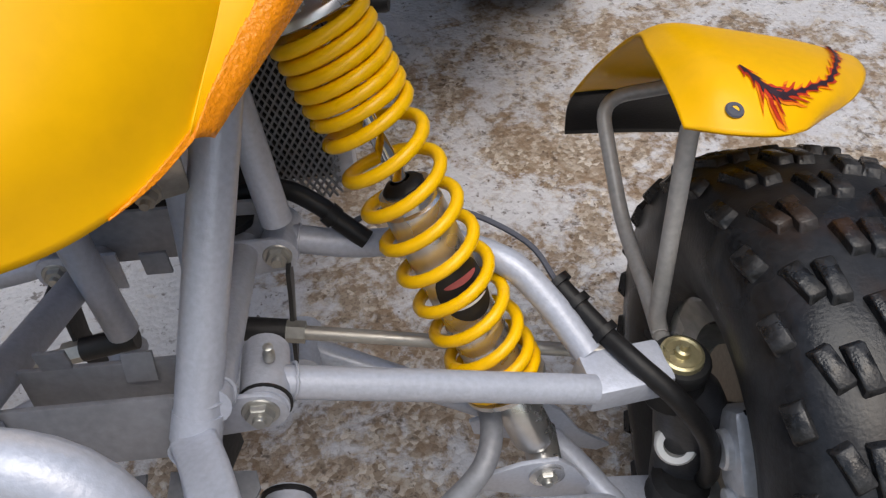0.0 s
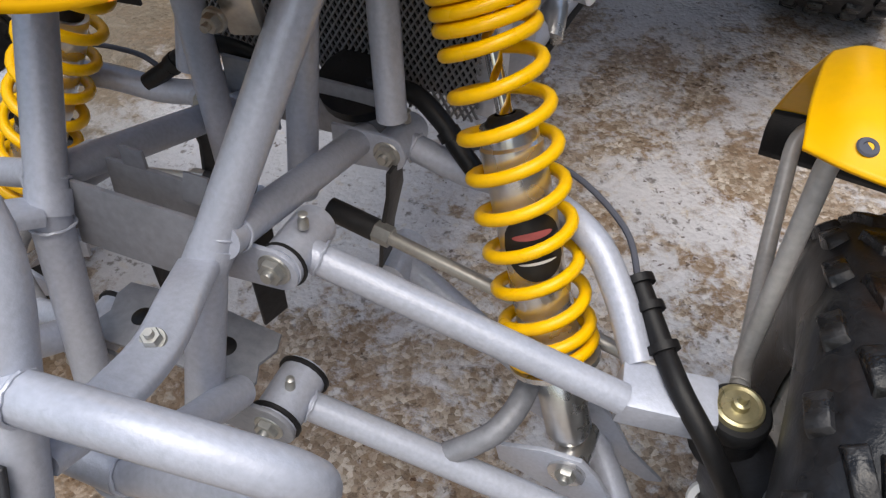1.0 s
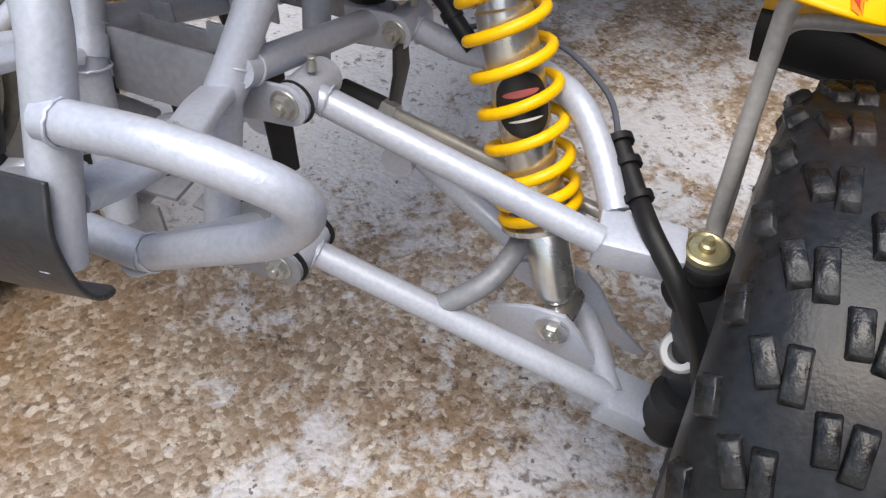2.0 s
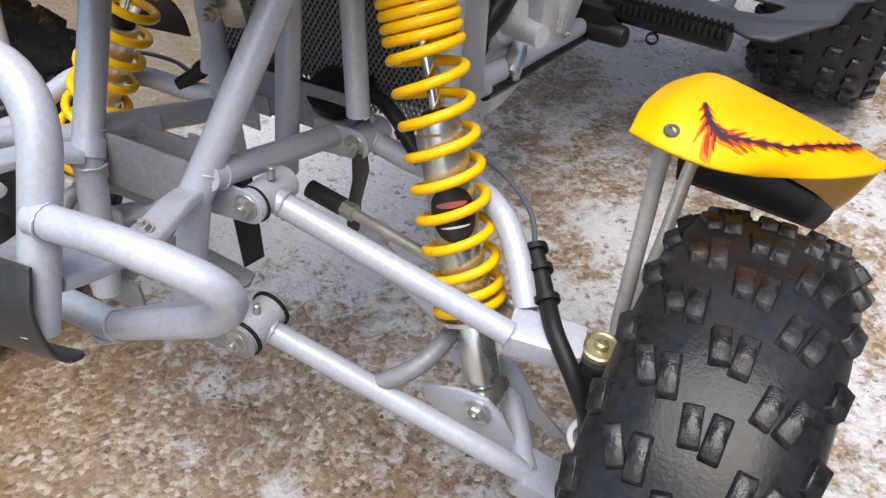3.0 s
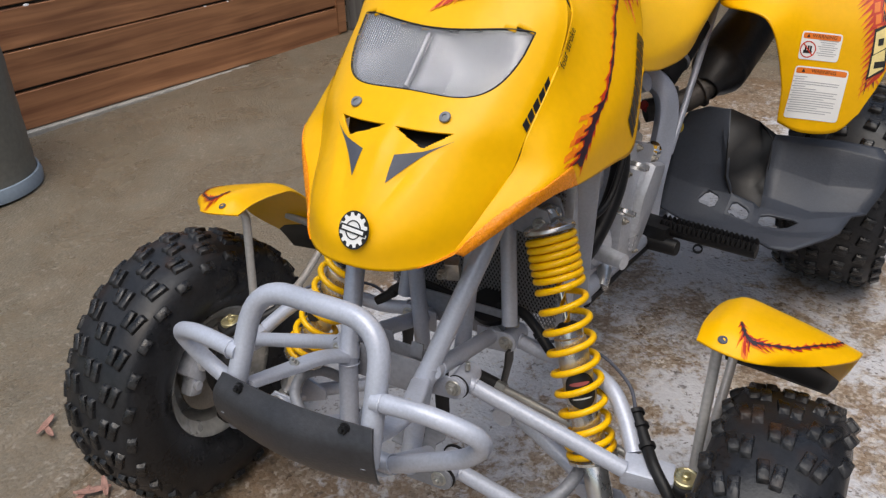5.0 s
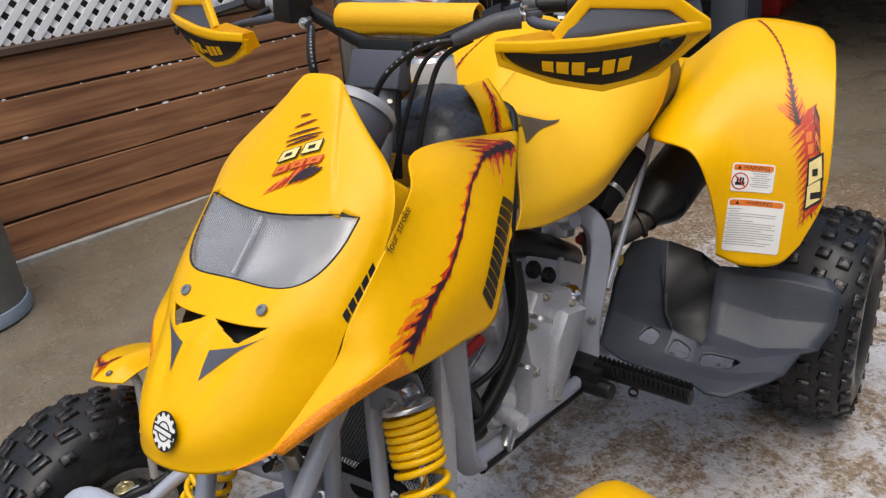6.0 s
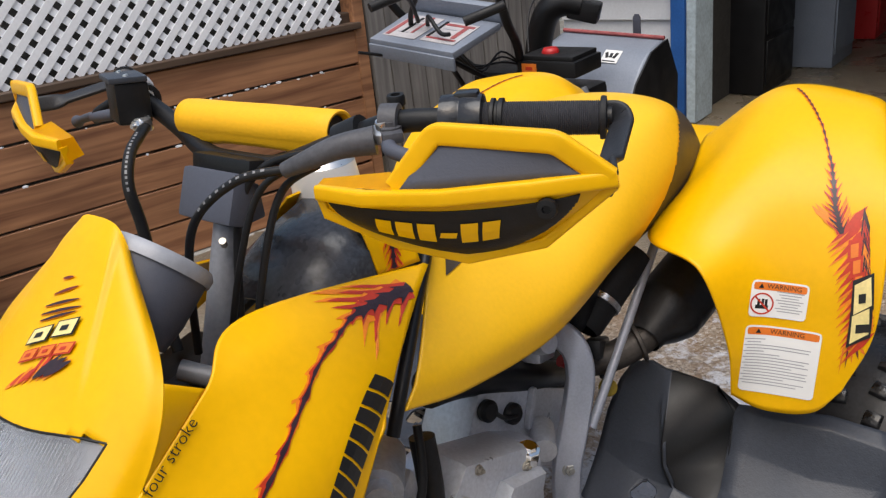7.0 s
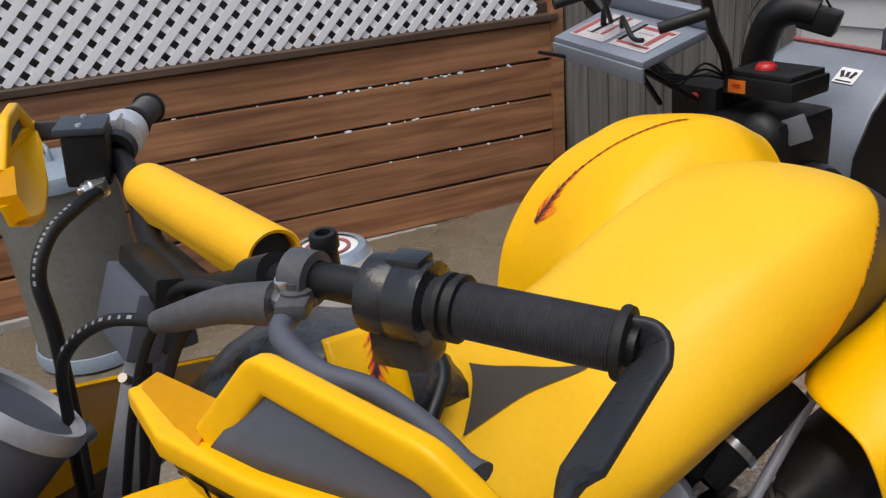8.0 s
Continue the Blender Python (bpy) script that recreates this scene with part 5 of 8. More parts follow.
def front_body():
    fine = [k * 0.08 for k in range(25)] + [2.0 + k * 0.017 for k in range(1, 118)] + [4.0 + k * 0.075 for k in range(1, 41)]
    hood = part("hood", HOOD.sheet(176, fine, 0.003, (0, -0.5, 0.8), lambda u, v: not lamp_zone(u, v) and not vent_zone(u, v), relief=hood_relief), YELLOW, QUAD, "glossy yellow plastic hood and nose")
    l, r = both("side_shroud", SHROUD.sheet(40, 84, 0.003, (1, -0.2, 0.2)), YELLOW, QUAD, "glossy yellow plastic radiator shroud")
    wing = Skin([[HOOD.at(8, 4 + k / 4).lerp(SHROUD.at(0, 3 + k / 4), j / 3) for j in range(4)] for k in range(5)])
    both("hood_wing", wing.sheet(10, 16, 0.003, (0.3, -0.5, 0.8), lift=-0.0006), YELLOW, QUAD, "yellow wing between hood and shroud")
    # lamp: lens, dish and dark seat behind
    part("headlight_lens", HOOD.sheet(420, 70, 0.002, (0, -0.5, 0.8), lambda u, v: lamp_zone(u, v, -0.01), lift=-0.001, span=(0.8, 7.2, 3.1, 4.2),
                                      relief=lambda u, v: 0.00030 * math.sin(HOOD.at(u, v).x * 1500 + v * 6) * max(0, min(1, (v - 3.45) / 0.2)) if lamp_zone(u, v, -0.14) else 0), LENS, QUAD, "clear ribbed headlight lens")
    part("headlight_dish", HOOD.sheet(60, 30, 0.002, (0, -0.5, 0.8), lambda u, v: lamp_zone(u, v, 0.06), lift=-0.007, span=(0.5, 7.5, 3.0, 4.3),
                                      relief=lambda u, v: -0.020 * max(0, 1 - ((abs(HOOD.at(u, v).x) - 0.055) / 0.062) ** 2) * max(0, 1 - ((v - 3.55) / 0.42) ** 2)), DISH, QUAD, "silver lamp reflector")
    part("lamp_divider", tube([HOOD.at(3.85, 3.22) - Vector((0, -0.006, 0.006)), HOOD.at(3.85, 3.80) - Vector((0, -0.006, 0.006))], 0.0045, 8), DISH, QUAD, "pale divider inside the headlight")
    side = [i / 48 * LAMP_W for i in range(49)]
    turn = [(x, lamp_low(x)) for x in side] + [(x, lamp_high(x)) for x in reversed(side)]
    turn = turn + [(-x, v) for x, v in reversed(turn)][1:-1]

    def across(x, v):
        lo, hi = 0.0, 8.0
        for _ in range(22):
            mid = (lo + hi) / 2
            lo, hi = (mid, hi) if HOOD.at(mid, v).x < x else (lo, mid)
        return HOOD.at(lo, v)
    rim = [across(x, v) + Vector((0, 0.0007, -0.0009)) for x, v in turn]
    part("lens_gasket", tube(rim + rim[:2], 0.0015, 8, False), BLACK, QUAD, "black rubber headlight gasket")
    part("vent_back", HOOD.sheet(40, 20, 0.002, (0, -0.5, 0.8), lambda u, v: abs(HOOD.at(u, v).x) < 0.10, lift=-0.022, span=(0, 8, 1.7, 2.9)), BLACK, QUAD)
    # Grey wedges stand in for the shaded side slopes of the vents.
    for sgn in (1, -1):
        print_quad(HOOD, [(4 + sgn * 0.45, 2.06), (4 + sgn * 1.28, 2.19), (4 + sgn * 1.72, 2.44), (4 + sgn * 0.50, 1.66)], GREYCAP, hood, 0.0008, name="nose_wedge", label="dark grey wedge painted for the vent's shaded slope")
    for x in (-0.065, 0.065):
        part("hood_screw", merge(lathe([(0, 0.001), (0.003, 0.001), (0.0035, 0.0025), (0.0070, 0.002), (0.0078, 0)], HOOD.at(4 + x / 0.0605 if abs(x) < 0.06 else 4 + math.copysign(1.12, x), 2.90) + Vector((0, -0.001, 0.0015)), (0, -0.62, 0.78), 18)), GAUGE, hood, "dark steel screw")
    # round badge on the nose
    c = HOOD.at(4, 1.0)
    m = plane_of(c + Vector((0.008, -0.0035, 0.001)), (1, -0.14, 0), (0, 0.45, 0.9))
    bd = part("badge", merge(lathe([(0, 0.001), (0.0235, 0.001), (0.0235, 0)], seg=36)), INK, hood, "round black and white gear-shaped badge")
    bd.matrix_basis = m
    gear = []
    for k in range(72):
        a = 2 * math.pi * k / 72
        rr = 0.0215 if (k // 3) % 2 else 0.0175
        gear.append((rr * math.cos(a), rr * math.sin(a)))
    part("badge_gear", outline(gear, 0.0006, pose(0, 0, 0.0013)), WHITE, bd)
    part("badge_ring", lathe([(0.0105, 0.0022), (0.012, 0.0022), (0.012, 0.0014), (0.0105, 0.0014), (0.0105, 0.0022)], seg=30), INK, bd)
    part("badge_bar", box((0.040, 0.0085, 0.0012), pose(0, 0, 0.0022), 0.0002), INK, bd)
    part("badge_word", box((0.034, 0.0045, 0.0012), pose(0, 0, 0.0026), 0.0002), WHITE, bd)
    # amber reflectors under the nose's edges
    both("side_reflector", SHROUD.sheet(34, 60, 0.002, (1, -0.2, 0.2), lift=0.0012, span=(0.4, 2.98, 0.0, 1.86), keep=lambda u, v: u > 2.05 - 1.7 * max(0, 1 - v)), REFLECTOR, QUAD, "amber reflector strip")
    both("nose_reflector", HOOD.sheet(60, 30, 0.002, (0.4, -0.8, 0), lift=0.0012, span=(6.4, 8.0, 0.0, 0.5), keep=lambda u, v: v < 0.28 * ((u - 6.4) / 1.6) ** 1.3), REFLECTOR, QUAD, "amber reflector strip")
    # flames along each shroud
    path = [(2.30, 2.02), (1.94, 2.42), (1.78, 2.79), (1.74, 3.3), (1.60, 4.1), (1.45, 4.75), (1.21, 5.25), (0.98, 5.47), (0.88, 5.66), (0.84, 5.90)]
    wid = lambda k: 0.006 + 0.020 * (max(0, 1 - k / 0.36) ** 0.8 * min(1, k / 0.05 + 0.3) + 1.05 * max(0, min(1, (k - 0.76) / 0.10)))
    for side, sh in ((1, l), (-1, r)):
        for nm, mt, f, lift, seed in (("flame_outer", FLAME, 1.2, 0.0010, 3), ("flame_red", RED, 0.88, 0.0014, 4), ("flame_core", PURPLE, 0.46, 0.0018, 5)):
            bm = flame_strip(SHROUD, path, lambda k: wid(k) * f, (1, -0.2, 0.2), lift, seed, 19, lambda k: 0.76 - 0.22 * max(0.0, min(1.0, (k - 0.72) / 0.1)), 0.5)
            part(nm, bm if side > 0 else mirrored(bm), mt, sh, "orange, red and black flame print", smooth=False)
        # the maker's words as plain slotted blocks: along the rear edge, and along the crease
        block_word(SHROUD, ((2.80, 4.02), (2.36, 5.98)), ((2.42, 3.86), (1.80, 5.50)), 10, INK, sh, (1, -0.2, 0.2), 0.0014, side < 0)
        block_word(HOOD, ((7.92, 2.98), (7.95, 3.74)), ((7.48, 3.04), (7.62, 3.78)), 5, INK, hood, (1, -0.2, 0.6), 0.0014, side < 0)
    p0, n0 = SHROUD.at(0.14, 3.34), SHROUD.normal(0.14, 3.34)
    n0 = n0 if n0.x > 0 else -n0
    tx = (SHROUD.at(0.14, 3.7) - SHROUD.at(0.14, 3.0)).normalized()
    part("four_stroke_words", lettering("four stroke", 0.016, plane_of(p0 + n0 * 0.002, tx, n0.cross(tx)), weight=-0.00018), INK, l, "black four stroke lettering", smooth=False)
    # hood emblem, skewed across the plate: claw slashes, two rows of pale blocks and a licking flame
    em = lambda a, b: (3.77 + 1.36 * a, 4.04 + b + 0.36 * a)

    def sliver(a0, b0, a1, b1, wd, mt, lift, nm="slash_print"):
        bm = bmesh.new()
        prev = None
        for i in range(13):
            t = i / 12
            u, v = em(a0 + (a1 - a0) * t, b0 + (b1 - b0) * t)
            h = wd * math.sin(math.pi * min(1, t * 0.86 + 0.10)) + 0.001
            pair = tuple(bm.verts.new(HOOD.on(u, v + e, lift, (0, -0.5, 0.8))) for e in (-h, h))
            if prev:
                bm.faces.new((prev[0], pair[0], pair[1], prev[1]))
            prev = pair
        part(nm, bm, mt, hood, smooth=False)
    for k, (a0, b0, a1, b1) in enumerate(((0.14, 1.16, 0.45, 1.12), (0.10, 0.99, 0.67, 0.98), (0.03, 0.87, 0.78, 0.83), (0.02, 0.78, 0.88, 0.74), (0.06, 0.70, 0.80, 0.70))):
        sliver(a0, b0, a1, b1, 0.021, FLAME, 0.0014, "slash_edge")
        sliver(a0 + 0.03, b0, a1 - 0.02, b1, 0.015, DEEPRED if k < 2 else PURPLE, 0.0020)
    for k in range(11):
        a = k / 10
        top = 0.10 + 0.24 * math.exp(-((a - 0.66) / 0.28) ** 2)
        sliver(a * 0.62 - 0.04, 0.02 + 0.02 * (k % 2), a * 0.86 + 0.14, top + 0.03 * (k % 3), 0.034, RED if k % 2 else FLAME, 0.0012 + 0.0002 * (k % 4), "flame_print")
    for k in range(5):
        sliver(0.40 + 0.05 * k, 0.05 + 0.02 * (k % 2), 0.62 + 0.10 * k, 0.24 - 0.04 * abs(k - 2), 0.040, PURPLE, 0.0024 + 0.0001 * k, "flame_core")

    def row(cells, b, h, back, face, lift):
        for a, w, db in cells:
            q = lambda g: [em(a - g, b + db - g * 0.5), em(a + w + g, b + db - g * 0.5), em(a + w + 0.06 + g, b + db + h + g * 0.5), em(a + 0.06 - g, b + db + h + g * 0.5)]
            print_quad(HOOD, q(0.028), back, hood, lift, name="emblem_shadow", n=3)
            print_quad(HOOD, q(0.0), face, hood, lift + 0.0005, name="emblem_bar", n=3)
            print_quad(HOOD, [em(a + w * 0.34, b + db + h * 0.30), em(a + w * 0.74, b + db + h * 0.30), em(a + w * 0.74 + 0.02, b + db + h * 0.66), em(a + w * 0.34 + 0.02, b + db + h * 0.66)], back, hood, lift + 0.001, name="emblem_slot", n=2)
    row(((0.04, 0.34, 0.0), (0.50, 0.36, 0.02)), 0.44, 0.15, INK, PALEYELLOW, 0.0028)
    row(((0.02, 0.24, 0.0), (0.34, 0.24, 0.0), (0.66, 0.26, 0.0)), 0.26, 0.095, RED, ORANGE, 0.0026)

front_body()


FENDER = Skin([[(0.385, 0.044, 0.584), (0.408, 0.030, 0.587), (0.438, 0.026, 0.585), (0.464, 0.036, 0.577), (0.484, 0.055, 0.567)],
                [(0.384, 0.085, 0.587), (0.412, 0.074, 0.602), (0.450, 0.070, 0.597), (0.500, 0.080, 0.580), (0.533, 0.096, 0.556)],
                [(0.389, 0.150, 0.574), (0.416, 0.146, 0.588), (0.460, 0.142, 0.581), (0.522, 0.142, 0.564), (0.568, 0.150, 0.540)],
                [(0.398, 0.213, 0.547), (0.420, 0.211, 0.556), (0.465, 0.207, 0.549), (0.524, 0.205, 0.534), (0.576, 0.205, 0.516)],
                [(0.388, 0.280, 0.475), (0.415, 0.277, 0.482), (0.465, 0.274, 0.476), (0.520, 0.270, 0.458), (0.566, 0.262, 0.440)],
                [(0.378, 0.336, 0.400), (0.410, 0.334, 0.402), (0.465, 0.332, 0.397), (0.520, 0.330, 0.386), (0.558, 0.325, 0.376)]])


def front_fenders():
    """Small cycle fenders on tube stays, with a rubber flap behind."""
    l, r = both("front_fender", FENDER.sheet(48, 60, 0.003, (0, 0, 1)), YELLOW, QUAD, "small yellow plastic front fender")
    flap = Skin([[(0.380, 0.322, 0.412), (0.45, 0.320, 0.412), (0.556, 0.312, 0.390)], [(0.378, 0.342, 0.375), (0.45, 0.340, 0.372), (0.555, 0.334, 0.355)], [(0.380, 0.352, 0.335), (0.45, 0.352, 0.330), (0.545, 0.346, 0.325)]])
    for p, q in zip((l, r), both("mud_flap", flap.sheet(10, 10, 0.004, (0, -1, 0.2)), BLACK, QUAD, "black rubber mud flap")):
        q.parent = p
    for nm, mt, f, lift, seed in (("flame_outer", FLAME, 1.5, 0.0010, 13), ("flame_red", RED, 1.1, 0.0014, 14), ("flame_core", PURPLE, 0.55, 0.0018, 15)):
        bm = flame_strip(FENDER, [(3.45, 2.6), (3.30, 2.1), (3.13, 1.6), (2.92, 1.05), (2.49, 0.78), (2.08, 0.66), (1.80, 0.82), (1.50, 1.16)], lambda k: f * (0.0045 + 0.0085 * max(0, 1 - abs(k - 0.78) / 0.2)), (0, 0, 1), lift, seed, 18, 0.6)
        for p, q in zip((l, r), both(nm, bm, mt, QUAD, "red and black flame print", smooth=False)):
            q.parent = p
    bo = FENDER.at(1.25, 0.38)
    for p, q in zip((l, r), both("fender_bolt", lathe([(0, 0.0002), (0.0028, 0.0002), (0.0032, 0.0012), (0.0056, 0.0012), (0.0066, 0)], bo, (0.1, -0.3, 0.95), 18), GREYCAP, QUAD, "round dark bolt head")):
        q.parent = p
    both("fender_stay", tube(bent_line([(0.408, 0.052, 0.345), (0.404, 0.061, 0.36), (0.407, 0.085, 0.568), (0.48, 0.085, 0.566)], 0.025, 7), 0.0075, 12), STAY, QUAD, "bent silver tube fender stay")
    both("rear_fender_stay", tube(bent_line([(0.406, 0.050, 0.350), (0.407, 0.095, 0.350), (0.405, 0.190, 0.352), (0.402, 0.305, 0.416), (0.50, 0.288, 0.440)], 0.03, 7), 0.0075, 12), STAY, QUAD, "bent silver tube fender stay")


front_fenders()


def radiator():
    part("radiator_core", box((0.285, 0.03, 0.25), pose(-0.006, 0.205, 0.575, -6), 0.004), BLACK, QUAD)
    wires = []
    w, h = 0.298, 0.29
    m = pose(-0.006, 0.180, 0.585, 84, 0, 0)
    for k in range(-46, 47):
        for s in (1, -1):
            c = k * 0.0064
            x0, x1 = max(-w / 2, c - h / 2 * 0.6), min(w / 2, c + h / 2 * 0.6)
            if x1 - x0 < 0.006:
                continue
            y0, y1 = (x0 - c) / 0.6 * s, (x1 - c) / 0.6 * s
            wires.append(tube([m @ Vector((x0, y0, 0.0006 * s)), m @ Vector((x1, y1, 0.0006 * s))], 0.0013, 4, False))
    tagged(part("radiator_screen", merge(*wires), MESHM, QUAD, smooth=False), "grey metal mesh radiator screen", kind="stuff")
    for x in (-0.158, 0.146):
        part("radiator_tank", box((0.020, 0.036, 0.27), pose(x, 0.203, 0.575, -6), 0.005), ALU, QUAD)
    part("radiator_hose", tube(smooth_line([(0.10, 0.235, 0.68), (0.125, 0.27, 0.60), (0.115, 0.33, 0.50), (0.09, 0.37, 0.42), (0.03, 0.35, 0.40)], 6), 0.017, 14), HOSE, QUAD, "black coolant hose")
    part("fan_shroud", lathe([(0, 0.0), (0.030, 0.0), (0.037, 0.006), (0.038, 0.018), (0, 0.020)], (0.045, 0.148, 0.458), (0, -0.3, 1), 24), BLACK, QUAD)
    both("horn_bracket", merge(box((0.02, 0.016, 0.035), pose(0.072, -0.03, 0.645, 20, 0, 20), 0.003), hexbolt((0.066, -0.048, 0.645), (0, -1, 0), 0.006)), STEEL, QUAD)


radiator()


def engine():
    """Silver single with a finned barrel, clutch cover and hoses."""
    case = merge(box((0.20, 0.34, 0.20), pose(0.0, 0.60, 0.385), 0.03, 3), box((0.16, 0.16, 0.15), pose(0, 0.45, 0.47, 18), 0.02, 2))
    e = part("engine", case, ALU, QUAD, "silver cast engine case")
    cc = part("clutch_cover", merge(outline([(-0.10, -0.125), (0.0, -0.165), (0.095, -0.05), (0.118, 0.03), (0.09, 0.055), (-0.05, 0.115), (-0.105, 0.06), (-0.085, -0.03)], 0.085, plane_of((0.095, 0.585, 0.505), (0, 1, 0.0), (0, 0, 1)), 0.012),
                               outline([(-0.045, -0.12), (0.0, -0.145), (0.075, -0.05), (0.09, 0.02), (0.0, 0.055), (-0.04, 0.0)], 0.03, plane_of((0.145, 0.595, 0.500), (0, 1, 0.0), (0.12, 0, 1)), 0.013)), ALU, e, "smooth silver clutch cover")
    for y, z in ((0.505, 0.47), (0.500, 0.57), (0.555, 0.60), (0.66, 0.535), (0.640, 0.44), (0.585, 0.365)):
        part("cover_bolt", hexbolt((0.138, y, z), (1, 0, 0.05), 0.006, 0.006), STEEL, cc)
    # sloping upper crankcase with its rubber plugs and a rib
    up = part("upper_case", merge(box((0.10, 0.33, 0.15), pose(-0.030, 0.825, 0.455, -31), 0.012, 2), box((0.07, 0.10, 0.05), pose(0.03, 0.74, 0.475, -31), 0.012, 2), box((0.012, 0.012, 0.075), pose(0.026, 0.838, 0.492, -20), 0.004), tube([(0.03, 0.86, 0.44), (0.075, 0.80, 0.445)], 0.022, 14)), ALU, e, "cast silver upper crankcase")
    for y, z in ((0.722, 0.556), (0.786, 0.512)):
        part("rubber_plug", lathe([(0, 0.020), (0.013, 0.019), (0.0185, 0.013), (0.0185, 0.004), (0.012, 0)], (0.020, y, z), (1, -0.2, 0.25), 18), BLACK, up, "black rubber plug")
    part("plug_strap", tube(smooth_line([(0.038, 0.725, 0.556), (0.036, 0.752, 0.528), (0.038, 0.782, 0.514)], 4), 0.004, 8), BLACK, up)
    part("starter_motor", merge(tube([(0.06, 0.46, 0.66), (0.11, 0.40, 0.665)], 0.030, 18), tube([(0.11, 0.40, 0.665), (0.125, 0.385, 0.666)], 0.018, 14), box((0.07, 0.08, 0.06), pose(0.08, 0.43, 0.61, 20, 0, 20), 0.01)), ALU, e, "silver round starter housing")
    part("drain_elbow", tube(smooth_line([(0.10, 0.42, 0.42), (0.14, 0.40, 0.43), (0.15, 0.36, 0.41)], 5), 0.013, 12), BARE, e)
    for k in range(3):
        part("hose_clamp", lathe([(0.0205, 0), (0.0225, 0.001), (0.0225, 0.008), (0.0205, 0.009)], Vector((0.150, 0.40, 0.445)) + Vector((0.002, 0.05, 0.07)) * k, (0.02, 0.5, 0.7), 18), BARE, e)
    for k in range(7):
        part("cooling_fin", box((0.15, 0.13, 0.006), pose(0, 0.43 - 0.012 * k, 0.52 + 0.022 * k, 20), 0.002), ALU, e)
    part("cylinder_head", box((0.17, 0.16, 0.09), pose(0.0, 0.355, 0.69, 20), 0.02, 3), ALU, e)
    part("water_pump", merge(lathe([(0, 0.05), (0.03, 0.05), (0.042, 0.04), (0.045, 0), (0, 0)], (0.09, 0.40, 0.47), (1, -0.3, 0), 24), lathe([(0, 0.06), (0.014, 0.06), (0.016, 0), (0, 0)], (0.13, 0.38, 0.47), (1, -0.3, 0), 16)), ALU, e)
    part("red_collar", tube([(0.110, 0.315, 0.605), (0.115, 0.37, 0.612)], 0.009, 12), REDPART, e, "red hose collar")
    part("engine_hose", tube(smooth_line([(0.08, 0.27, 0.45), (0.118, 0.33, 0.475), (0.135, 0.40, 0.53), (0.138, 0.455, 0.60), (0.120, 0.475, 0.70)], 6), 0.017, 16), HOSE, QUAD, "thick black engine hose")
    part("engine_cable", tube(smooth_line([(0.13, 0.30, 0.56), (0.150, 0.37, 0.58), (0.152, 0.43, 0.66), (0.13, 0.46, 0.73)], 6), 0.006, 10), HOSE, QUAD)
    part("intake_duct", tube(smooth_line([(0.0, 0.62, 0.650), (0.0, 0.71, 0.618), (-0.005, 0.86, 0.535), (-0.02, 0.99, 0.455)], 6), 0.031, 16), BLACK, QUAD, "black intake duct")
    part("carburettor", merge(box((0.06, 0.08, 0.07), pose(0.0, 0.90, 0.588, -20, 0, 12), 0.01), lathe([(0, 0.03), (0.02, 0.03), (0.022, 0), (0, 0)], (0.025, 0.875, 0.602), (1, -0.2, 0.4), 16)), ALU, e)
    part("red_cap", tube([(0.03, 0.935, 0.535), (0.04, 0.955, 0.518)], 0.011, 12), REDPART, e)
    part("filler_cap", lathe([(0, 0.024), (0.010, 0.024), (0.012, 0.018), (0.017, 0.017), (0.019, 0.010), (0.019, -0.01), (0, -0.01)], (0.128, 0.680, 0.536), (0.3, 0, 1), 8), CHROME, e)
    both("main_tube", flat_bar(smooth_line([(0.0, 0.900, 0.612), (0.045, 0.908, 0.610), (0.080, 0.905, 0.588), (0.098, 0.888, 0.545), (0.102, 0.852, 0.470), (0.098, 0.828, 0.395), (0.092, 0.83, 0.29)], 6), 0.024, 0.017, (0.6, -0.75, 0.3)), SILVER, QUAD, "silver painted swept frame member")
    both("subframe_strut", tube([(0.116, 1.165, 0.722), (0.112, 0.892, 0.448)], 0.0082, 12), SILVER, QUAD, "slim silver subframe strut")
    bolts([((0.108, 0.822, 0.407), (1, -0.6, 0.1))], QUAD, 0.011)
    part("muffler", lathe([(0.030, -0.02), (0.034, 0.0), (0.052, 0.028), (0.064, 0.052), (0.0655, 0.060), (0.0640, 0.066), (0.066, 0.074), (0.066, 0.40), (0.05, 0.42), (0, 0.42)], (0.142, 1.060, 0.560), (0.12, 0.90, 0.30), 32), CAN, QUAD, "dull black exhaust muffler")
    part("exhaust_pipe", merge(tube(smooth_line([(0.150, 1.10, 0.572), (0.138, 1.055, 0.553), (0.10, 1.00, 0.530), (0.03, 0.95, 0.515)], 6), 0.027, 18), lathe([(0.026, 0), (0.036, 0.002), (0.036, 0.008), (0.026, 0.010)], (0.126, 1.035, 0.545), (0.7, 0.7, 0.3), 20)), BURNT, QUAD, "burnt steel exhaust pipe")
    part("air_box", box((0.15, 0.20, 0.10), pose(0, 1.02, 0.66, 12), 0.02, 2), BLACK, QUAD)
    part("fuel_tap", lathe([(0, 0.016), (0.014, 0.016), (0.016, 0.012), (0.016, 0), (0, 0)], (0.096, 0.975, 0.478), (1, -0.5, 0.4), 14), BRASS, QUAD, "brass-coloured tap cap")
    part("tap_bracket", merge(box((0.03, 0.10, 0.035), pose(0.075, 0.985, 0.548, -25, 0, 20), 0.006), box((0.02, 0.05, 0.03), pose(0.085, 1.01, 0.50, 10), 0.004)), BLACK, QUAD)
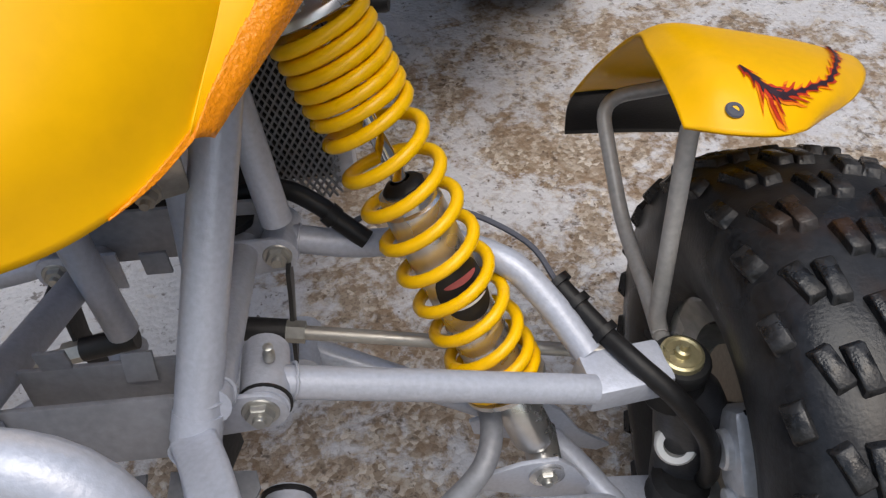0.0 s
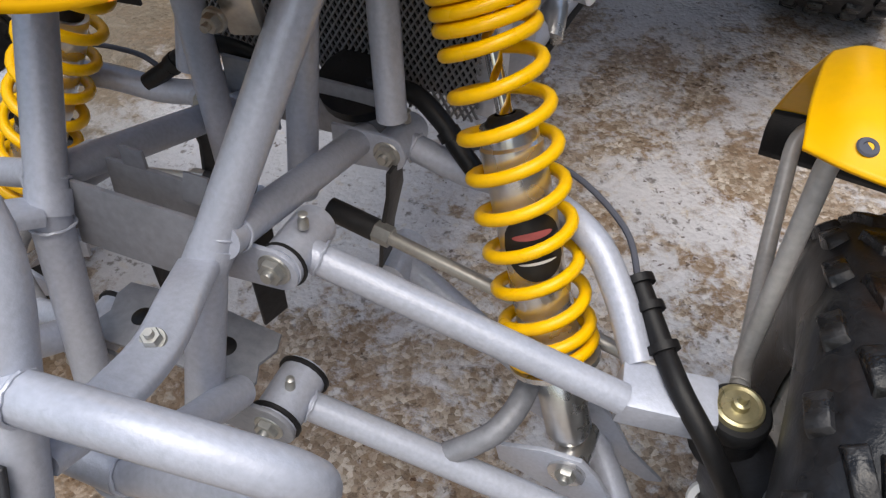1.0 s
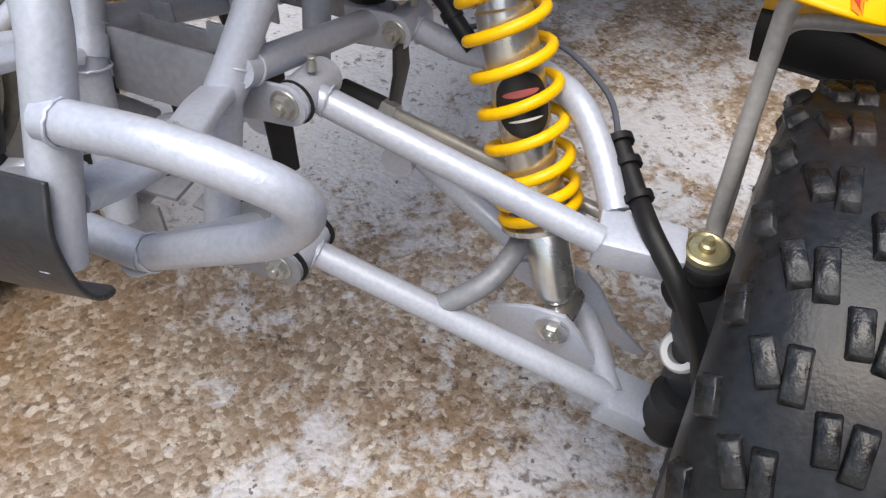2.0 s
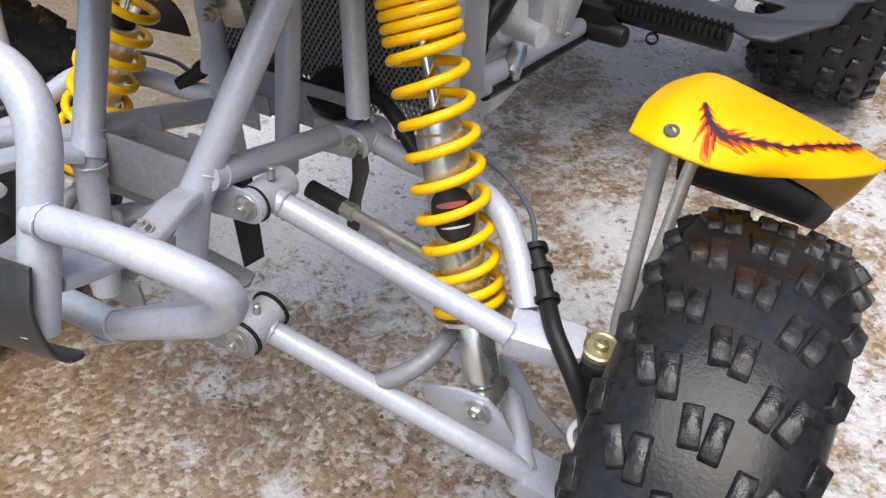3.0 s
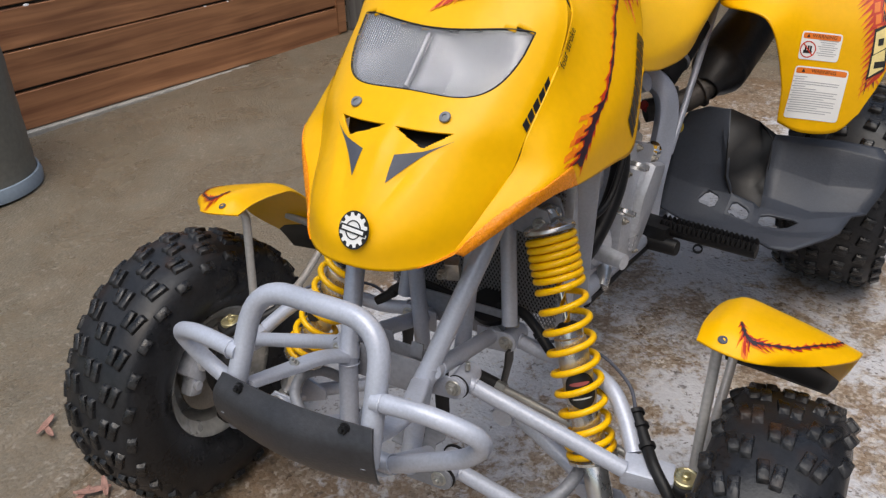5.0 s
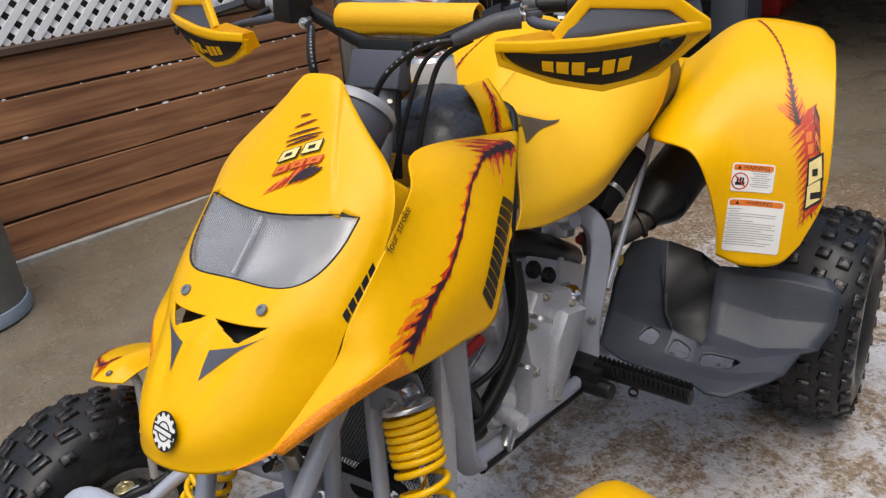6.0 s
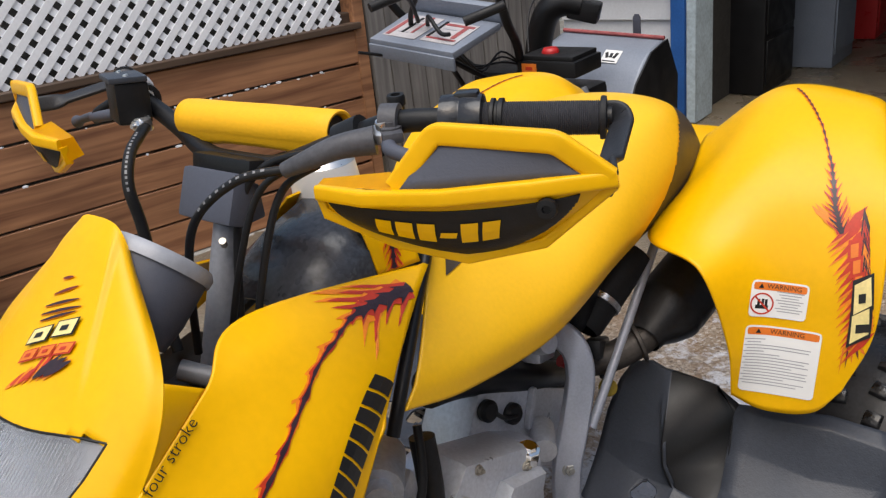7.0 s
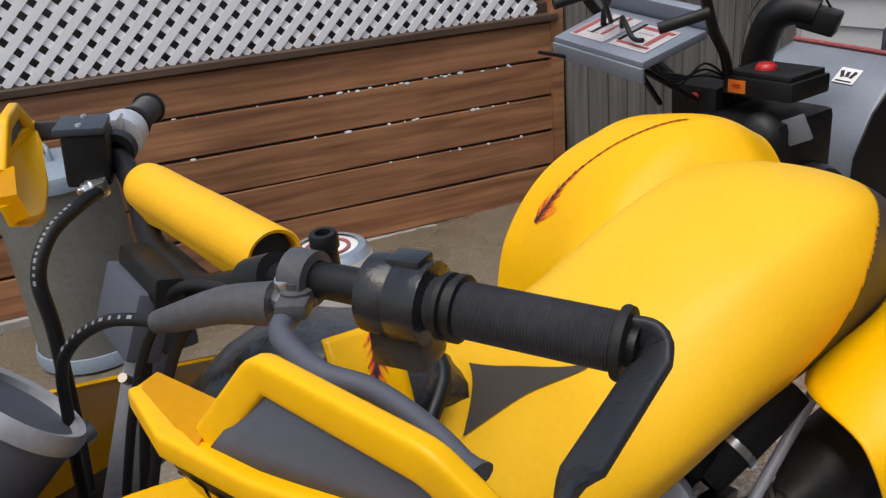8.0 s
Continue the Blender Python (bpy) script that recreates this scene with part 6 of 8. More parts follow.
    part("air_boot", lathe([(0.026, 0), (0.031, 0.008), (0.033, 0.05), (0.036, 0.07), (0.038, 0.17), (0, 0.17)], (0.058, 0.972, 0.588), (0.023, 0.135, 0.09), 22), RUBBER, QUAD, "black rubber air boot")
    part("boot_clamp", lathe([(0.033, 0.055), (0.0375, 0.055), (0.0375, 0.066), (0.033, 0.066)], (0.058, 0.972, 0.588), (0.023, 0.135, 0.09), 22), BARE, QUAD, "bright hose clamp")


engine()


def foot_guards():
    """A moulded tray: inner shin panel, floor with three drain holes, deep heel pocket and outer wing."""
    cols = [[(0.112, 0.845, 0.338), (0.111, 0.862, 0.345), (0.100, 0.915, 0.362), (0.096, 0.940, 0.375), (0.092, 0.984, 0.424), (0.095, 1.029, 0.466), (0.105, 1.064, 0.486), (0.111, 1.073, 0.484)],
            [(0.180, 0.808, 0.336), (0.178, 0.828, 0.336), (0.178, 0.862, 0.354), (0.176, 0.908, 0.372), (0.162, 0.940, 0.415), (0.155, 0.985, 0.474), (0.155, 1.030, 0.518), (0.156, 1.040, 0.516)],
            [(0.250, 0.792, 0.339), (0.246, 0.820, 0.338), (0.243, 0.856, 0.350), (0.240, 0.900, 0.372), (0.222, 0.922, 0.430), (0.208, 0.960, 0.490), (0.196, 1.000, 0.530), (0.195, 1.012, 0.526)],
            [(0.266, 0.789, 0.340), (0.262, 0.817, 0.339), (0.254, 0.850, 0.347), (0.256, 0.899, 0.374), (0.241, 0.898, 0.412), (0.237, 0.905, 0.452), (0.213, 0.995, 0.534), (0.212, 1.008, 0.529)],
            [(0.312, 0.778, 0.343), (0.312, 0.806, 0.342), (0.312, 0.848, 0.338), (0.308, 0.905, 0.360), (0.290, 1.040, 0.335), (0.285, 1.090, 0.390), (0.272, 1.050, 0.492), (0.266, 1.050, 0.494)],
            [(0.345, 0.765, 0.345), (0.341, 0.798, 0.348), (0.324, 0.843, 0.337), (0.322, 0.905, 0.350), (0.315, 0.955, 0.358), (0.309, 1.000, 0.410), (0.3075, 1.030, 0.462), (0.310, 1.045, 0.470)],
            [(0.372, 0.745, 0.347), (0.386, 0.786, 0.353), (0.402, 0.842, 0.339), (0.418, 0.900, 0.346), (0.420, 0.962, 0.336), (0.438, 1.035, 0.372), (0.446, 1.075, 0.446), (0.440, 1.105, 0.455)],
            [(0.412, 0.744, 0.350), (0.470, 0.812, 0.358), (0.490, 0.895, 0.337), (0.503, 0.965, 0.345), (0.530, 1.010, 0.335), (0.552, 1.055, 0.375), (0.552, 1.080, 0.432), (0.525, 1.105, 0.452)]]
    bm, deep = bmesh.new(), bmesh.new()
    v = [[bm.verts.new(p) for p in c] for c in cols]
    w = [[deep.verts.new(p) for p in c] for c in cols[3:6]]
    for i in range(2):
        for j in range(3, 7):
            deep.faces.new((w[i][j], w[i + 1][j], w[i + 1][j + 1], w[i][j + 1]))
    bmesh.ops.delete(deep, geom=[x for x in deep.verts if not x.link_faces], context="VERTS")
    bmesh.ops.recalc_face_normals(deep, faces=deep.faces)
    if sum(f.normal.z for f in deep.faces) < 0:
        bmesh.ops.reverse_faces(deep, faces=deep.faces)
    lp = lambda a, b, t: a + (b - a) * t
    holes = {(1, 2): ((0.16, 0.16), (0.80, 0.02), (0.92, 0.76), (0.46, 0.97)), (3, 2): ((0.10, 0.04), (0.86, 0.06), (0.90, 0.58), (0.24, 0.76)), (5, 2): ((0.05, 0.06), (0.74, 0.12), (0.97, 0.82), (0.05, 0.74))}
    for i in range(len(cols) - 1):
        for j in range(7):
            q = (v[i][j], v[i + 1][j], v[i + 1][j + 1], v[i][j + 1])
            if i in (3, 4) and j > 2:
                continue
            if (i, j) not in holes:
                bm.faces.new(q)
                continue
            a, b, c, d = (x.co.copy() for x in q)
            cs = [lp(lp(a, b, s), lp(d, c, s), t) for s, t in holes[i, j]]
            ring = []
            for k in range(4):
                ring += [bm.verts.new(cs[k].lerp(cs[k - 1], 0.2)), bm.verts.new(cs[k].lerp(cs[(k + 1) % 4], 0.2))]
            for k in range(4):
                bm.faces.new((q[k], q[(k + 1) % 4], ring[(2 * k + 2) % 8], ring[2 * k + 1]))
                bm.faces.new((q[k], ring[2 * k + 1], ring[2 * k]))
    bmesh.ops.recalc_face_normals(bm, faces=bm.faces)
    if sum(f.normal.z for f in bm.faces) < 0:
        bmesh.ops.reverse_faces(bm, faces=bm.faces)
    sharp = [e for e in bm.edges if len(e.link_faces) == 2 and e.calc_face_angle(0) > 0.22]
    bmesh.ops.bevel(bm, geom=sharp, offset=0.0055, segments=2, affect="EDGES", profile=0.5, clamp_overlap=True)
    l, r = both("foot_guard", bm, GREY, QUAD, "moulded dark grey plastic foot guard", hard=180)
    for o in (l, r):
        sub = o.modifiers.new("fine_mesh", "SUBSURF")
        sub.subdivision_type = "SIMPLE"
        sub.levels = sub.render_levels = 2
        wall = o.modifiers.new("thickness", "SOLIDIFY")
        wall.thickness, wall.offset = 0.005, -1
    # Black lining holds the heel pocket's darkness in its colour.
    for o, g in zip(both("heel_recess", deep, BLACK, QUAD, "black lining that darkens the heel recess", hard=180), (l, r)):
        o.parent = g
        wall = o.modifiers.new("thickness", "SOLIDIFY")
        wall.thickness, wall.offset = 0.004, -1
    for p, q in ((0.345, 1.128), (0.395, 1.116)):
        tab = both("fender_tab", box((0.036, 0.030, 0.026), pose(p, q, 0.452, 30, 0, -8), 0.006), GREY, QUAD)
        for o, g in zip(tab, (l, r)):
            o.parent = g
    for o, g in zip(both("rivet", lathe([(0, 0.002), (0.004, 0.002), (0.005, 0)], (0.150, 1.068, 0.478), (0.5, -0.8, 0.4), 12), BLACK, QUAD), (l, r)):
        o.parent = g
    peg = [tube([(0.115, 0.757, 0.336), (0.352, 0.730, 0.338)], 0.0155, 12)]
    for k in range(20):
        p = Vector((0.150, 0.754, 0.352)).lerp(Vector((0.347, 0.731, 0.354)), k / 19)
        for dy in (-0.013, 0.013):
            peg.append(lathe([(0.0055, -0.008), (0.006, 0.001), (0.0018, 0.009), (0, 0.0095)], p + Vector((0, dy, 0)), (0, 0, 1), 6))
    l, r = both("foot_peg", merge(*peg), BLACK, QUAD, "black toothed foot peg")
    for p, q in zip((l, r), both("peg_mount", merge(box((0.085, 0.055, 0.042), pose(0.130, 0.748, 0.331, 0, 0, -10), 0.006), lathe([(0, 0.10), (0.016, 0.10), (0.018, 0.095), (0.018, 0), (0, 0)], (0.095, 0.735, 0.306), (1, -0.15, 0.05), 16)), BLACK, QUAD)):
        q.parent = p
    for p, q in zip((l, r), both("peg_spring", lathe([(0.008, 0), (0.0105, 0.002), (0.0105, 0.008), (0.008, 0.010), (0.008, 0)], (0.232, 0.742, 0.311), (0.2, -1, 0.1), 16), BLACK, QUAD)):
        q.parent = p


foot_guards()

RF = Skin([[(0.312, 1.000, 0.516), (0.362, 1.010, 0.497), (0.428, 1.034, 0.499), (0.466, 1.050, 0.542)],
           [(0.308, 0.990, 0.616), (0.358, 1.036, 0.616), (0.435, 1.062, 0.623), (0.498, 1.074, 0.634)],
           [(0.262, 0.985, 0.740), (0.328, 1.062, 0.738), (0.435, 1.100, 0.740), (0.499, 1.108, 0.742)],
           [(0.146, 1.048, 0.752), (0.290, 1.140, 0.845), (0.425, 1.180, 0.848), (0.482, 1.188, 0.842)],
           [(0.150, 1.190, 0.796), (0.258, 1.290, 0.917), (0.405, 1.305, 0.918), (0.455, 1.305, 0.894)],
           [(0.128, 1.335, 0.842), (0.245, 1.395, 0.926), (0.390, 1.410, 0.912), (0.428, 1.415, 0.880)],
           [(0.140, 1.450, 0.800), (0.245, 1.490, 0.880), (0.375, 1.490, 0.865), (0.425, 1.490, 0.835)]])


def rear_fenders():
    l, r = both("rear_fender", RF.sheet(48, 84, 0.004, (0.2, -1, 0.3)), YELLOW, QUAD, "large glossy yellow plastic rear fender")
    part("seat_tail", box((0.29, 0.22, 0.03), pose(0, 1.38, 0.80), 0.012), YELLOW, QUAD)
    path = [(1.24, 4.4), (1.42, 3.95), (1.58, 3.58), (1.74, 3.09), (1.85, 2.6), (1.98, 2.3)]
    of = (0.2, -1, 0.3)

    def claw(sh, flip, p, q, wd, mt, lift, nm="slash_print"):
        """A tapered stroke from p to q over the fender."""
        du, dv = q[0] - p[0], q[1] - p[1]
        k = wd / max(1e-6, math.hypot(du * 0.09, dv * 0.11))
        nu, nv = -dv * k, du * k
        print_quad(RF, [p, (p[0] + du * 0.35 + nu, p[1] + dv * 0.35 + nv), q, (p[0] + du * 0.35 - nu, p[1] + dv * 0.35 - nv)], mt, sh, lift, of, nm, n=3, flip=flip)
    for side, sh in ((1, l), (-1, r)):
        fl = side < 0
        for nm, mt, f, lift, seed in (("flame_outer", FLAME, 1.35, 0.0012, 23), ("flame_red", RED, 0.95, 0.0016, 24), ("flame_core", PURPLE, 0.6, 0.0020, 25)):
            bm = flame_strip(RF, path, lambda k: f * (0.0028 + 0.013 * max(0, min(1, (k - 0.55) / 0.35))), of, lift, seed, 24, lambda k: 0.46)
            part(nm, bm if side > 0 else mirrored(bm), mt, sh, "purple, red and orange flame print", smooth=False)
        if fl:
            continue
        rnd = random.Random(8)
        # the burning mass beside the blocks, as overlapping tongues
        for k in range(15):
            t = k / 14
            u0, v0 = 2.02 + 0.62 * t, 2.42 - 1.55 * t
            for mt, wd, ln, lift in ((FLAME, 0.0085, 1.0, 0.0011), (RED, 0.0070, 0.8, 0.0015)):
                claw(sh, fl, (u0 + 0.36, v0 + 0.22), (u0 - 0.20 * ln - 0.08 * rnd.random(), v0 - 0.30 * ln), wd * rnd.uniform(0.7, 1.2), mt, lift + 0.00002 * k, "flame_print")
        for k in range(8):
            t = k / 7
            claw(sh, fl, (2.30 + 0.30 * t, 2.62 - 0.95 * t), (2.62 + 0.33 * t, 1.90 - 0.80 * t), 0.0110, (PURPLE, RED, PURPLE, FLAME)[k % 4], 0.0019 + 0.00003 * k, "flame_core")
        for k in range(5):
            claw(sh, fl, (2.40 + 0.10 * k, 0.92 - 0.02 * k), (2.50 + 0.13 * k, 0.46 + 0.06 * k), 0.0026, (ORANGE, DEEPRED)[k % 2], 0.0014)
        # the emblem's blocks: one narrow row above, two large outlined blocks below
        for a, mt, lift, g in (((2.16, 2.18), RED, 0.0026, 0.05), ((2.16, 2.18), ORANGE, 0.0031, 0.0)):
            for k in range(3):
                u0, v0 = a[0] + 0.10 * k, a[1] - 0.19 * k
                print_quad(RF, [(u0 - g, v0 + g), (u0 + 0.15 + g, v0 + 0.03 + g), (u0 + 0.19 + g, v0 - 0.13 - g), (u0 + 0.04 - g, v0 - 0.16 - g)], mt, sh, lift, of, "emblem_bar", n=3, flip=fl)
        for k, (u0, v0) in enumerate(((2.36, 1.66), (2.42, 1.26))):
            for g, mt, lift in ((0.055, INK, 0.0036), (0.0, PALEYELLOW, 0.0041)):
                print_quad(RF, [(u0 + 0.02 - g, v0 + 0.04 + g), (u0 + 0.36 + g, v0 + 0.16 + g), (u0 + 0.46 + g, v0 - 0.20 - g), (u0 + 0.10 - g, v0 - 0.34 - g)], mt, sh, lift, of, "emblem_bar", n=4, flip=fl)
            print_quad(RF, [(u0 + 0.14, v0 - 0.07), (u0 + 0.30 + 0.14 * k, v0 - 0.05), (u0 + 0.32 + 0.14 * k, v0 - 0.17), (u0 + 0.17, v0 - 0.19)], INK, sh, 0.0046, of, "emblem_slot", n=2, flip=fl)
    # warning labels on the left fender, laid over its curve
    skin_bm = RF.sheet(60, 100, 0, of)
    skin_bm.normal_update()
    tree = BVHTree.FromBMesh(skin_bm)
    skin_bm.free()

    def laid(bm, m):
        nz = (m.to_3x3() @ Vector((0, 0, 1))).normalized()
        for v in bm.verts:
            p = m @ Vector((v.co.x, v.co.y, 0))
            hit, nn, _, _ = tree.ray_cast(p + nz * 0.08, -nz, 0.2)
            if hit is not None:
                v.co = hit + (nn if nn.dot(nz) > 0 else -nn) * (0.0012 + v.co.z)
        return bm

    def flat(w, h, x=0.0, y=0.0, z=0.0, turn=0.0, r=0.0):
        """A thin plate, cut fine enough to follow a curve; r rounds its corners."""
        bm = bmesh.new()
        nx, ny = max(2, int(w / 0.006)), max(2, int(h / 0.006))
        bmesh.ops.create_grid(bm, x_segments=nx, y_segments=ny, size=0.5)
        for v in bm.verts:
            v.co = Vector((v.co.x * w, v.co.y * h, 0))
            if r:
                dx, dy = abs(v.co.x) - (w / 2 - r), abs(v.co.y) - (h / 2 - r)
                if dx > 0 and dy > 0 and math.hypot(dx, dy) > r:
                    k = r / math.hypot(dx, dy)
                    v.co.x, v.co.y = math.copysign(w / 2 - r + dx * k, v.co.x), math.copysign(h / 2 - r + dy * k, v.co.y)
        bm.transform(pose(x, y, z, 0, 0, turn))
        return bm
    for nm, o, sz in (("small", (0.361, 1.063, 0.674), (0.084, 0.058)), ("large", (0.3765, 1.030, 0.580), (0.112, 0.112))):
        m = plane_of(o, (0.107, 0.030, -0.009), (0.0, 0.26, 1.08))
        lab = part("warning_label", laid(flat(sz[0], sz[1], r=0.006), m), WHITE, l, "white warning label with an orange heading", smooth=False)
        hh = 0.012
        y = sz[1] / 2 - hh / 2 - 0.003
        part("heading_band", laid(flat(sz[0] - 0.006, hh, 0, y, 0.0003, r=0.003), m), ORANGE, lab, smooth=False)
        part("heading_word", laid(lettering("WARNING", 0.0105, pose(0.006, y, 0.0006), 0.0), m), INK, lab, "black WARNING lettering", smooth=False)
        part("alert_triangle", laid(outline([(-0.004, -0.0032), (0.004, -0.0032), (0, 0.004)], 0.0002, pose(-sz[0] * 0.33, y, 0.0006)), m), INK, lab, smooth=False)
        if nm == "small":
            ring = lathe([(0.0150, 0.0005), (0.0175, 0.0005)], (-0.024, -0.008, 0), (0, 0, 1), 28)
            part("ban_ring", laid(merge(ring, flat(0.032, 0.0026, -0.024, -0.008, 0.0005, -45)), m), RED, lab, "red prohibition ring", smooth=False)
            part("ban_sign", laid(merge(flat(0.019, 0.006, -0.024, -0.013, 0.0003), flat(0.004, 0.011, -0.029, -0.006, 0.0003), flat(0.004, 0.010, -0.023, -0.005, 0.0003), flat(0.004, 0.011, -0.018, -0.006, 0.0003)), m), INK, lab, smooth=False)
            rows = [(0.016, 0.013 - 0.0044 * k, 0.040 - 0.007 * (k % 3), 0.0013) for k in range(8)]
        else:
            rows = [(-0.006 + 0.004 * (k % 2), 0.034 - 0.0050 * k, (0.030, 0.020, 0.098, 0.092, 0.030, 0.050, 0.098, 0.088, 0.098, 0.070, 0.098, 0.092, 0.098, 0.060, 0.095, 0.08)[k], 0.0014) for k in range(16)]
        for x, yy, w, h in rows:
            part("text_line", laid(flat(w, h, x - (0.098 - w) / 2 * (nm == "large"), yy, 0.0003), m), INKGREY, lab, smooth=False)


rear_fenders()

SEAT = Skin(sym([[(0, 0.585, 0.940), (0.045, 0.585, 0.937), (0.076, 0.578, 0.918), (0.116, 0.520, 0.868), (0.163, 0.440, 0.822), (0.173, 0.404, 0.799)],
                 [(0, 0.668, 0.905), (0.046, 0.668, 0.900), (0.080, 0.660, 0.878), (0.132, 0.620, 0.838), (0.171, 0.565, 0.796), (0.178, 0.512, 0.768)],
                 [(0, 0.805, 0.870), (0.052, 0.803, 0.865), (0.098, 0.796, 0.850), (0.145, 0.780, 0.817), (0.173, 0.750, 0.777), (0.172, 0.711, 0.738)],
                 [(0, 1.010, 0.928), (0.071, 1.009, 0.921), (0.123, 1.005, 0.905), (0.161, 0.995, 0.858), (0.170, 0.965, 0.799), (0.150, 0.930, 0.748)],
                 [(0, 1.170, 0.952), (0.076, 1.168, 0.946), (0.128, 1.162, 0.928), (0.160, 1.140, 0.872), (0.162, 1.098, 0.814), (0.143, 1.050, 0.755)],
                 [(0, 1.295, 0.918), (0.064, 1.292, 0.912), (0.108, 1.282, 0.892), (0.136, 1.260, 0.858), (0.147, 1.226, 0.812), (0.141, 1.200, 0.762)],
                 [(0, 1.350, 0.868), (0.060, 1.346, 0.863), (0.104, 1.332, 0.848), (0.128, 1.308, 0.830), (0.137, 1.300, 0.812), (0.135, 1.290, 0.775)]]))


def seat():
    edge = (4.95, 4.85, 4.42, 3.97, 3.87, 3.76, 3.74)

    def band(u, v):
        a = abs(u - 5)
        i = int(a)
        return edge[i] + (edge[i + 1] - edge[i]) * (a - i)
    s = part("seat", SEAT.sheet(100, 150, 0.004, (0, -0.2, 1), lambda u, v: v < band(u, v)), VINYL, QUAD, "yellow vinyl seat cover")
    part("seat_rear_band", SEAT.sheet(100, [3.6 + 0.016 * k for k in range(151)], 0.004, (0, -0.2, 1), lambda u, v: v >= band(u, v) - 0.02, lift=-0.0006), BROWN, s, "dark brown vinyl rear band")
    for sd in (1, -1):
        print_quad(SEAT, [(5 + sd * 1.38, 0.46), (5 + sd * 1.55, 1.80), (5 + sd * 1.66, 1.72), (5 + sd * 2.62, 0.34)], BROWN, s, 0.0015, (0, -0.2, 1), "knee_patch", "dark vinyl knee patch", n=14)
    both("front_trim", tube(smooth_line([(0.166, 0.385, 0.775), (0.160, 0.415, 0.818), (0.122, 0.495, 0.872), (0.082, 0.575, 0.925), (0.04, 0.588, 0.940)], 5), 0.008, 10), BLACK, QUAD, "black rubber edge trim")


seat()


def tank():
    sk = Skin(sym([[(0, 0.358, 0.923), (0.045, 0.358, 0.918), (0.08, 0.352, 0.898), (0.095, 0.345, 0.846)],
                   [(0, 0.451, 0.985), (0.05, 0.451, 0.98), (0.085, 0.445, 0.95), (0.097, 0.436, 0.878)],
                   [(0, 0.542, 0.986), (0.05, 0.541, 0.981), (0.085, 0.535, 0.95), (0.095, 0.527, 0.878)],
                   [(0, 0.609, 0.924), (0.05, 0.609, 0.922), (0.08, 0.603, 0.91), (0.09, 0.596, 0.869)]]))
    part("tank_cover", sk.sheet(6, 4, 0.004, (0, -0.3, 1)), TANKGREY, QUAD, "scuffed black plastic tank cover with broad facets", hard=14)
    up = Skin([[(0.088, 0.473, 0.919), (0.075, 0.471, 0.965), (0.05, 0.477, 0.993)], [(0.1, 0.533, 0.914), (0.085, 0.535, 0.955), (0.055, 0.542, 0.991)]])
    both("tank_side_panel", up.sheet(12, 10, 0.003, (1, -0.4, 0.5), lift=0.006), YELLOW, QUAD, "yellow tank side panel with flame print")
    for nm, mt, f, lift, seed in (("flame_outer", FLAME, 1.5, 0.0075, 31), ("flame_red", RED, 1.0, 0.0080, 32), ("flame_core", PURPLE, 0.45, 0.0085, 33)):
        both(nm, flame_strip(up, [(0.05, 0.35), (0.7, 0.5), (1.3, 0.62), (1.9, 0.7)], lambda k: f * (0.012 - 0.006 * k), (1, -0.4, 0.5), lift, seed, 8, 0.5), mt, QUAD, "red and orange flame print", smooth=False)
    part("fuel_cap", merge(lathe([(0, 0.03), (0.034, 0.03), (0.042, 0.024), (0.045, 0.0), (0.045, -0.03), (0, -0.03)], (-0.055, 0.545, 0.996), (0, 0, 1), 36)), WHITE, QUAD, "round silver and white fuel cap")
    part("fuel_cap_rim", lathe([(0.030, 0.0325), (0.037, 0.0315), (0.042, 0.025), (0.040, 0.022)], (-0.055, 0.545, 0.996), (0, 0, 1), 36), BARE, QUAD)
    part("fuel_cap_ring", lathe([(0.019, 0.032), (0.0225, 0.032), (0.0225, 0.0305), (0.019, 0.0305), (0.019, 0.032)], (-0.055, 0.545, 0.996), (0, 0, 1), 30), WORNRED, QUAD)
    part("dash_box", merge(box((0.092, 0.028, 0.056), pose(-0.008, 0.348, 1.050, -24, 0, 0), 0.005), box((0.04, 0.03, 0.04), pose(0.0, 0.372, 1.035), 0.004)), GREYCAP, QUAD, "dark grey key switch box")
    stem = part("steering_stem", merge(tube([(0, 0.245, 0.752), (0, 0.37, 1.067)], 0.0165, 16)), SILVER_DULL, QUAD, "grey steering stem")
    part("stem_clamp", box((0.10, 0.045, 0.022), pose(0, 0.377, 1.077, -15), 0.005), BLACK, stem)
    part("stem_clip", tube([(0.018, 0.327, 1.005), (0.024, 0.322, 1.013)], 0.004, 8), STEEL, stem)
    g = part("gauge_pod", lathe([(0, 0.0), (0.042, 0.0), (0.048, 0.03), (0.050, 0.075), (0, 0.075)], (0.027, 0.188, 0.968), (0, 0.74, 0.67), 32), GREYCAP, QUAD, "dark grey round gauge pod")
    part("gauge_ring", lathe([(0.044, 0.075), (0.053, 0.073), (0.054, 0.082), (0.050, 0.088), (0.044, 0.086), (0.044, 0.075)], (0.027, 0.188, 0.968), (0, 0.74, 0.67), 36), RINGGREY, g, "dull grey gauge ring")
    part("gauge_glass", lathe([(0, 0.080), (0.046, 0.080), (0.046, 0.077)], (0.027, 0.188, 0.968), (0, 0.74, 0.67), 32), GREYCAP, g)
    both("hood_support", tube(smooth_line([(0.05, 0.223, 0.917), (0.085, 0.252, 0.902), (0.11, 0.302, 0.903)], 5), 0.011, 12), GAUGE, QUAD)
    part("inner_panel", merge(box((0.18, 0.10, 0.05), pose(0, 0.285, 0.845, 10), 0.01), box((0.05, 0.04, 0.03), pose(0.05, 0.221, 0.886), 0.006)), BLACK, QUAD)


tank()


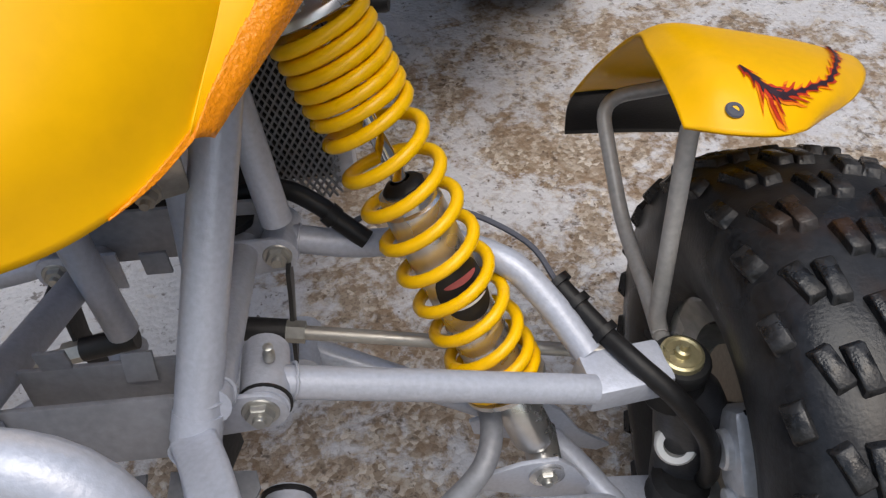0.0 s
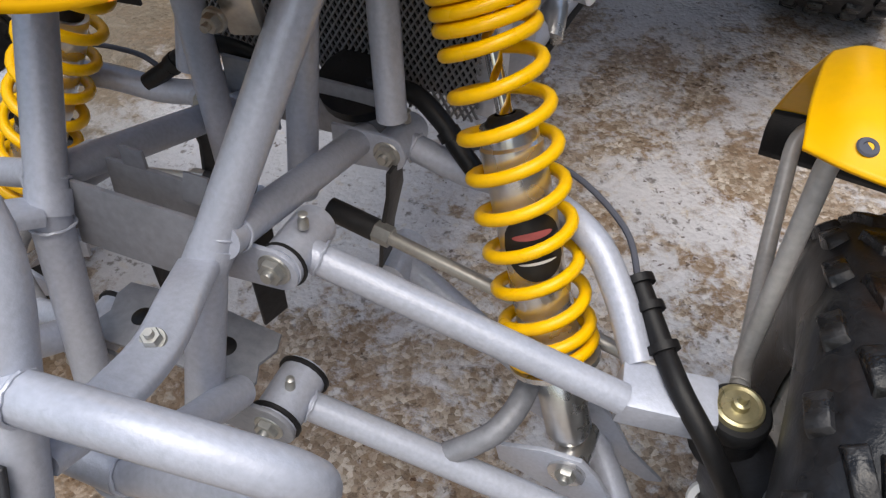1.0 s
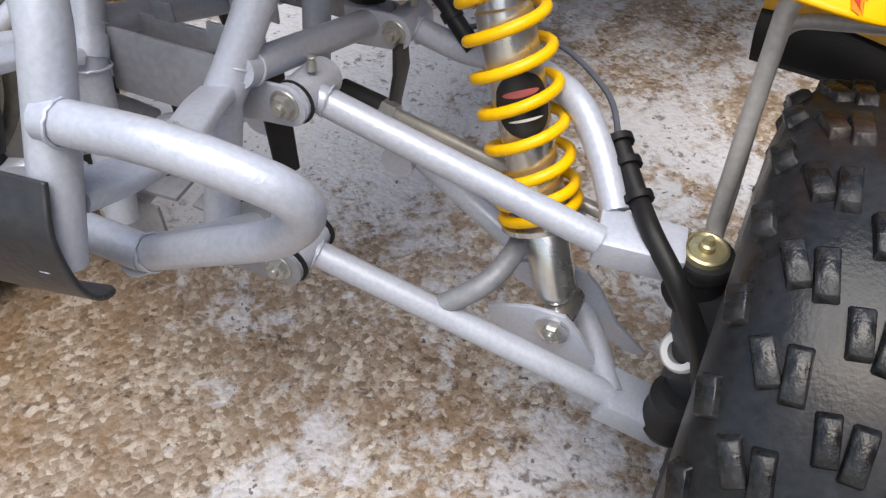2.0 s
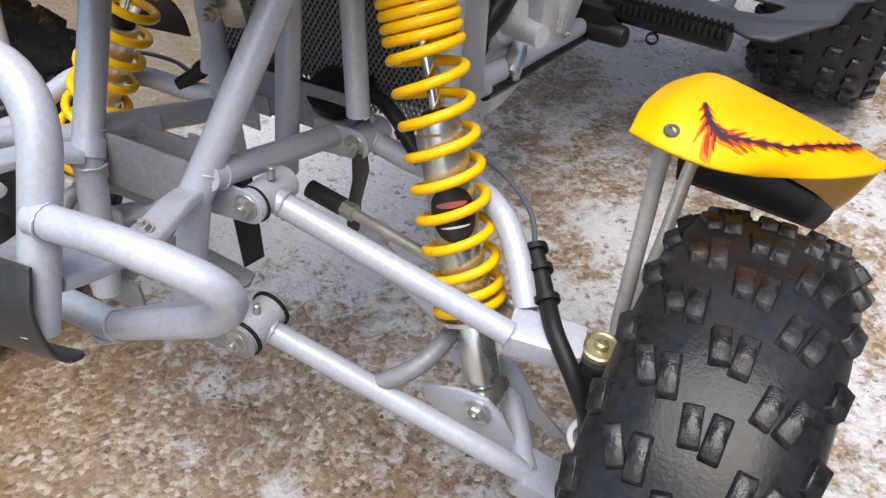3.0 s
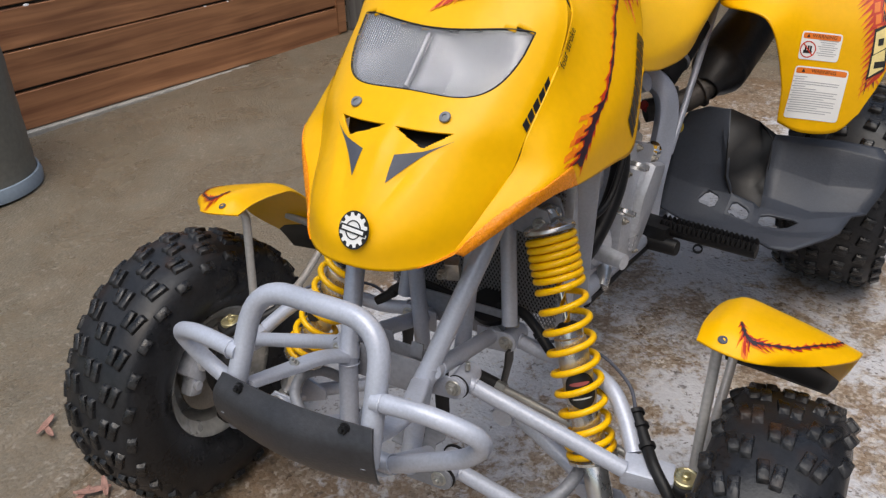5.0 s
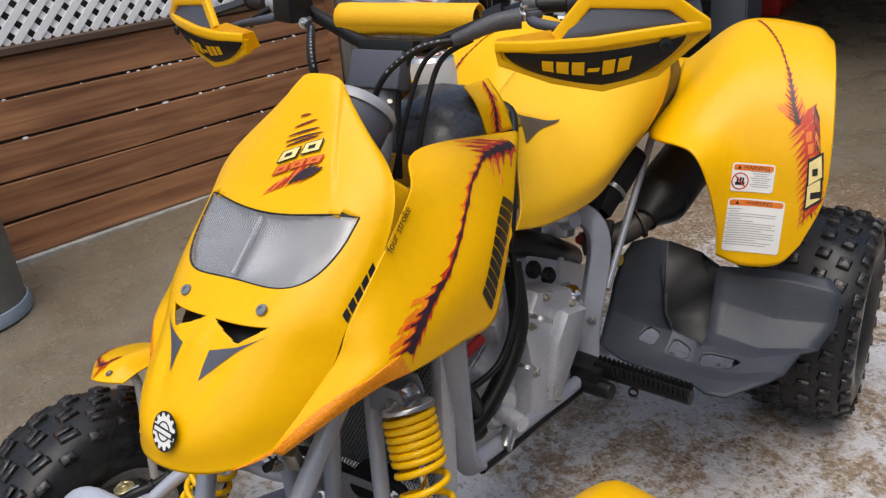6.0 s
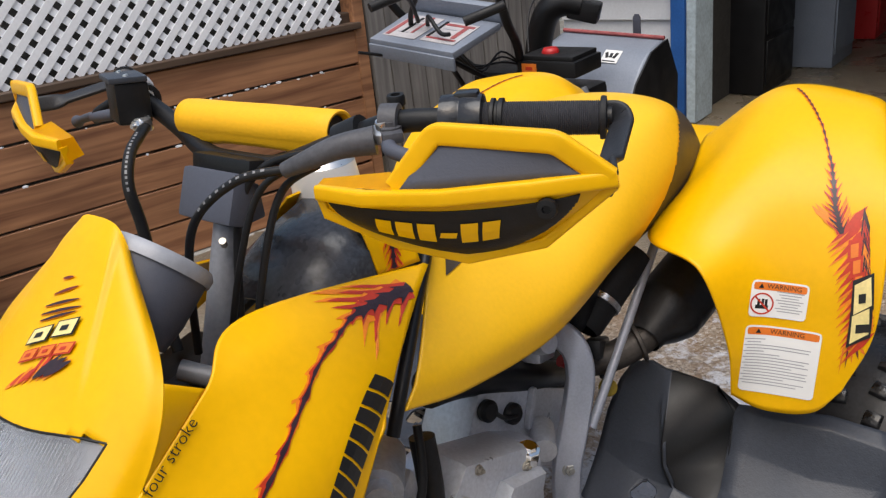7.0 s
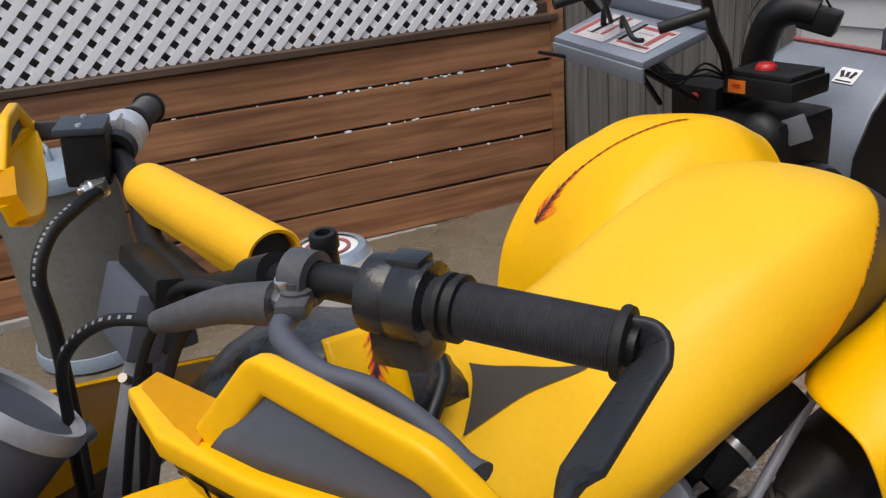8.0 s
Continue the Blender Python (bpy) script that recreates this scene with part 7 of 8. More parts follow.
def guard_bar(pts, w, d):
    """A flat-faced moulded rib along a line, w high and d deep to each side, with broken corners."""
    p = [Vector(q) for q in pts]
    bm = bmesh.new()
    rings = []
    for i, q in enumerate(p):
        t = (p[min(i + 1, len(p) - 1)] - p[max(i - 1, 0)]).normalized()
        out = Vector((0.3, -1, 0.1))
        out = (out - t * out.dot(t)).normalized()
        up = t.cross(out)
        k = 1.0
        if 0 < i < len(p) - 1:
            a, b = (p[i] - p[i - 1]).normalized(), (p[i + 1] - p[i]).normalized()
            k = 1 / max(0.6, math.cos(a.angle(b) / 2))
        ring = [(w * k * math.copysign(abs(math.cos(a)) ** 0.42, math.cos(a)), d * math.copysign(abs(math.sin(a)) ** 0.42, math.sin(a))) for a in [2 * math.pi * (j + 0.5) / 16 for j in range(16)]]
        rings.append([bm.verts.new(q + up * x + out * y) for x, y in ring])
    for a, b in zip(rings, rings[1:]):
        for k in range(16):
            bm.faces.new((a[k], a[(k + 1) % 16], b[(k + 1) % 16], b[k]))
    bm.faces.new(rings[0][::-1])
    bm.faces.new(rings[-1])
    bmesh.ops.recalc_face_normals(bm, faces=bm.faces)
    return bm


def handlebar():
    bar = tube(bent_line([(-0.392, 0.496, 1.125), (-0.215, 0.408, 1.134), (-0.135, 0.402, 1.105), (-0.06, 0.385, 1.078), (0.06, 0.385, 1.078), (0.135, 0.402, 1.105), (0.215, 0.408, 1.134), (0.392, 0.496, 1.125)], 0.03, 6), 0.011, 16)
    b = part("handlebar", bar, BLACK, QUAD, "black handlebar")
    pa, pb = Vector((-0.118, 0.407, 1.113)), Vector((0.122, 0.4245, 1.110))
    ln = (pb - pa).length
    pad = lathe([(0.0, 0.001), (0.019, 0.0), (0.0222, 0.004), (0.0230, 0.02), (0.0226, 0.08), (0.0232, 0.14), (0.0227, ln - 0.03), (0.0228, ln - 0.002), (0.0215, ln), (0.0190, ln - 0.001), (0.0185, ln - 0.02)], pa, pb - pa, 40)
    for v in pad.verts:
        t = (v.co - pa).dot((pb - pa).normalized()) / ln
        d = v.co - pa.lerp(pb, t)
        if d.z < -0.012:
            v.co.z -= 0.004 + 0.0022 * math.sin(t * 31) + 0.0015 * math.sin(t * 83 + 1)
            v.co.y -= 0.002
    part("bar_pad", pad, FOAM, b, "yellow foam bar pad cover")
    part("pad_core", tube([pa.lerp(pb, 0.1), pa.lerp(pb, 0.965)], 0.0165, 20), BLACK, b, "black foam core of the bar pad")
    gd = Vector((0.100, 0.0505, -0.005))
    ribs = [Vector((0.286, 0.443, 1.1305)) + gd * (k / 124) for k in range(125)]
    both("grip", tube(ribs, 0.0158, 18, True, -0.08), GRIP, QUAD, "ribbed black rubber grip")
    both("grip_flange", lathe([(0.012, 0), (0.0188, 0.001), (0.0195, 0.003), (0.0188, 0.006), (0.012, 0.007)], Vector((0.286, 0.443, 1.1305)) + gd * 0.96, gd, 22), RUBBER, QUAD)
    both("grip_collar", lathe([(0.012, 0), (0.019, 0.001), (0.019, 0.004), (0.0165, 0.005), (0.0165, 0.007), (0.019, 0.008), (0.019, 0.012), (0.012, 0.013)], Vector((0.296, 0.448, 1.130)), gd, 22), RUBBER, QUAD)
    part("switch_pod", merge(lathe([(0.012, 0), (0.023, 0.002), (0.0245, 0.018), (0.0235, 0.0195), (0.0235, 0.021), (0.0245, 0.0225), (0.0235, 0.04), (0.012, 0.042)], (0.254, 0.4275, 1.1315), gd, 26), box((0.022, 0.018, 0.010), pose(0.277, 0.441, 1.152, 0, 0, 27), 0.003), box((0.036, 0.03, 0.03), pose(0.273, 0.437, 1.106, 0, 0, 27), 0.006)), PODGREY, b, "scuffed dark grey switch pod")
    # lever, perch and its rubber sleeve on the left
    part("lever_perch", merge(lathe([(0.0115, 0), (0.017, 0.001), (0.017, 0.018), (0.0115, 0.019)], (0.202, 0.403, 1.133), gd, 20), box((0.046, 0.020, 0.011), pose(0.215, 0.400, 1.124, 0, 0, -40), 0.004), lathe([(0, 0.016), (0.0065, 0.016), (0.0065, 0.012), (0.0105, 0.011), (0.0105, 0), (0, 0)], (0.218, 0.398, 1.120), (0, 0, 1), 12)), WORNGREY, b, "worn grey lever perch")
    both("brake_lever", tube(smooth_line([(0.222, 0.390, 1.119), (0.238, 0.376, 1.116), (0.278, 0.378, 1.110), (0.306, 0.394, 1.105), (0.345, 0.402, 1.098), (0.380, 0.404, 1.089)], 5), lambda t: 0.0075 - 0.002 * t + 0.0035 * max(0, (t - 0.93) / 0.07), 12), GREYCAP, QUAD, "dark grey alloy brake lever")
    part("cable_sleeve", tube(smooth_line([(0.206, 0.388, 1.120), (0.178, 0.366, 1.117), (0.150, 0.346, 1.106), (0.132, 0.335, 1.099)], 5), lambda t: 0.0140 - 0.0065 * t, 14), WORNGREY, QUAD, "worn grey rubber cable sleeve")
    for pts, rr in (([(0.135, 0.337, 1.10), (0.09, 0.310, 1.092), (0.045, 0.285, 1.055), (0.02, 0.278, 0.995), (0.01, 0.27, 0.90)], 0.0046), ([(0.13, 0.361, 1.099), (0.08, 0.342, 1.070), (0.056, 0.318, 1.00), (0.03, 0.29, 0.88)], 0.0038), ([(0.14, 0.371, 1.094), (0.095, 0.357, 1.066), (0.078, 0.332, 1.00), (0.06, 0.30, 0.88)], 0.0042),
                    ([(0.16, 0.397, 1.104), (0.06, 0.372, 1.085), (0.028, 0.345, 1.03), (0.035, 0.31, 0.90)], 0.0045)):
        part("cable", tube(smooth_line(pts, 7), rr, 10), HOSE, QUAD, "black control cable")
    part("brake_line", tube(smooth_line([(-0.158, 0.374, 1.108), (-0.128, 0.347, 1.108), (-0.104, 0.316, 1.097), (-0.090, 0.297, 1.068), (-0.083, 0.296, 1.02), (-0.070, 0.288, 0.93), (-0.05, 0.28, 0.88)], 7), 0.0066, 12), HOSE, QUAD, "black brake line with pale print")
    for line, k0, k1, rr in (([(0.135, 0.337, 1.10), (0.09, 0.310, 1.092), (0.045, 0.285, 1.055), (0.02, 0.278, 0.995), (0.01, 0.27, 0.90)], 3, 13, 0.0046), ([(-0.158, 0.374, 1.108), (-0.128, 0.347, 1.108), (-0.104, 0.316, 1.097), (-0.090, 0.297, 1.068), (-0.083, 0.296, 1.02)], 8, 22, 0.0066)):
        c = [Vector(p) for p in smooth_line(line, 7)]
        for k in range(k0, k1):
            t = (c[k + 1] - c[k]).normalized()
            up = (Vector((0.55, -0.45, 0.75)) - t * Vector((0.55, -0.45, 0.75)).dot(t)).normalized()
            part("print_bar", box((0.0026 if k % 3 else 0.0042, 0.0026, 0.0004), plane_of(c[k].lerp(c[k + 1], 0.5) + up * (rr + 0.0001), t, up.cross(t))), PRINTGREY, b)
    part("master_cylinder", merge(box((0.056, 0.040, 0.050), pose(-0.190, 0.380, 1.136, -6, 0, -20), 0.005), lathe([(0.0115, 0), (0.018, 0.001), (0.018, 0.02), (0.0115, 0.021)], (-0.188, 0.402, 1.132), (-0.89, 0.44, 0), 18)), BLACK, b, "black brake master cylinder")
    part("throttle_housing", merge(lathe([(0.012, 0), (0.023, 0.002), (0.025, 0.02), (0.023, 0.04), (0.012, 0.042)], (-0.235, 0.418, 1.132), (-0.89, 0.44, 0), 22), box((0.036, 0.028, 0.016), pose(-0.235, 0.412, 1.150, 0, 0, -25), 0.005)), ALU, b, "grey throttle housing")
    part("thumb_lever", tube(smooth_line([(-0.250, 0.392, 1.128), (-0.272, 0.378, 1.116), (-0.290, 0.384, 1.102)], 5), lambda t: 0.006 - 0.002 * t, 10), BLACK, b, "black thumb throttle lever")
    part("banjo_fitting", merge(tube([(-0.160, 0.376, 1.104), (-0.158, 0.374, 1.118)], 0.0085, 12), hexbolt((-0.158, 0.366, 1.112), (0.2, -1, 0.1), 0.0065)), BARE, b, "bright banjo fitting")
    part("reservoir_cap", box((0.060, 0.044, 0.007), pose(-0.190, 0.380, 1.164, -6, 0, -20), 0.002), GREY, b)
    for dx in (-0.018, 0.018):
        part("cap_screw", lathe([(0, 0.002), (0.003, 0.002), (0.0036, 0)], (-0.190 + dx, 0.380 - dx * 0.36, 1.1676), (0, -0.1, 1), 10), BARE, b)
    part("lever_bolt", lathe([(0, 0.012), (0.0075, 0.012), (0.0085, 0.010), (0.0085, 0.0), (0, 0)], (0.209, 0.402, 1.124), (0, 0, 1), 6), BARE, b, "bright lever pivot bolt")
    part("choke_lever", lathe([(0, 0), (0.0075, 0), (0.0075, 0.020), (0.0090, 0.021), (0.0090, 0.029), (0.0080, 0.031), (0.0050, 0.031), (0.0045, 0.026), (0, 0.026)], (0.201, 0.428, 1.122), (0.05, -0.05, 1), 18), BLACK, b, "black upright choke knob")
    part("choke_collar", lathe([(0, 0.008), (0.006, 0.008), (0.007, 0.006), (0.007, 0.001), (0.0125, 0), (0.0140, -0.003), (0.0140, -0.010), (0, -0.010)], (0.211, 0.396, 1.130), (0.1, -0.35, 1), 18), BARE, b, "bright clamp nut")
    part("bar_clamp", merge(tube([(0.150, 0.396, 1.112), (0.176, 0.404, 1.122)], 0.0165, 16)), BLACK, b)
    # hand guards
    face = Skin([[(0.219, 0.300, 1.102), (0.272, 0.297, 1.101), (0.345, 0.318, 1.104), (0.420, 0.343, 1.112), (0.464, 0.373, 1.117)],
                 [(0.220, 0.301, 1.090), (0.272, 0.303, 1.077), (0.342, 0.326, 1.068), (0.410, 0.347, 1.084), (0.456, 0.374, 1.107)],
                 [(0.225, 0.305, 1.080), (0.282, 0.320, 1.060), (0.342, 0.341, 1.048), (0.400, 0.360, 1.064), (0.444, 0.375, 1.096)]])
    ledge = bmesh.new()
    ledge.faces.new([ledge.verts.new(p) for p in ((0.219, 0.298, 1.108), (0.300, 0.304, 1.112), (0.283, 0.324, 1.119), (0.213, 0.312, 1.109))])
    ledge.faces.new([ledge.verts.new(p) for p in ((0.213, 0.312, 1.109), (0.209, 0.317, 1.086), (0.217, 0.301, 1.081), (0.219, 0.298, 1.108))])
    bmesh.ops.solidify(ledge, geom=ledge.faces[:], thickness=0.004)
    gl, gr = both("hand_guard", merge(face.sheet(36, 16, 0.006, (0, -1, 0.1)), ledge,
                                      guard_bar(bent_line([(0.296, 0.313, 1.111), (0.328, 0.332, 1.153), (0.423, 0.355, 1.148), (0.458, 0.370, 1.119)], 0.006, 4), 0.0088, 0.0055),
                                      guard_bar([(0.220, 0.299, 1.102), (0.275, 0.297, 1.104), (0.340, 0.315, 1.107), (0.410, 0.340, 1.115), (0.462, 0.373, 1.119)], 0.0068, 0.006),
                                      guard_bar([(0.221, 0.300, 1.100), (0.222, 0.303, 1.082), (0.285, 0.320, 1.058), (0.342, 0.341, 1.046), (0.404, 0.361, 1.063), (0.460, 0.374, 1.114)], 0.0045, 0.005)), YELLOW, QUAD, "yellow plastic hand guard")

    def sub(name, bm, material, label="", **k):
        for p, q in zip((gl, gr), both(name, bm, material, QUAD, label, **k)):
            q.parent = p
    sub("guard_window", Skin([[(0.302, 0.306, 1.108), (0.367, 0.328, 1.116), (0.448, 0.360, 1.122)], [(0.330, 0.332, 1.150), (0.376, 0.342, 1.148), (0.424, 0.355, 1.143)]]).sheet(8, 4, 0.003, (0, -1, 0)), GREYCAP, "dark grey guard insert")
    sub("guard_panel", face.sheet(140, 60, 0.002, (0, -1, 0.1), lambda u, v: 0.22 < v < 0.22 + 1.62 * max(0, 1 - abs((u - 1.95) / (1.78 if u < 1.95 else 1.52)) ** 2.4) ** 0.5, lift=0.0012), BLACK, "black guard panel")
    for k in range(6):
        u0, w = 1.12 + k * 0.240, 0.190
        hi, lo = (0.52, 1.04) if k != 3 else (0.74, 0.89)
        bm = bmesh.new()
        cs = ((u0, lo), (u0 + w, lo), (u0 + w + 0.03, hi), (u0 + 0.03, hi))
        vs = [[bm.verts.new(face.on(*[cs[0][a] + (cs[1][a] - cs[0][a]) * i / 4 + (cs[3][a] - cs[0][a]) * j / 2 for a in (0, 1)], 0.0024, (0, -1, 0.1))) for i in range(5)] for j in range(3)]
        for j in range(2):
            for i in range(4):
                bm.faces.new((vs[j][i], vs[j][i + 1], vs[j + 1][i + 1], vs[j + 1][i]))
        sub("word_bar", bm, YELLOW, smooth=False)
    sub("guard_screw", lathe([(0, 0.002), (0.003, 0.002), (0.0035, 0.0045), (0.0075, 0.004), (0.0085, 0)], Vector((0.421, 0.341, 1.101)), (0.35, -0.9, 0.05), 16), BLACK)
    sub("guard_arm", guard_bar(bent_line([(0.386, 0.496, 1.129), (0.395, 0.503, 1.128), (0.402, 0.496, 1.123), (0.434, 0.412, 1.112), (0.456, 0.376, 1.113)], 0.010, 4), 0.0108, 0.0032), GUARDARM, "flat dark guard arm")


handlebar()


# ---- things round the quad ----
def snowblower():
    base = Vector((-1.13, 2.66, 0.0))
    s = thing("snowblower", "grey snowblower with black chute and handlebars parked by the wall", "snowblower")
    s.location = base
    w = lambda *p: Vector(p) - base
    rail = lambda pts, r, n=5: tube(smooth_line([w(*p) for p in pts], n), r, 12)
    # curved housing with its side plates
    prof = ((3.34, 0.632), (3.20, 0.596), (3.08, 0.50), (3.00, 0.36), (2.99, 0.16), (3.06, 0.07))
    hs = Skin([[w(x, y, z - 0.06 * (x + 1.41)) for x in (-1.41, -1.24, -1.07, -0.905)] for y, z in prof])
    h = part("auger_housing", hs.sheet(24, 40, 0.006, (0, -1, 0.5)), BLOWER, s, "scratched blue-grey steel auger housing")
    side = [(3.36, 0.60), (3.20, 0.575), (3.05, 0.47), (2.96, 0.33), (2.95, 0.05), (3.44, 0.03), (3.46, 0.42)]
    for x in (-1.416, -0.900):
        part("side_plate", outline([(y - base.y, z) for y, z in side], 0.008, plane_of((x - base.x, 0, 0), (0, 1, 0), (0, 0, 1)), 0.002), BLACK, h, "black side plate")
    part("red_edge", tube([w(-1.41, 3.335, 0.640), w(-0.902, 3.335, 0.609)], 0.009, 8), WORNRED, h, "worn red edge strip")
    m = plane_of(hs.on(1.98, 1.25, 0.003, (0, -1, 0.5)), (1, 0, -0.06), hs.at(1.98, 1.0) - hs.at(1.98, 1.5))
    st = part("safety_sticker", box((0.082, 0.075, 0.001), m), WHITE, h, "white safety sticker", smooth=False)
    part("sticker_print", merge(*[box((0.014, 0.034 - 0.008 * (k % 2), 0.001), m @ pose(-0.022 + 0.021 * k, 0.006, 0.0014, 0, 0, 24 - 20 * k)) for k in range(3)], box((0.06, 0.006, 0.001), m @ pose(0, -0.028, 0.0014))), INK, st, smooth=False)
    part("bracket_post", outline([(-0.018, 0), (0.018, 0), (0.018, 0.09), (0.009, 0.105), (-0.009, 0.105), (-0.018, 0.09)], 0.01, plane_of(w(-1.05, 3.37, 0.60), (1, 0, 0), (0, 0, 1)), 0.002), GREYCAP, h)
    # chute: neck, elbow and mouth
    c = part("chute", tube(smooth_line([w(-1.32, 2.92, 0.44), w(-1.275, 2.91, 0.66), w(-1.225, 2.91, 0.79), w(-1.16, 2.94, 0.828), w(-1.09, 2.97, 0.812)], 6), lambda t: 0.058 - 0.004 * t, 14), BLACK, s, "black plastic discharge chute")
    part("chute_mouth", box((0.13, 0.10, 0.082), Matrix.Translation(w(-1.085, 2.98, 0.792)) @ pose(0, 0, 0, 0, 16, 22), 0.012), BLACK, c)
    part("chute_cable", rail([(-1.12, 2.60, 0.70), (-1.17, 2.70, 0.84), (-1.17, 2.86, 0.92), (-1.10, 2.96, 0.90), (-1.06, 3.0, 0.83)], 0.004), BLACK, c)
    # engine under its cover
    part("engine_block", merge(box((0.34, 0.30, 0.24), Matrix.Translation(w(-1.05, 2.64, 0.44)), 0.03), box((0.20, 0.22, 0.16), Matrix.Translation(w(-1.24, 2.62, 0.56)), 0.03)), BLACK, s, "black engine shroud")
    cv = part("engine_cover", merge(box((0.258, 0.20, 0.062), Matrix.Translation(w(-0.996, 2.62, 0.652)), 0.010), box((0.23, 0.18, 0.02), Matrix.Translation(w(-0.996, 2.62, 0.690)), 0.006)), BLACK, s, "black moulded engine cover")
    part("fuel_cap", lathe([(0, 0.028), (0.024, 0.028), (0.031, 0.022), (0.034, 0.016), (0.034, 0), (0, 0)], w(-1.02, 2.60, 0.690), (0, 0, 1), 18), REDPART, cv, "red fuel cap")
    part("cover_label", box((0.066, 0.002, 0.042), Matrix.Translation(w(-1.068, 2.5185, 0.652))), ORANGE, cv, "orange label", smooth=False)
    part("label_print", merge(box((0.03, 0.002, 0.012), Matrix.Translation(w(-1.068, 2.5165, 0.655)))), RED, cv, smooth=False)
    part("recoil_starter", lathe([(0, 0.05), (0.045, 0.05), (0.075, 0.03), (0.085, 0.0), (0, 0)], w(-0.96, 2.50, 0.50), (0.25, -1, 0.2), 24), BLACK, s, "black recoil starter housing")
    part("muffler_shield", box((0.075, 0.02, 0.085), Matrix.Translation(w(-0.862, 2.55, 0.535)) @ pose(0, 0, 0, 0, -25, 12), 0.005), GAUGE, s, "dented pale heat shield")
    part("primer_bulb", lathe([(0, 0.02), (0.012, 0.018), (0.016, 0.0)], w(-1.22, 2.50, 0.60), (0, -1, 0.3), 14), REDPART, s)
    # sloping panel with its back board, decals and levers
    pm = plane_of(w(-1.313, 2.27, 0.832), (0.388, 0, -0.045), (0, 0.26, 0.055))
    p = part("control_panel", merge(outline([(-0.197, -0.135), (0.197, -0.135), (0.212, 0.135), (-0.212, 0.135)], 0.028, pm, 0.006), box((0.43, 0.030, 0.085), pm @ pose(0, 0.150, 0.036, 12), 0.008),
                                    box((0.40, 0.012, 0.05), pm @ pose(0, -0.137, -0.030), 0.004)), BLOWER, s, "grey sloping control panel")
    part("panel_decal", merge(box((0.155, 0.185, 0.002), pm @ pose(-0.090, 0.0, 0.016)), box((0.155, 0.165, 0.002), pm @ pose(0.085, -0.005, 0.016))), PALEPRINT, p, "pale control decal", smooth=False)
    for x, y, a, b in ((-0.150, 0.0, 0.020, 0.17), (-0.060, 0.02, 0.012, 0.14), (0.085, 0.055, 0.14, 0.016), (0.085, -0.060, 0.13, 0.012), (0.125, 0.0, 0.02, 0.09)):
        part("panel_stripe", box((a, b, 0.0015), pm @ pose(x, y, 0.0178)), WORNRED, p, smooth=False)
    for x, y, a in ((-0.10, 0.05, 0.05), (-0.10, 0.02, 0.06), (-0.10, -0.05, 0.05), (0.07, 0.02, 0.06), (0.07, -0.02, 0.07)):
        part("panel_print", box((a, 0.006, 0.0015), pm @ pose(x, y, 0.0180)), INKGREY, p, smooth=False)
    for x in (-0.10, 0.02):
        part("lever_slot", box((0.012, 0.13, 0.002), pm @ pose(x, 0.01, 0.0184)), BLACK, p, smooth=False)
    lv = part("speed_lever", rail([(-1.425, 2.28, 0.855), (-1.40, 2.26, 0.91), (-1.34, 2.23, 0.97), (-1.285, 2.19, 1.03)], 0.010), BLACK, p, "black control lever")
    part("lever_grip", rail([(-1.353, 2.0, 0.973), (-1.325, 2.06, 0.986), (-1.295, 2.12, 0.998)], 0.017), RUBBER, lv)
    part("lever_stem", rail([(-1.295, 2.12, 0.998), (-1.32, 2.18, 0.955), (-1.36, 2.25, 0.88)], 0.008), BLACK, lv)
    part("chute_lever", rail([(-1.36, 2.30, 0.85), (-1.30, 2.24, 0.90), (-1.22, 2.20, 0.85), (-1.177, 2.20, 0.845)], 0.008), BLACK, p, "black control lever")
    part("handle_grip", rail([(-1.027, 2.10, 0.908), (-0.98, 2.15, 0.925), (-0.93, 2.20, 0.944)], 0.017), RUBBER, s, "black rubber handle grip")
    part("handle", rail([(-0.965, 2.20, 1.14), (-0.994, 2.25, 1.006), (-1.035, 2.35, 0.865), (-1.10, 2.50, 0.74), (-1.165, 2.62, 0.55)], 0.017), BLACK, s, "black tube handle")
    part("handle", rail([(-1.62, 2.28, 1.14), (-1.60, 2.32, 1.006), (-1.56, 2.40, 0.865), (-1.42, 2.52, 0.70), (-1.30, 2.62, 0.55)], 0.017), BLACK, s, "black tube handle")
    part("crank_rod", tube([w(-1.491, 2.05, 0.806), w(-1.40, 2.35, 0.712), w(-1.324, 2.60, 0.635)], 0.006, 8), BLACK, s, "black chute crank rod")
    for a, b in (((-1.218, 2.20, 0.775), (-1.302, 2.42, 0.585)), ((-1.24, 2.20, 0.775), (-1.20, 2.48, 0.60))):
        part("panel_strut", tube([w(*a), w(*b)], 0.010, 10), BLACK, s)
    for k in range(3):
        part("control_cable", rail([(-1.22 + 0.03 * k, 2.22, 0.79), (-1.20 + 0.02 * k, 2.34, 0.70 - 0.01 * k), (-1.15, 2.46, 0.69 + 0.02 * k), (-1.12, 2.55, 0.66)], 0.004), BLACK, s)
    for x in (-1.40, -0.88):
        q = part("drive_wheel", lathe([(0, -0.05), (0.09, -0.05), (0.10, -0.06), (0.19, -0.055), (0.20, -0.03), (0.20, 0.03), (0.19, 0.055), (0.10, 0.06), (0.09, 0.05), (0, 0.05)], w(x, 2.64, 0.198), (1, 0, 0), 28), TYRE, s, "black rubber drive wheel")
        part("wheel_disc", lathe([(0, -0.052), (0.09, -0.052), (0.09, 0.052), (0, 0.052)], w(x, 2.64, 0.198), (1, 0, 0), 20), BARE, q)


snowblower()


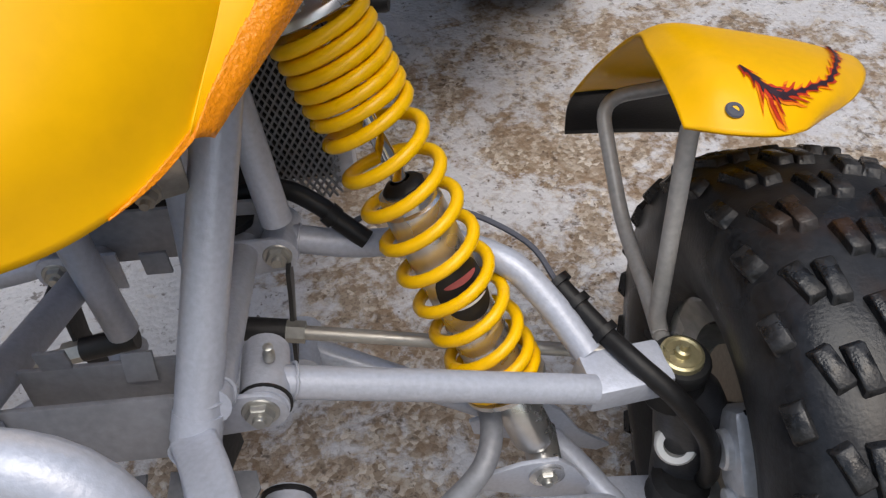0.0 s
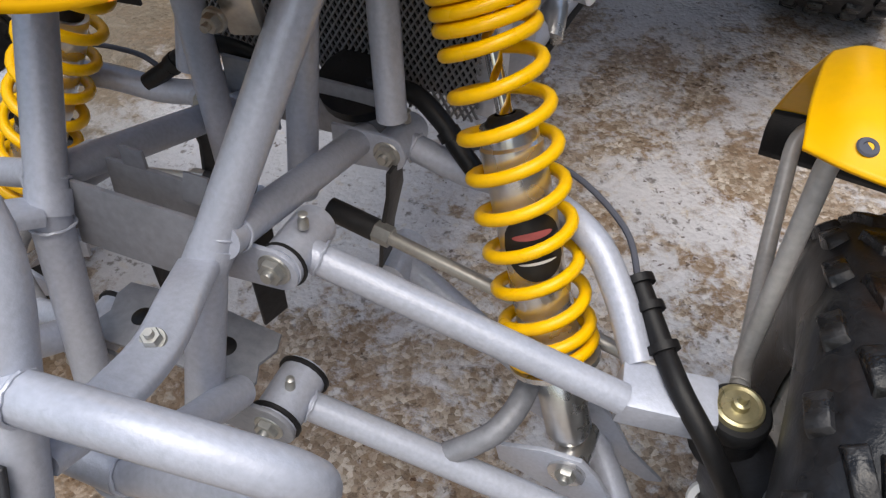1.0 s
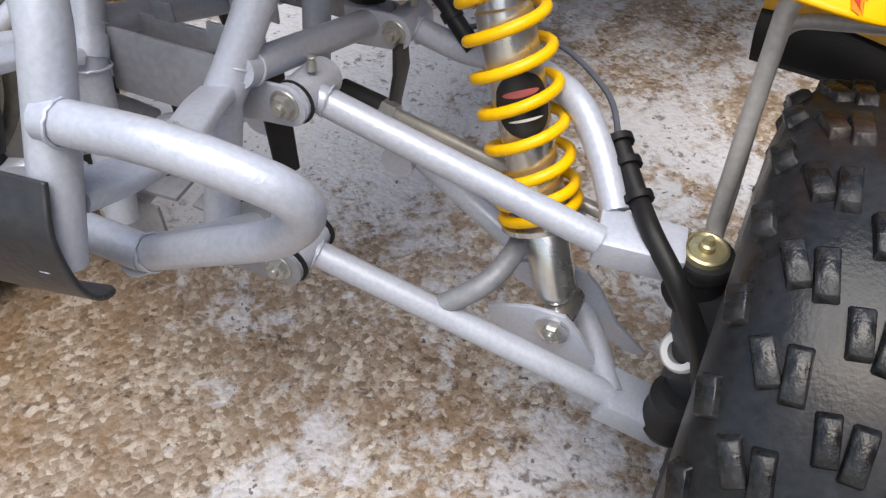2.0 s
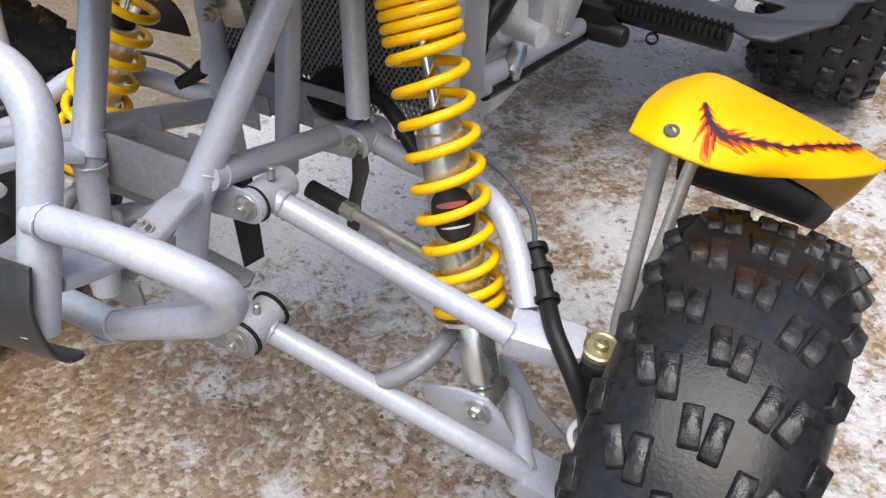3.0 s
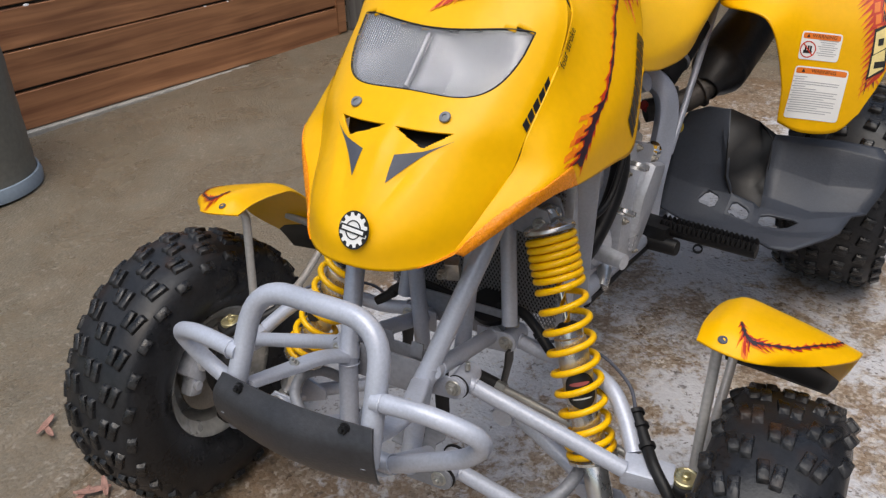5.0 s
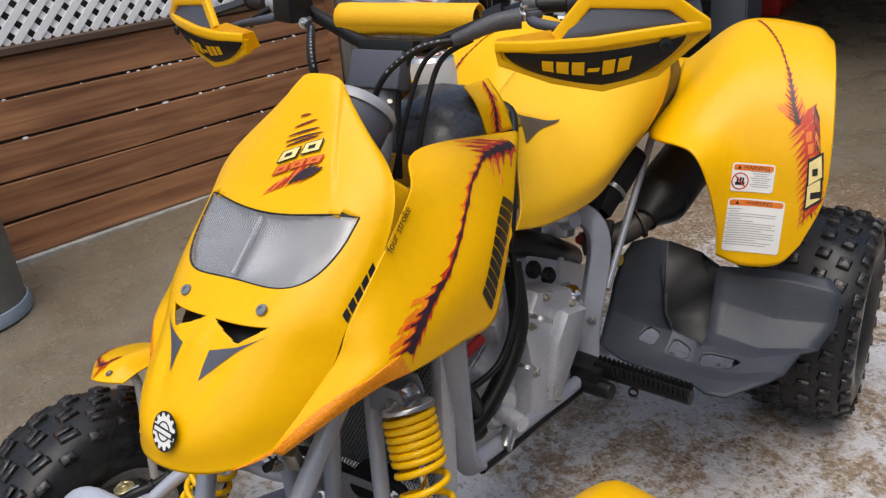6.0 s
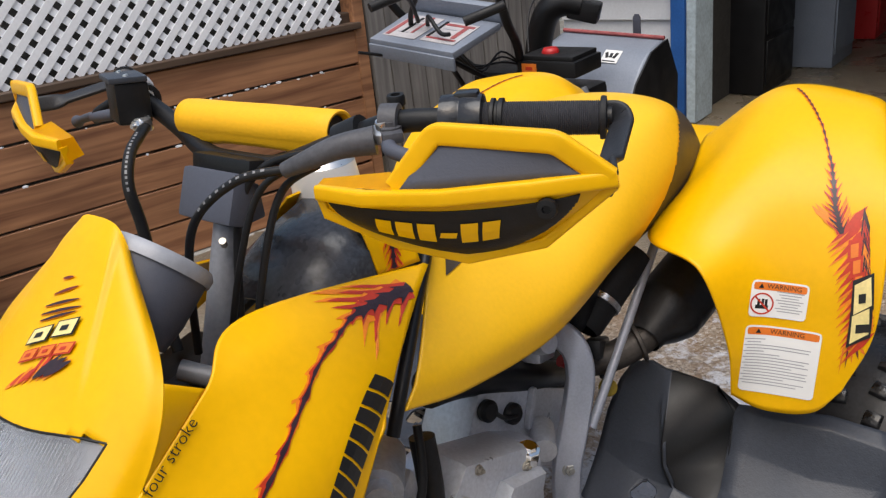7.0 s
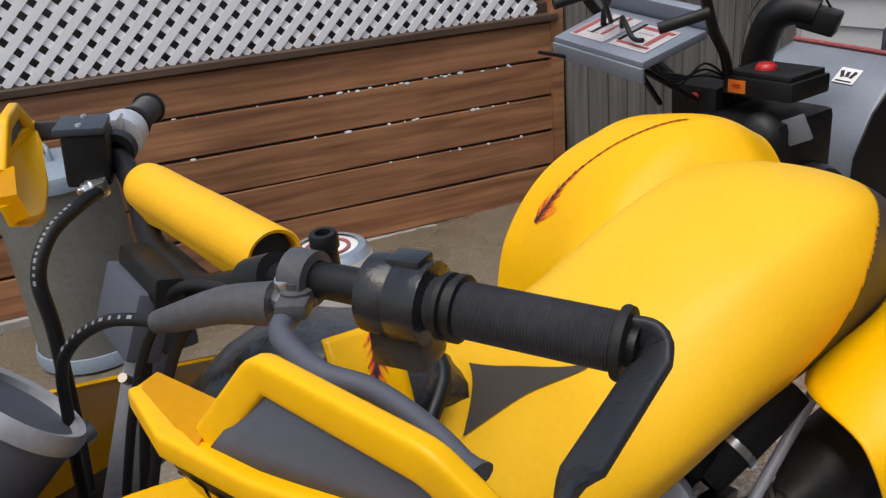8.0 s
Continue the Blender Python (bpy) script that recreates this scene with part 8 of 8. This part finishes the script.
def trash_can():
    t = thing("garbage_can", "round galvanised garbage can with a pale blue lid beside the fence", "garbage can")
    t.location = (-2.17, 0.61, 0)
    prof = [(0, 0.012), (0.17, 0.012), (0.175, 0.0), (0.185, 0.0)]
    body = [(0.19, 0.03)] + [(0.186 + (0.002 if k % 2 else 0), 0.07 + 0.55 * k / 14) for k in range(15)] + [(0.190, 0.635), (0.184, 0.64), (0.178, 0.62), (0.175, 0.06), (0, 0.05)]
    part("can_body", lathe(prof + body, (0, 0, 0), (0, 0, 1), 48), GALV, t, "grey-green can body")
    part("base_band", lathe([(0.188, 0.0), (0.200, 0.004), (0.202, 0.03), (0.196, 0.05), (0.190, 0.052)], (0, 0, 0), (0, 0, 1), 48), PALEBLUE, t, "pale blue base band")
    part("lid", lathe([(0.196, 0.60), (0.202, 0.605), (0.203, 0.635), (0.196, 0.65), (0.17, 0.660), (0.10, 0.672), (0, 0.676)], (0, 0, 0), (0, 0, 1), 48), PALEBLUE, t, "pale blue-grey lid")
    part("lid_handle", tube(bent_line([(-0.06, 0, 0.668), (-0.05, 0, 0.71), (0.05, 0, 0.71), (0.06, 0, 0.668)], 0.02, 5), 0.008, 10), PALEBLUE, t)


trash_can()


LEAVES = ((-0.930, -0.100, 20, 0.020), (-0.905, -0.112, 70, 0.016), (-0.682, -0.186, -40, 0.022), (-0.668, -0.165, 55, 0.017), (-0.690, -0.205, 10, 0.016), (-0.640, -0.200, -70, 0.014))


def dead_leaves():
    """Curled red-brown leaves lying by the slab joint."""
    rnd = random.Random(9)
    for x, y, turn, size in LEAVES:
        sk = Skin([[(u * size * (1 - abs(v) * 0.75), v * size * 1.6, 0.006 + size * (0.35 * u * u + 0.12 * v * v)) for u in (-0.5, 0, 0.5)] for v in (-1, -0.4, 0.3, 1)])
        t = part("dead_leaf", sk.sheet(6, 8, 0.0008, (0, 0, 1)), DEADLEAF)
        t.matrix_basis = pose(x, y, 0.0, rnd.uniform(-6, 6), rnd.uniform(-6, 6), turn)
        tagged(t, "curled red-brown dead leaf on the concrete", "leaf", group="leaves on the slab")


dead_leaves()
